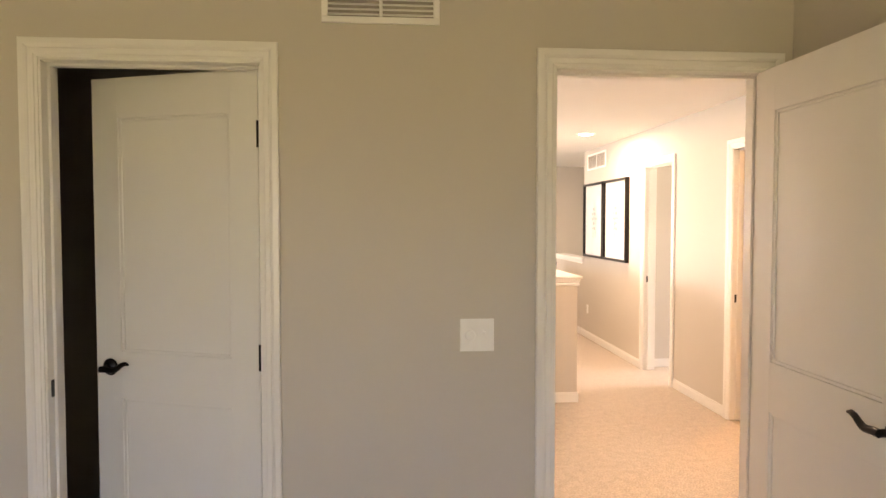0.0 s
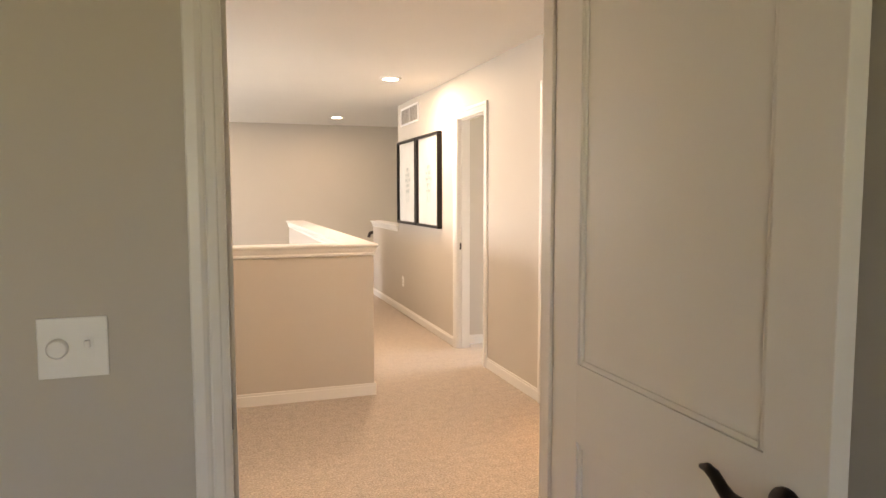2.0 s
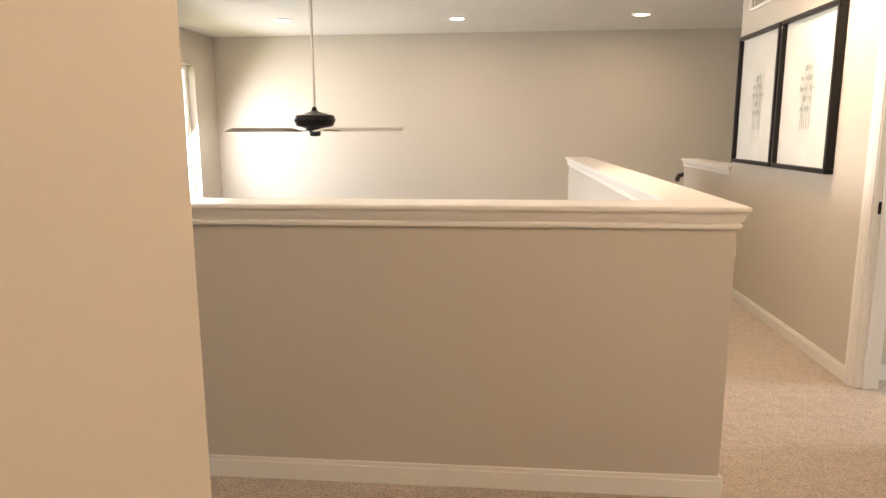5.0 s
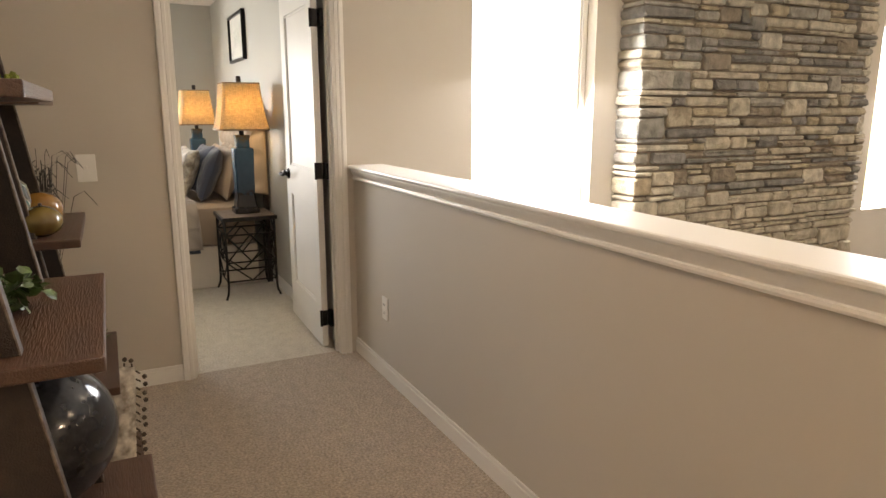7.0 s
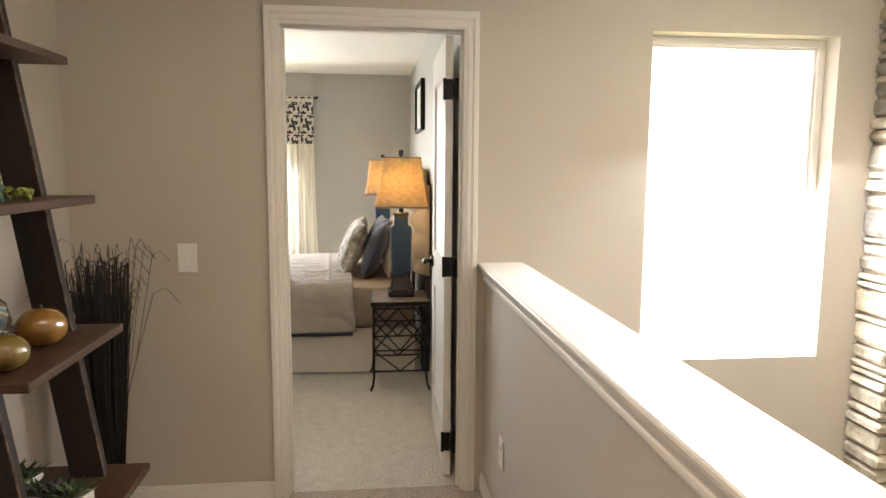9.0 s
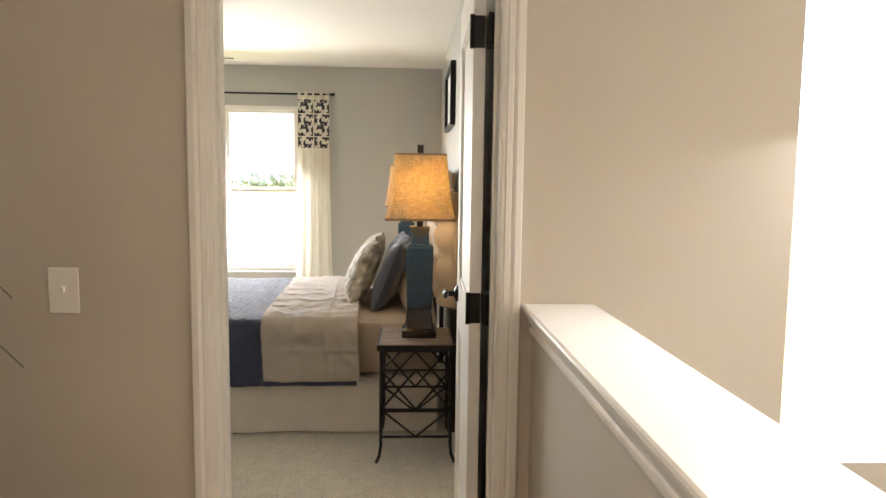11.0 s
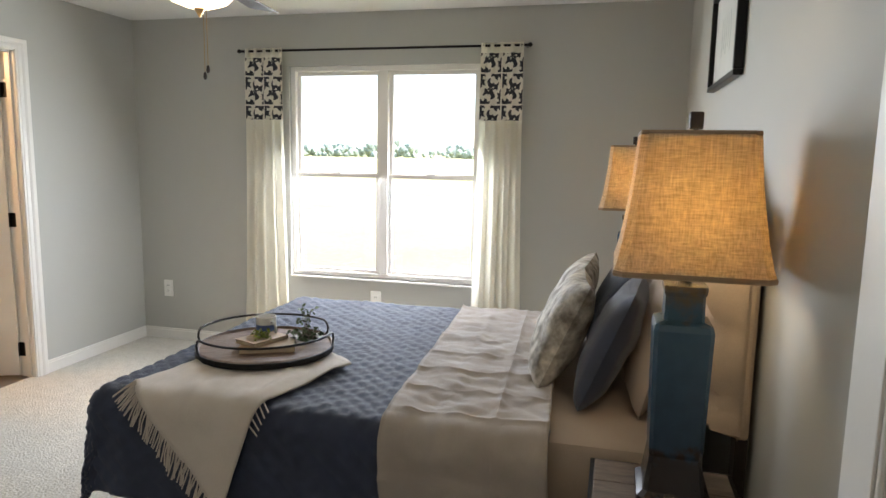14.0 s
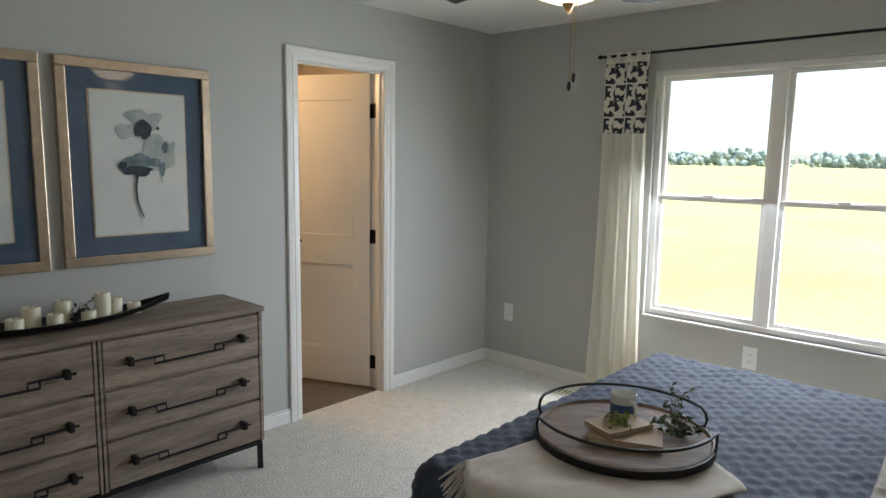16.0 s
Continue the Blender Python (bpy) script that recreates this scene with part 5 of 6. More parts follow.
def blob(bm, cx, cy, rx, ry, z, seed, n=22, rough=0.25, tilt=0.0):
    r = random.Random(seed)
    vs = []
    for i in range(n):
        a = 2 * math.pi * i / n
        k = 1 + rough * noise.noise(Vector((math.cos(a) * 1.6 + seed, math.sin(a) * 1.6, seed * 0.7)))
        x, y = rx * k * math.cos(a), ry * k * math.sin(a)
        vs.append(bm.verts.new((cx + x * math.cos(tilt) - y * math.sin(tilt), cy + x * math.sin(tilt) + y * math.cos(tilt), z)))
    bm.faces.new(vs)


def stroke(bm, pts, w, z):
    vs = []
    for k, (x, y) in enumerate(pts):
        t = 1 - 0.5 * k / len(pts)
        vs.append((bm.verts.new((x - w * t, y, z)), bm.verts.new((x + w * t, y, z))))
    for a, b in zip(vs, vs[1:]):
        bm.faces.new((a[0], a[1], b[1], b[0]))


def flower_art(m, seed):
    d, z = framed("framed_art", m, 0.69, 0.905, "poppy ink print, blue mat, champagne frame", 0.042, GILT, ((0.03, 0.03, BLUE_MAT, "mat"), (0.125, 0.125, GILT, "fillet"), (0.132, 0.132, PAPER, "print")), "poppy prints above dresser")
    bm = bmesh.new()
    for k, (cx, cy, rx, ry) in enumerate(((0.02, 0.20, 0.075, 0.05), (-0.05, 0.15, 0.05, 0.035), (0.06, 0.09, 0.06, 0.045), (0.10, 0.03, 0.06, 0.05), (0.04, 0.0, 0.07, 0.035), (0.135, 0.06, 0.03, 0.05))):
        blob(bm, cx, cy, rx, ry, z + 0.0002 * k, seed + k, rough=0.6)
    part("pale_petals", bm, INK_PALE, d)
    bm = bmesh.new()
    for k, (cx, cy, rx, ry) in enumerate(((-0.045, 0.0, 0.035, 0.03), (0.0, 0.01, 0.04, 0.035), (0.06, 0.005, 0.03, 0.02), (0.11, 0.075, 0.016, 0.022), (0.10, -0.02, 0.012, 0.03))):
        blob(bm, cx, cy, rx, ry, z + 0.0015 + 0.0002 * k, seed + 30 + k, rough=0.6)
    stroke(bm, [(0.085, 0.0), (0.09, -0.05), (0.094, -0.09)], 0.0025, z + 0.0016)
    part("grey_petals", bm, INK_MID, d)
    bm = bmesh.new()
    blob(bm, 0.012, 0.155, 0.038, 0.042, z + 0.003, seed + 60, rough=0.4)
    blob(bm, -0.02, -0.03, 0.07, 0.026, z + 0.0032, seed + 61, rough=0.5)
    blob(bm, -0.085, -0.012, 0.018, 0.022, z + 0.0034, seed + 62, rough=0.5)
    blob(bm, 0.08, 0.165, 0.007, 0.009, z + 0.0034, seed + 63)
    stroke(bm, [(-0.02, -0.045), (-0.03, -0.10), (-0.028, -0.16), (-0.015, -0.21), (0.0, -0.245)], 0.006, z + 0.003)
    part("dark_petals", bm, INK, d)
    glass = part("glazing", boxes((-0.305, 0.305, -0.412, 0.412, 0.022, 0.024)), GLASS, d)
    glass.visible_shadow = False


flower_art(face_at(-4.537, SY, 1.485, "y", 1), 3)
flower_art(face_at(-3.79, SY, 1.485, "y", 1), 17)
d, z = framed("framed_art", face_at(-5.56, NY, 1.965, "y", -1), 0.68, 0.40, "small sketch in thin black frame above bed", 0.022, BLACK, ((0.015, 0.015, PAPER, "print"),), depth=0.035)
bm = bmesh.new()
for k in range(5):
    stroke(bm, [(-0.10 + 0.05 * k, -0.08 + 0.02 * (k % 2)), (-0.09 + 0.05 * k, 0.0), (-0.11 + 0.05 * k, 0.07)], 0.006, z + 0.001)
part("sketch", bm, INK_PALE, d)

# dresser
DX0, DX1, DY0, DY1 = -4.915, -3.42, SY + 0.02, 2.425
dresser = thing("dresser", "weathered wood dresser with dark fretwork pulls", "dresser", ((DX0 + DX1) / 2, DY0, 0))
w2, dp = (DX1 - DX0) / 2, DY1 - DY0
part("top", boxes((-w2 - 0.008, w2 + 0.008, 0, dp + 0.012, 0.795, 0.819), bevel=0.003), WOOD_GREY, dresser)
part("carcass", boxes((-w2, w2, 0.004, dp - 0.02, 0.145, 0.7945), bevel=0.002), WOOD_GREY, dresser)
fr = dp - 0.02
part("face_frame", boxes((-w2, -w2 + 0.018, fr, dp, 0.145, 0.794), (w2 - 0.018, w2, fr, dp, 0.145, 0.794), (-0.016, -0.003, fr, dp, 0.145, 0.794), (0.003, 0.016, fr, dp, 0.145, 0.794), bevel=0.002), WOOD_GREY, dresser)
rows3 = ((0.155, 0.355), (0.368, 0.568), (0.581, 0.781))
for c0, c1 in ((-w2 + 0.022, -0.02), (0.02, w2 - 0.022)):
    for z0, z1 in rows3:
        dr = part("drawer", boxes((c0, c1, fr + 0.002, dp - 0.001, z0, z1), bevel=0.004), WOOD_GREY, dresser)
        cx, cz = (c0 + c1) / 2, (z0 + z1) / 2
        hl = (c1 - c0) * 0.36
        yb = dp + 0.028
        bm = bmesh.new()
        tube(bm, [(cx - hl - 0.03, yb, cz + 0.006), (cx - hl * 0.46, yb, cz + 0.006), (cx - hl * 0.46, yb, cz - 0.026)], 0.0055, 6)
        tube(bm, [(cx - hl * 0.62, yb, cz + 0.006), (cx - hl * 0.62, yb, cz - 0.022), (cx + hl * 0.62, yb, cz - 0.022), (cx + hl * 0.62, yb, cz + 0.006)], 0.0055, 6)
        tube(bm, [(cx + hl * 0.46, yb, cz - 0.026), (cx + hl * 0.46, yb, cz + 0.006), (cx + hl + 0.03, yb, cz + 0.006)], 0.0055, 6)
        for s in (-1, 1):
            box(bm, cx + s * hl - 0.011, cx + s * hl + 0.011, dp - 0.002, yb + 0.012, cz - 0.012, cz + 0.024, bevel=0.004)
        part("pull", bm, IRON, dr, "dark iron fretwork pull", smooth=False)
part("leg_frame", boxes((-w2 + 0.004, w2 - 0.004, dp - 0.03, dp - 0.01, 0.125, 0.1445), (-w2 + 0.004, w2 - 0.004, 0.01, 0.03, 0.125, 0.1445), (-w2 + 0.004, -w2 + 0.024, 0.03, dp - 0.03, 0.125, 0.1445), (w2 - 0.024, w2 - 0.004, 0.03, dp - 0.03, 0.125, 0.1445)), IRON, dresser)
for sx in (-1, 1):
    for y in (0.02, dp - 0.02):
        part("leg", boxes((sx * (w2 - 0.014) - 0.01, sx * (w2 - 0.014) + 0.01, y - 0.01, y + 0.01, 0, 0.1245)), IRON, dresser)

# candles in a long dark tray
CT = (-4.11, 2.20, 0.82)
ctray = thing("candle_tray", "long dark boat-shaped tray on the dresser", "tray", CT)
bm = bmesh.new()
prev = None
for i in range(33):
    u = i / 16 - 1
    hw = 0.085 * max(0.02, 1 - abs(u) ** 2.4)
    zz = 0.006 + 0.05 * abs(u) ** 3
    ring = [bm.verts.new((u * 0.46, y, z)) for y, z in ((-hw - 0.006, zz + 0.024), (-hw, zz + 0.004), (-hw * 0.6, zz - 0.004), (hw * 0.6, zz - 0.004), (hw, zz + 0.004), (hw + 0.006, zz + 0.024), (hw - 0.004, zz + 0.024), (hw * 0.6, zz + 0.004), (-hw * 0.6, zz + 0.004), (-hw + 0.004, zz + 0.024))]
    if prev:
        for k in range(10):
            bm.faces.new((prev[k], prev[(k + 1) % 10], ring[(k + 1) % 10], ring[k]))
    else:
        first_ring = ring
    prev = ring
bm.faces.new(first_ring)
bm.faces.new(prev)
part("bowl", bm, BLACK, ctray, smooth=True)
for k, (x, y, r, h) in enumerate(((-0.30, 0.0, 0.028, 0.05), (-0.225, -0.02, 0.032, 0.075), (-0.16, 0.025, 0.032, 0.115), (-0.10, 0.035, 0.03, 0.05), (-0.02, -0.02, 0.033, 0.095), (0.03, 0.04, 0.03, 0.055), (0.10, -0.01, 0.034, 0.085), (0.17, 0.03, 0.033, 0.055), (0.25, 0.0, 0.032, 0.06))):
    c = thing("candle", "ivory pillar candle with dark wick", "candle", (CT[0] + x, CT[1] + y, CT[2] + 0.0105), group="pillar candles")
    part("wax", lathe(bmesh.new(), [(0.0, 0), (r, 0), (r, h - 0.006), (r - 0.004, h), (r * 0.6, h - 0.006), (0.0, h - 0.009)], 20), WAX, c, smooth=True)
    part("wick", tube(bmesh.new(), [(0, 0, h - 0.01), (0.001, 0, h + 0.006)], 0.0012, 5), BLACK, c)
sprig("dark_sprig", "dark twig tucked among pillar candles", (CT[0] - 0.04, CT[1] + 0.02, CT[2] + 0.011), 7, 0.09, 0.10, INK, 12, 0.010)


# ceiling fans
def ceiling_fan(x, y, ztop, drop, blade_mat, light, label, turn, body=BLACK):
    d = thing("ceiling_fan", label, "ceiling fan", (x, y, ztop), turn)
    part("canopy", lathe(bmesh.new(), [(0.0, 0), (0.065, 0), (0.06, -0.03), (0.02, -0.06), (0.0, -0.06)], 24), body, d, smooth=True)
    part("downrod", lathe(bmesh.new(), [(0.012, -0.05), (0.012, -drop)], 12), PAINT if drop > 0.3 else body, d, smooth=True)
    part("motor", lathe(bmesh.new(), [(0.0, -drop + 0.07), (0.016, -drop + 0.06), (0.026, -drop + 0.03), (0.07, -drop + 0.015), (0.15, -drop - 0.005), (0.165, -drop - 0.04), (0.145, -drop - 0.085), (0.075, -drop - 0.105), (0.07, -drop - 0.12), (0.045, -drop - 0.13), (0.042, -drop - 0.165), (0.0, -drop - 0.17)], 32), body, d, "dark motor housing", smooth=True)
    blade = None
    for k in range(5):
        m = pose(0, 0, -drop - 0.115, 0, 0, 72 * k)
        if blade is None:
            bm = bmesh.new()
            box(bm, 0.20, 0.70, -0.065, 0.065, -0.004, 0.004, bevel=0.003, m=pose(0, 0, 0, 11, 0, 0))
            for v in bm.verts:
                v.co.y *= 0.78 + 0.4 * min(1, (v.co.x - 0.2) / 0.4)
            blade = part("blade", bm, blade_mat, d)
            iron = part("blade_iron", boxes((0.07, 0.24, -0.018, 0.018, -0.012, -0.006), bevel=0.002), body, d)
            blade.matrix_basis = iron.matrix_basis = m
        else:
            for src in (blade, iron):
                o = new(src.name.split(".")[0], src.data)
                o.parent = d
                o.matrix_basis = m
    if light:
        zb_ = -drop - 0.17
        part("light_bowl", lathe(bmesh.new(), [(0.02, zb_ + 0.006), (0.15, zb_ + 0.004), (0.148, zb_ - 0.02), (0.11, zb_ - 0.06), (0.05, zb_ - 0.082), (0.0, zb_ - 0.085)], 32), BOWL, d, "glowing frosted glass bowl", smooth=True)
        part("finial", lathe(bmesh.new(), [(0.0, zb_ - 0.082), (0.022, zb_ - 0.086), (0.014, zb_ - 0.1), (0.006, zb_ - 0.115), (0.0, zb_ - 0.12)], 16), BRASS, d, smooth=True)
        for s, l in ((-1, 0.27), (1, 0.25)):
            part("pull_chain", tube(bmesh.new(), [(s * 0.03, 0.02, zb_ - 0.02 - 0.05), (s * 0.035, 0.02, zb_ - 0.06 - l)], 0.0016, 5), BRASS, d)
            part("pull_knob", lathe(bmesh.new(), [(0.0, 0), (0.006, -0.004), (0.008, -0.022), (0.004, -0.032), (0.0, -0.033)], 10, (s * 0.035, 0.02, zb_ - 0.06 - l)), WOOD_DARK, d, smooth=True)
        bulb("fan_bulb", (x, y, ztop + zb_ - 0.14), FAN_W, (1.0, 0.74, 0.45), 0.05)
    return d


BOWL = glowing("frosted_bowl", (1.0, 0.75, 0.45), BOWL_E)
BLADE_PALE = material("pale_blade", (0.52, 0.47, 0.39), 0.45, var=0.1, scale=5, stretch=(1, 8, 8))
ceiling_fan(-5.16, 3.92, H, 0.13, WOOD_DARK, True, "ceiling fan with glowing bowl and pull chains", 44)
ceiling_fan(-0.655, 9.0, H, 0.99, BLADE_PALE, False, "dark ceiling fan with pale blades on long rod", 6)

floor_vent = thing("floor_vent", "cream metal floor register set in carpet", "air vent", (-6.9, 2.95, 0.0))
part("grille", boxes((-0.055, 0.055, -0.14, 0.14, 0.001, 0.007), bevel=0.002), WAX, floor_vent)
for k in range(9):
    part("slot", boxes((-0.035, 0.035, -0.118 + 0.027 * k, -0.106 + 0.027 * k, 0.0068, 0.0076)), BLACK, floor_vent)


# ---------------------------------------------------------------- corridor: ladder shelves
LEVELS = ((0.12, 4.905), (0.535, 4.855), (0.99, 4.795), (1.385, 4.735), (1.79, 4.68))
BACK = 4.355


def ladder_shelf(x0, x1, out=0.0):
    d = thing("ladder_shelf", "espresso wood ladder shelf leaning on the wall", "shelf unit", ((x0 + x1) / 2, out, 0), group="ladder shelves")
    w = (x1 - x0) / 2
    for s in (-1, 1):
        xs = s * (w - 0.075)
        bm = bmesh.new()
        a = [bm.verts.new((xs + dx, y, z)) for dx in (-0.016, 0.016) for y, z in ((4.73, 0.0), (4.83, 0.0), (4.53, 2.04), (4.43, 2.04))]
        for q in ((0, 1, 2, 3), (7, 6, 5, 4), (0, 4, 5, 1), (1, 5, 6, 2), (2, 6, 7, 3), (3, 7, 4, 0)):
            bm.faces.new([a[i] for i in q])
        bmesh.ops.bevel(bm, geom=bm.edges[:], offset=0.003, segments=1, affect="EDGES")
        up = part("upright", bm, WOOD_DARK, d)
        part("worn_edge", tube(bmesh.new(), [(xs + 0.015, 4.8285, 0.01), (xs + 0.0155, 4.683, 0.99), (xs + 0.015, 4.531, 2.03)], (0.0034, 0.0024, 0.003), 6), WOOD_RUBBED, up, "pale rubbed edge")
        bm = bmesh.new()
        box(bm, xs - 0.014, xs + 0.014, BACK, BACK + 0.055, 0, 2.04, bevel=0.003)
        part("rear_post", bm, WOOD_DARK, d)
        part("top_brace", boxes((xs - 0.012, xs + 0.012, BACK + 0.056, 4.438, 1.95, 2.03), bevel=0.002), WOOD_DARK, d)
    for k, (z, y1) in enumerate(LEVELS):
        part("shelf_board", boxes((-w, w, BACK + 0.058, y1, z - 0.024, z), bevel=0.003), WOOD_SHELF, d)
    return d


WOOD_RUBBED = material("rubbed_wood", (0.20, 0.16, 0.125), 0.7, dark=(0.05, 0.032, 0.022), scale=40, grain=0.4, grain_scale=120)
WOOD_SHELF = material("walnut_board", (0.075, 0.036, 0.021), 0.42, dark=(0.05, 0.024, 0.015), scale=5, grain=0.4, grain_scale=30, bump=0.3, bump_scale=40, stretch=(0.8, 8, 8))
ladder_shelf(-2.03, -1.45)
ladder_shelf(-0.985, -0.405, 0.06)

GLASS_ART = bpy.data.materials.new("swirled_glass")
GLASS_ART.use_nodes = True
at_ = GLASS_ART.node_tree
ab = at_.nodes["Principled BSDF"]
ab.inputs["Roughness"].default_value = 0.06
ab.inputs["Coat Weight"].default_value = 0.6
a_tc = at_.nodes.new("ShaderNodeTexCoord")
a_mp = at_.nodes.new("ShaderNodeMapping")
a_mp.inputs["Rotation"].default_value = (0.5, 0.35, 0)
a_w = at_.nodes.new("ShaderNodeTexWave")
a_w.bands_direction = "Z"
a_w.inputs["Scale"].default_value, a_w.inputs["Distortion"].default_value, a_w.inputs["Detail"].default_value = 6.5, 3.0, 2.0
a_r = at_.nodes.new("ShaderNodeValToRGB")
for i, (p, c) in enumerate(((0.0, (0.012, 0.02, 0.02)), (0.3, (0.02, 0.07, 0.075)), (0.5, (0.13, 0.055, 0.02)), (0.68, (0.025, 0.05, 0.05)), (0.85, (0.33, 0.31, 0.22)), (1.0, (0.05, 0.14, 0.14)))):
    e = a_r.color_ramp.elements[i] if i < 2 else a_r.color_ramp.elements.new(p)
    e.position, e.color = p, (*c, 1)
at_.links.new(a_tc.outputs["Object"], a_mp.inputs[0])
at_.links.new(a_mp.outputs[0], a_w.inputs[0])
at_.links.new(a_w.outputs["Fac"], a_r.inputs[0])
at_.links.new(a_r.outputs[0], ab.inputs["Base Color"])
AMBER = material("amber_gourd", (0.30, 0.155, 0.035), 0.2, dark=(0.13, 0.06, 0.015), scale=9, coat=0.5)
OLIVE = material("olive_gourd", (0.20, 0.15, 0.035), 0.25, dark=(0.09, 0.05, 0.015), scale=9, coat=0.4)
TEAL = material("teal_distressed", (0.035, 0.10, 0.105), 0.6, dark=(0.02, 0.055, 0.06), scale=14, grain=0.3, bump=0.3, bump_scale=60)
DIAL = material("clock_dial", (0.62, 0.58, 0.48), 0.5, var=0.05, scale=15)
SUCC_DARK = material("dark_succulent", (0.035, 0.028, 0.03), 0.5, var=0.3, scale=50)
SUCC_GREEN = material("green_succulent", (0.07, 0.13, 0.035), 0.5, var=0.3, scale=50)
TOILE = material("toile_fabric", (0.70, 0.66, 0.58), 0.9, dark=(0.16, 0.13, 0.10), scale=26, grain=0.3, grain_scale=80, bump=0.3, bump_scale=300)
TASSEL = material("brown_tassel", (0.08, 0.06, 0.045), 0.95, var=0.2, scale=60)
REED = material("black_reed", (0.012, 0.010, 0.009), 0.35, var=0.2, scale=60)
MARBLE = material("black_speckled_orb", (0.008, 0.009, 0.013), 0.15, dark=(0.03, 0.031, 0.035), scale=40, grain=0.5, grain_scale=90)
GREYBOOK = material("grey_book_cloth", (0.20, 0.215, 0.225), 0.7, var=0.08, scale=20, random_tint=0.35)

# far shelf: clock with moss, glass vase and gourds, succulents, cushion
clock = thing("mantel_clock", "teal distressed mantel clock with cream dial", "clock", (-1.66, 4.53, 1.385), 105)
bm = bmesh.new()
prof = [(-0.125, 0), (0.125, 0), (0.125, 0.03), (0.10, 0.055), (0.088, 0.10), (0.086, 0.145), (0.074, 0.195), (0.045, 0.228), (0, 0.238), (-0.045, 0.228), (-0.074, 0.195), (-0.086, 0.145), (-0.088, 0.10), (-0.10, 0.055), (-0.125, 0.03)]
fr_ = [bm.verts.new((x, -0.035, z)) for x, z in prof]
bk_ = [bm.verts.new((x, 0.035, z)) for x, z in prof]
bm.faces.new(fr_)
bm.faces.new(list(reversed(bk_)))
for i in range(len(prof)):
    j = (i + 1) % len(prof)
    bm.faces.new((fr_[i], bk_[i], bk_[j], fr_[j]))
bmesh.ops.bevel(bm, geom=[e for e in bm.edges if e.calc_face_angle(0) > 0.6], offset=0.005, segments=2, affect="EDGES")
part("case", bm, TEAL, clock)
q = Matrix.Rotation(radians(90), 4, "X")
part("bezel", lathe(bmesh.new(), [(0.068, 0.0), (0.076, 0.004), (0.076, 0.010), (0.068, 0.012), (0.064, 0.006)], 32, (0, -0.035, 0.142), m=q, ring=True), TEAL, clock, smooth=True)
part("dial", lathe(bmesh.new(), [(0.0, 0.002), (0.066, 0.002), (0.066, 0.004), (0.0, 0.0042)], 32, (0, -0.035, 0.142), m=q), DIAL, clock)
for a, l, wd in ((125, 0.030, 0.0028), (-60, 0.044, 0.0022)):
    part("clock_hand", boxes((-wd, wd, -0.0412, -0.0402, -0.008, l), m=pose(0, 0, 0.142) @ pose(0, 0, 0, 0, a, 0)), BLACK, clock)
for k in range(12):
    part("numeral", boxes((-0.0022, 0.0022, -0.0403, -0.0396, 0.048, 0.058), m=pose(0, 0, 0.142) @ pose(0, 0, 0, 0, 30 * k, 0)), BLACK, clock)


def clump(name, label, at, n, r, h, mat, seed, leaf=0.022):
    rr = random.Random(seed)
    d = thing(name, label, "plant", at)
    bm = bmesh.new()
    for _ in range(n):
        a, l = rr.uniform(0, 6.28), r * rr.random() ** 0.5
        c = Vector((l * math.cos(a), l * math.sin(a), 0.008 + rr.random() * h))
        s = leaf * rr.uniform(0.5, 1.0)
        vs = bmesh.ops.create_icosphere(bm, subdivisions=1, radius=s * 0.5)["verts"]
        m = Euler((rr.uniform(-1, 1), rr.uniform(-1, 1), rr.uniform(0, 6))).to_matrix()
        for v in vs:
            v.co = c + m @ Vector((v.co.x, v.co.y * 0.6, v.co.z * 1.5))
    tagged(part("foliage", bm, mat, d, smooth=True), kind="stuff")
    return d


clump("moss_clump", "bright yellow-green moss lying by the clock", (-1.60, 4.615, 1.385), 120, 0.065, 0.045, MOSS, 2)
clump("moss_clump", "yellow-green moss trailing along the shelf", (-1.72, 4.64, 1.385), 60, 0.055, 0.02, MOSS, 4)

vase = thing("glass_vase", "round swirled art glass vase with short neck", "vase", (-1.60, 4.55, 0.99))
part("body", lathe(bmesh.new(), [(0.0, 0), (0.05, 0.0), (0.085, 0.02), (0.118, 0.06), (0.128, 0.10), (0.118, 0.145), (0.085, 0.178), (0.045, 0.195), (0.036, 0.215), (0.036, 0.262), (0.043, 0.285), (0.038, 0.285), (0.03, 0.255), (0.03, 0.2), (0.0, 0.19)], 36), GLASS_ART, vase, smooth=True)


def gourd(x, y, z, r, mat, label):
    d = thing("decorative_gourd", label, "ornament", (x, y, z), group="gourd ornaments")
    bm = bmesh.new()
    n = 40
    prof = [(math.sin(math.pi * k / 14), -math.cos(math.pi * k / 14)) for k in range(15)]
    rings = []
    for rr, zz in prof:
        rings.append([bm.verts.new((r * rr * (1 + 0.05 * abs(math.cos(4 * 2 * math.pi * i / n))) * math.cos(2 * math.pi * i / n), r * rr * (1 + 0.05 * abs(math.cos(4 * 2 * math.pi * i / n))) * math.sin(2 * math.pi * i / n), r * 0.86 * (zz + 1))) for i in range(n)])
    for a, b in zip(rings, rings[1:]):
        for i in range(n):
            bm.faces.new((a[i], a[(i + 1) % n], b[(i + 1) % n], b[i]))
    bmesh.ops.remove_doubles(bm, verts=bm.verts, dist=0.0005)
    part("body", bm, mat, d, smooth=True)
    part("stem", lathe(bmesh.new(), [(0.006, r * 1.70), (0.004, r * 1.85), (0.0, r * 1.86)], 8), WOOD_DARK, d)


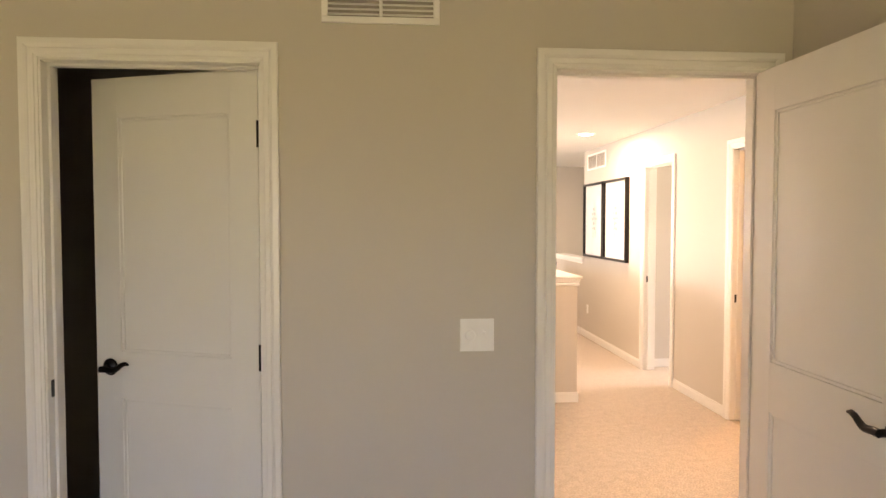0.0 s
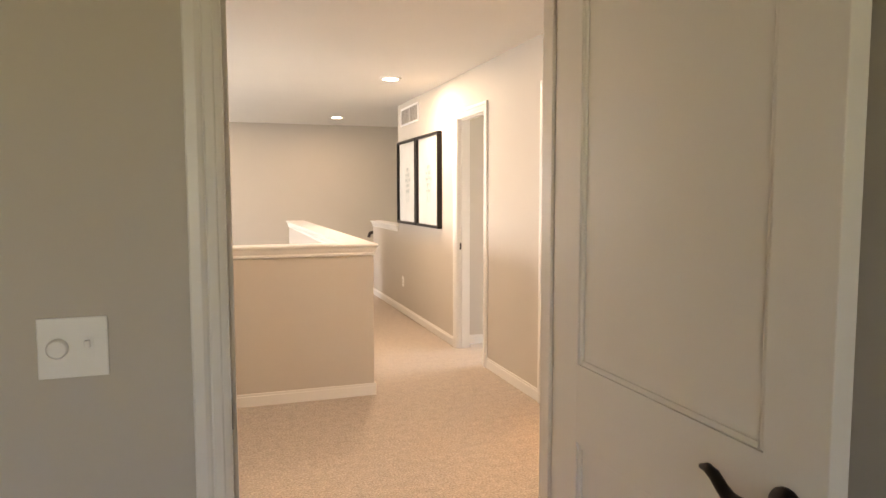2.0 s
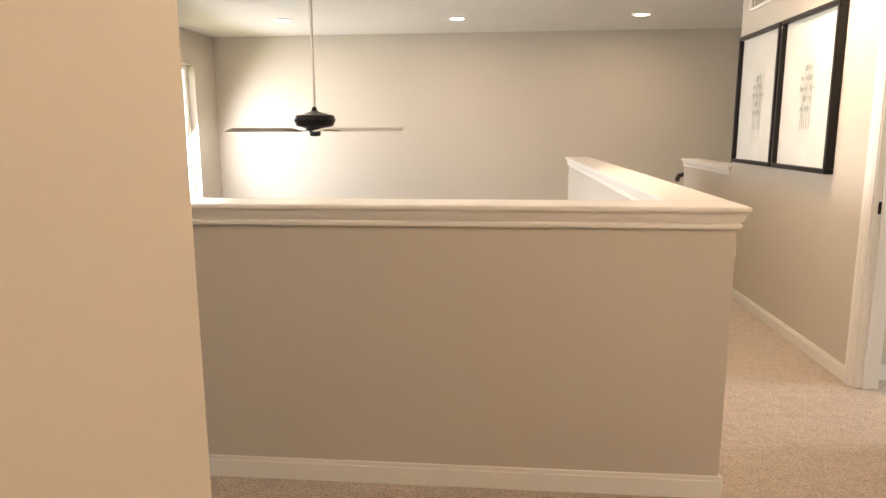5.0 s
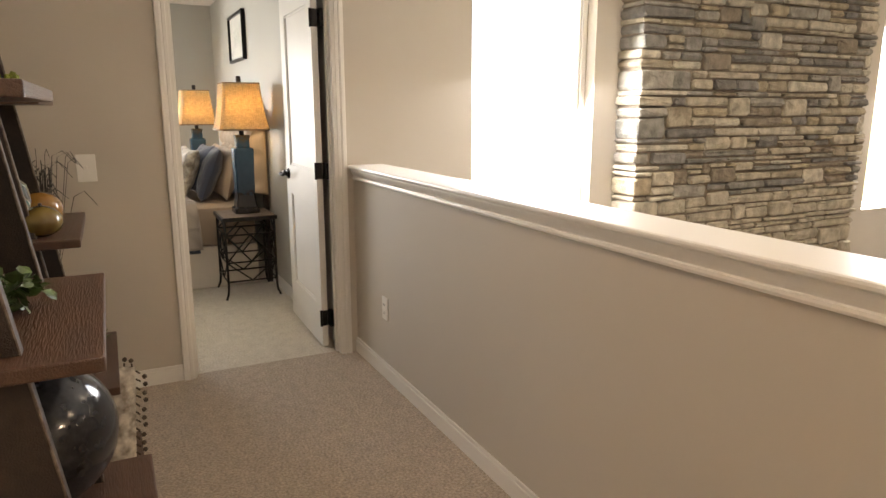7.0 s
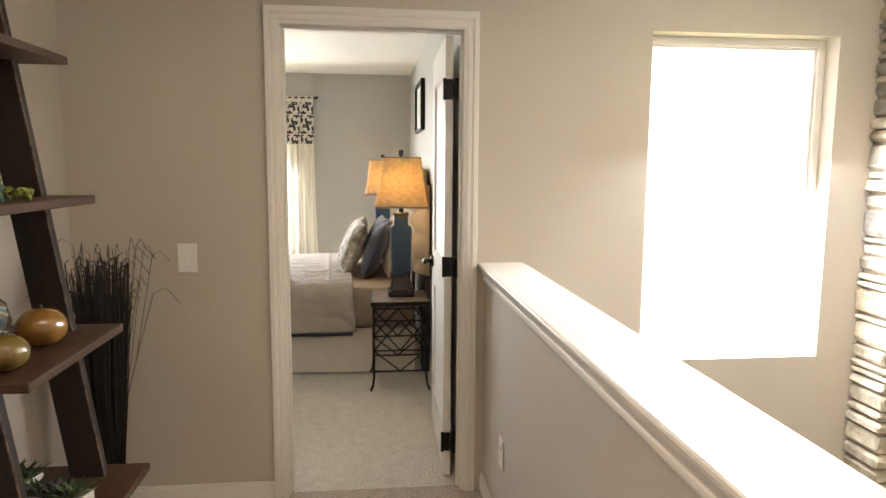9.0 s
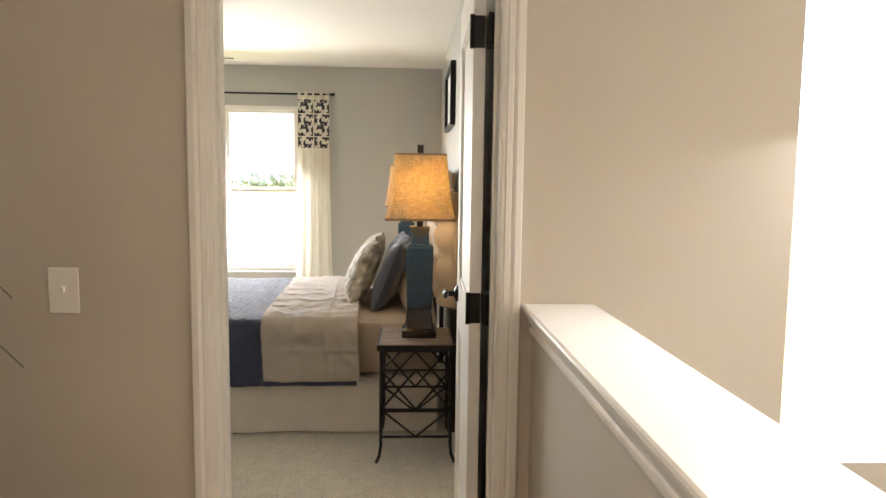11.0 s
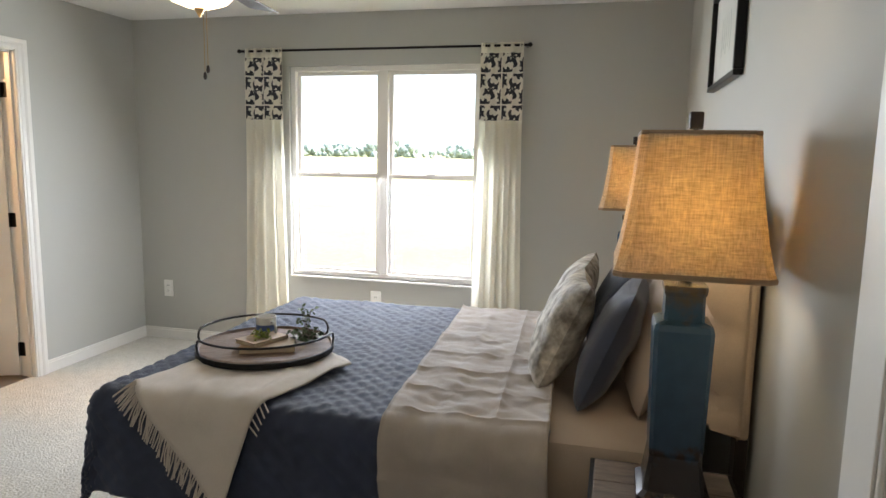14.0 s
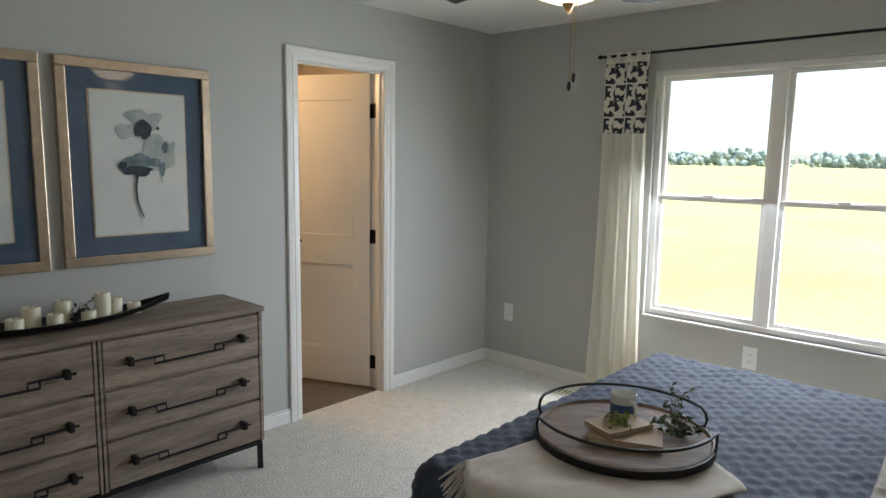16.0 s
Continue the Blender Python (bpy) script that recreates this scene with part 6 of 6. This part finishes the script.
gourd(-1.77, 4.68, 0.99, 0.062, AMBER, "glossy amber ribbed gourd on walnut shelf")
gourd(-1.545, 4.70, 0.99, 0.052, OLIVE, "smaller olive ribbed gourd on walnut shelf")


def planter(x, y, z, turn, w):
    d = thing("succulent_planter", "white rectangular pot of dark and green succulents", "planter", (x, y, z), turn, group="succulent planters")
    h = 0.085
    bm = boxes((-w, w, -0.045, -0.038, 0, h), (-w, w, 0.038, 0.045, 0, h), (-w, -w + 0.007, -0.038, 0.038, 0, h), (w - 0.007, w, -0.038, 0.038, 0, h), (-w + 0.007, w - 0.007, -0.038, 0.038, 0, 0.07), bevel=0.002)
    part("pot", bm, CERAMIC, d)
    rr = random.Random(int(x * -100))
    for k in range(4):
        bm = bmesh.new()
        cx = -w + 0.03 + (2 * w - 0.06) * k / 3
        for j in range(26):
            a = j * 2.4
            l = 0.012 + 0.0016 * j
            e = radians(72 - 2.2 * j)
            c = Vector((cx, rr.uniform(-0.004, 0.004), h - 0.005))
            tip = c + Vector((math.cos(a) * math.cos(e), math.sin(a) * math.cos(e), math.sin(e))) * (l * 1.7)
            mid = c.lerp(tip, 0.55)
            sd = Vector((-math.sin(a), math.cos(a), 0)) * 0.008
            v = [bm.verts.new(p) for p in (c, mid + sd, tip, mid - sd, mid + Vector((0, 0, -0.005)))]
            for f in ((0, 1, 2), (0, 2, 3), (0, 4, 1), (1, 4, 2), (2, 4, 3), (3, 4, 0)):
                bm.faces.new([v[i] for i in f])
        tagged(part("succulent", bm, SUCC_GREEN if k in (0, 3) else SUCC_DARK, d), kind="stuff")
    return d


planter(-1.66, 4.73, 0.535, 80, 0.085)
planter(-1.78, 4.55, 0.535, 75, 0.085)


def cushion(at, w, h, t, lean, turn):
    """A soft square cushion with a tasselled edge."""
    d = thing("floor_cushion", "cream toile cushion with brown tassel fringe", "cushion", (0, 0, 0))
    d.matrix_basis = pose(*at, 0, 0, turn)
    bm = bmesh.new()
    n = 24
    lm = Matrix.Rotation(radians(-lean), 4, "X")
    for s in (1, -1):
        g = []
        for j in range(n + 1):
            row = []
            for i in range(n + 1):
                u, v = 2 * i / n - 1, 2 * j / n - 1
                e = max(0.0, (1 - abs(u) ** 2.6) * (1 - abs(v) ** 2.6))
                dd = t / 2 * e ** 0.5 + 0.012 * noise.noise(Vector((u * 3, v * 3, s * 2))) * e ** 0.3
                row.append(bm.verts.new(lm @ Vector((u * w / 2, s * dd, v * h / 2 + h / 2))))
            g.append(row)
        for a, b in zip(g, g[1:]):
            for i in range(n):
                bm.faces.new((a[i], a[i + 1], b[i + 1], b[i]))
    bmesh.ops.remove_doubles(bm, verts=bm.verts, dist=0.0008)
    part("cover", bm, TOILE, d, smooth=True)
    bm = bmesh.new()
    rr = random.Random(3)
    for side in range(3):
        for k in range(14):
            u = -1 + 2 * (k + 0.5) / 14
            p = {0: Vector((w / 2, 0, (u + 1) * h / 2)), 1: Vector((-w / 2, 0, (u + 1) * h / 2)), 2: Vector((u * w / 2, 0, h))}[side]
            o = {0: Vector((1, 0, -0.4)), 1: Vector((-1, 0, -0.4)), 2: Vector((0, 0, 1))}[side].normalized()
            p = lm @ p
            q_ = p + o * 0.03 + Vector((0, 0.008 * rr.uniform(-1, 1), -0.008))
            tube(bm, [p, p.lerp(q_, 0.5)], 0.003, 5)
            sv = bmesh.ops.create_icosphere(bm, subdivisions=1, radius=0.009)["verts"]
            for v in sv:
                v.co = v.co + q_
    tagged(part("tassels", bm, TASSEL, d, "brown tassel fringe"), kind="stuff")
    return d


cushion((-1.72, 4.71, 0.125), 0.37, 0.385, 0.14, 10, 62)

# bundle of dark reeds in the corner
reeds = thing("reed_bundle", "tall bundle of black twigs standing in the corner", "dried plant", (-2.46, 4.56, 0))
bm = bmesh.new()
rr = random.Random(21)
for i in range(240):
    a = rr.uniform(0, 6.28)
    r0, r1 = 0.045 * rr.random() ** 0.5, 0.11 * rr.random() ** 0.5
    a1 = a + rr.uniform(-0.5, 0.5)
    h = rr.uniform(0.85, 1.13)
    p0 = Vector((r0 * math.cos(a), r0 * math.sin(a), 0.0))
    p1 = Vector((r1 * 0.75 * math.cos(a1), r1 * 0.75 * math.sin(a1), h * 0.62))
    p2 = Vector((r1 * math.cos(a1), r1 * math.sin(a1), h))
    p3 = p2 + Vector((rr.uniform(-0.03, 0.03), rr.uniform(-0.03, 0.03), rr.uniform(-0.01, 0.035)))
    tube(bm, [p0, p1, p2, p3], rr.uniform(0.0016, 0.0034), 4)
tagged(part("twig", bm, REED, reeds), kind="stuff")
bm = bmesh.new()
for i in range(46):
    a = rr.uniform(0, 6.28)
    k = rr.uniform(0.09, 0.19)
    p2 = Vector((k * math.cos(a), k * math.sin(a), rr.uniform(0.98, 1.2)))
    out_ = Vector((math.cos(a + 0.4), math.sin(a + 0.4), 0)) * rr.uniform(0.015, 0.05)
    tube(bm, [(0, 0, 0.3), (p2.x * 0.62, p2.y * 0.62, 0.74), p2, p2 + out_ + Vector((0, 0, 0.02)), p2 + out_ * 2.1 - Vector((0, 0, rr.uniform(0.0, 0.05)))], 0.0013, 4)
part("loose_twig", bm, REED, reeds)
part("tie", lathe(bmesh.new(), [(0.062, 0.30), (0.064, 0.31), (0.062, 0.33), (0.058, 0.33), (0.058, 0.30)], 20, ring=True), TASSEL, reeds)

# near shelf: speckled orb, leafy pot, books, gourd
orb = thing("speckled_orb", "large glossy black speckled orb with metal stem", "ornament", (-0.86, 4.70, 0.535))
part("sphere", lathe(bmesh.new(), [(0.0, 0)] + [(0.155 * math.sin(math.pi * k / 22), 0.155 * (1 - math.cos(math.pi * k / 22))) for k in range(1, 22)] + [(0.0, 0.31)], 40), MARBLE, orb, smooth=True)
part("stem", tube(bmesh.new(), [(0, 0, 0.308), (0.006, 0.004, 0.335), (0.022, 0.012, 0.352)], 0.006, 8), BRASS, orb, smooth=True)
for k, (x, h, w) in enumerate(((-0.87, 0.22, 0.03), (-0.835, 0.25, 0.026), (-0.80, 0.20, 0.034), (-0.76, 0.235, 0.028), (-0.725, 0.215, 0.03))):
    b = thing("book", "grey cloth book standing on the shelf", "book", (x, 4.55, 0.99), group="books on ladder shelf")
    part("cover", boxes((-w / 2, w / 2, -0.075, 0.08, 0, h), bevel=0.002), GREYBOOK, b)
    part("pages", boxes((-w / 2 + 0.003, w / 2 - 0.003, 0.0795, 0.081, 0.004, h - 0.004)), BOOK_PAGES, b)
sprig("leafy_plant", "small leafy green plant on the shelf", (-0.74, 4.70, 0.99), 20, 0.06, 0.06, SUCC_GREEN, 14, 0.02)
gourd(-0.78, 4.64, 1.79, 0.075, AMBER, "glossy amber ribbed gourd on top shelf")
gourd(-0.80, 4.62, 1.385, 0.085, GLASS_ART, "swirled art glass gourd on shelf")

# ---------------------------------------------------------------- hall: framed prints, handrail
for y, seed in ((8.80, 5), (8.01, 9)):
    d, z = framed("framed_art", face_at(EX, y, 1.53, "x", -1), 0.765, 0.93, "large pale botanical print in deep black frame", 0.028, BLACK, ((0.02, 0.02, PAPER, "print"),), "botanical prints in hall", 0.05)
    bm = bmesh.new()
    for k in range(5):
        x0_ = -0.05 + 0.03 * k
        stroke(bm, [(x0_, -0.22), (x0_ + 0.02 * math.sin(k + seed), -0.05), (x0_ + 0.03 * math.cos(k * 2 + seed), 0.12 + 0.02 * k)], 0.004, z + 0.0005)
        for j in range(5):
            blob(bm, x0_ + 0.035 * math.sin(j * 2 + k), -0.1 + 0.06 * j, 0.022, 0.012, z + 0.0006 + 0.0001 * j + 0.0006 * k, seed + j + 7 * k, 12, 0.3, tilt=j + k)
    part("botanical", bm, INK_PALE, d)

rail = thing("handrail", "dark wooden stair handrail on wall brackets", "handrail", (0, 0, 0))
part("rail", tube(bmesh.new(), [(2.60, 10.80, 0.80), (2.62, 10.82, 0.85), (2.70, 10.83, 0.87), (2.84, 10.80, 0.86), (2.86, 10.2, 0.45), (2.86, 9.4, -0.1)], 0.024, 10), WOOD_DARK, rail, smooth=True)
part("bracket", tube(bmesh.new(), [(2.764, 10.5, 0.58), (2.83, 10.5, 0.58), (2.86, 10.5, 0.63)], 0.008, 8), BLACK, rail, smooth=True)
for k in range(12):
    s = structure("stair_step", boxes((EX + 0.115, 4.2, 10.9 - 0.26 * (k + 1), 10.9 - 0.26 * k, LOW + 0.101, -0.18 * (k + 1))), CARPET_HALL, "carpeted stair step going down", "stair step")
structure("floor_landing", boxes((EX, EX + 0.115, 10.73, 12.05, -0.25, 0), (EX + 0.115, 4.2, 10.9, 12.05, -0.25, 0)), CARPET_HALL, "carpeted stair landing", "carpet")

# ---------------------------------------------------------------- bathroom beside the hall
VANITY_WOOD = material("stained_maple", (0.12, 0.052, 0.026), 0.4, dark=(0.07, 0.03, 0.015), scale=5, grain=0.3, grain_scale=30, bump=0.15, bump_scale=40, stretch=(8, 8, 1))
COUNTER = material("cream_counter", (0.66, 0.60, 0.48), 0.2, var=0.05, scale=20)
MIRROR = material("mirror_glass", (0.9, 0.9, 0.88), 0.01, 1.0, var=0.0, scale=1)
BY = 6.2
VF = 5.665
van = thing("vanity_cabinet", "reddish stained wood vanity with drawers and doors", "vanity", (2.766, 0, 0))
part("carcass", boxes((0.0, 1.08, VF + 0.02, BY - 0.002, 0.10, 0.745)), VANITY_WOOD, van)
part("toe_kick", boxes((0.0, 1.08, VF + 0.07, BY - 0.01, 0, 0.0995)), WOOD_DARK, van)


def shaker(x0, x1, z0, z1, name, knob):
    p = part(name, boxes((x0, x1, VF + 0.004, VF + 0.014, z0, z1), (x0, x0 + 0.05, VF - 0.004, VF + 0.0045, z0, z1), (x1 - 0.05, x1, VF - 0.004, VF + 0.0045, z0, z1), (x0 + 0.05, x1 - 0.05, VF - 0.004, VF + 0.0045, z0, z0 + 0.045), (x0 + 0.05, x1 - 0.05, VF - 0.004, VF + 0.0045, z1 - 0.045, z1), bevel=0.002), VANITY_WOOD, van)
    if knob == "bar":
        bm = tube(bmesh.new(), [((x0 + x1) / 2 - 0.045, VF - 0.004, (z0 + z1) / 2), ((x0 + x1) / 2 - 0.03, VF - 0.028, (z0 + z1) / 2), ((x0 + x1) / 2 + 0.03, VF - 0.028, (z0 + z1) / 2), ((x0 + x1) / 2 + 0.045, VF - 0.004, (z0 + z1) / 2)], 0.005, 8)
    else:
        bm = tube(bmesh.new(), [(x0 + 0.03, VF - 0.004, z1 - 0.14), (x0 + 0.03, VF - 0.028, z1 - 0.125), (x0 + 0.03, VF - 0.028, z1 - 0.065), (x0 + 0.03, VF - 0.004, z1 - 0.05)], 0.005, 8)
    part("pull", bm, BLACK, p, "dark metal pull", smooth=True)


part("false_front", boxes((0.01, 1.07, VF + 0.002, VF + 0.018, 0.60, 0.735), bevel=0.002), VANITY_WOOD, van)
shaker(0.02, 0.335, 0.36, 0.585, "drawer", "bar")
shaker(0.02, 0.335, 0.115, 0.345, "drawer", "bar")
shaker(0.35, 0.70, 0.115, 0.585, "cabinet_door", "up")
shaker(0.715, 1.065, 0.115, 0.585, "cabinet_door", "up")
top = thing("countertop", "cream cultured marble vanity top with backsplash", "countertop", (2.772, 0, 0))
part("slab", boxes((-0.005, 1.085, VF - 0.02, BY - 0.001, 0.7455, 0.78), bevel=0.004), COUNTER, top)
part("backsplash", boxes((-0.005, 1.085, BY - 0.02, BY - 0.001, 0.7805, 0.87), bevel=0.003), COUNTER, top)
part("basin_rim", lathe(bmesh.new(), [(0.20, 0.7795), (0.205, 0.784), (0.19, 0.7835), (0.17, 0.781), (0.0, 0.7805)], 32, (0.58, 5.93, 0), squash=0.75), COUNTER, top, smooth=True)
faucet = thing("faucet", "brushed brass widespread faucet on the vanity", "faucet", (3.30, 6.11, 0.7805))
part("spout", tube(bmesh.new(), [(0, 0, 0), (0, 0, 0.11), (0.0, -0.02, 0.125), (0.0, -0.07, 0.12), (0.0, -0.11, 0.10)], 0.012, 10), BRASS, faucet, smooth=True)
for s in (-0.1, 0.1):
    part("tap", tube(bmesh.new(), [(s, 0, 0), (s, 0, 0.05)], 0.014, 10), BRASS, faucet, smooth=True)
    part("tap_lever", tube(bmesh.new(), [(s, 0, 0.055), (s + (0.06 if s > 0 else -0.06), -0.01, 0.06)], 0.007, 8), BRASS, faucet, smooth=True)
mir = thing("wall_mirror", "frameless mirror above the bathroom vanity", "mirror", (0, 0, 0))
part("glass", boxes((2.80, 3.80, BY - 0.006, BY - 0.001, 0.885, 1.93)), MIRROR, mir)
vl = thing("vanity_light", "brass bath light with glowing frosted glass shades", "wall light", (3.33, BY, 2.06))
part("back_bar", boxes((-0.30, 0.30, -0.02, -0.001, 0.05, 0.085), bevel=0.004), BRASS, vl)
OPAL = glowing("lit_opal_glass", (1.0, 0.68, 0.32), OPAL_E)
for s in (-0.22, 0.0, 0.22):
    part("arm", tube(bmesh.new(), [(s, -0.02, 0.068), (s, -0.10, 0.068), (s, -0.11, 0.03)], 0.009, 8), BRASS, vl, smooth=True)
    part("shade", lathe(bmesh.new(), [(0.035, 0.03), (0.055, 0.015), (0.065, -0.03), (0.062, -0.09), (0.058, -0.09), (0.05, 0.0), (0.03, 0.02)], 20, (s, -0.11, 0), ring=True), OPAL, vl, "lit opal glass", smooth=True)
bulb("vanity_bulb", (3.33, BY - 0.30, 1.95), BATH_W, (1.0, 0.52, 0.17), 0.06)
tub = thing("shower_surround", "glossy white moulded tub and shower surround", "shower", (0, 0, 0))
SURROUND = material("white_acrylic", (0.74, 0.70, 0.62), 0.12, var=0.01, scale=6)
part("panel", boxes((4.555, 4.59, 3.21, 6.19, 0.5, 1.93), bevel=0.01), SURROUND, tub)
part("panel", boxes((3.87, 4.55, 3.205, 3.235, 0.5, 1.93), bevel=0.01), SURROUND, tub)
part("ledge", boxes((4.47, 4.554, 3.9, 4.5, 1.18, 1.22), bevel=0.015), SURROUND, tub)
part("bathtub", boxes((3.87, 3.95, 3.24, 6.19, 0, 0.5), (3.955, 4.55, 3.24, 6.19, 0.0, 0.25), bevel=0.01), SURROUND, tub)
box_ = thing("soap_dish", "small dark green dish on the vanity top", "dish", (3.56, 5.95, 0.7805))
part("dish", lathe(bmesh.new(), [(0.0, 0), (0.04, 0), (0.055, 0.02), (0.05, 0.021), (0.035, 0.006), (0.0, 0.005)], 20), LEAFY, box_, smooth=True)
bulb("bathroom_bulb", (-5.3, 1.0, 2.1), BATH2_W, (1.0, 0.60, 0.27), 0.06)
rail2 = thing("wall_shelf", "dark shelf high in the bedroom's bathroom", "shelf", (-5.75, 0.05, 1.95))
part("board", boxes((-0.5, 0.5, -0.049, 0.2, 0, 0.12), bevel=0.004), WOOD_DARK, rail2)
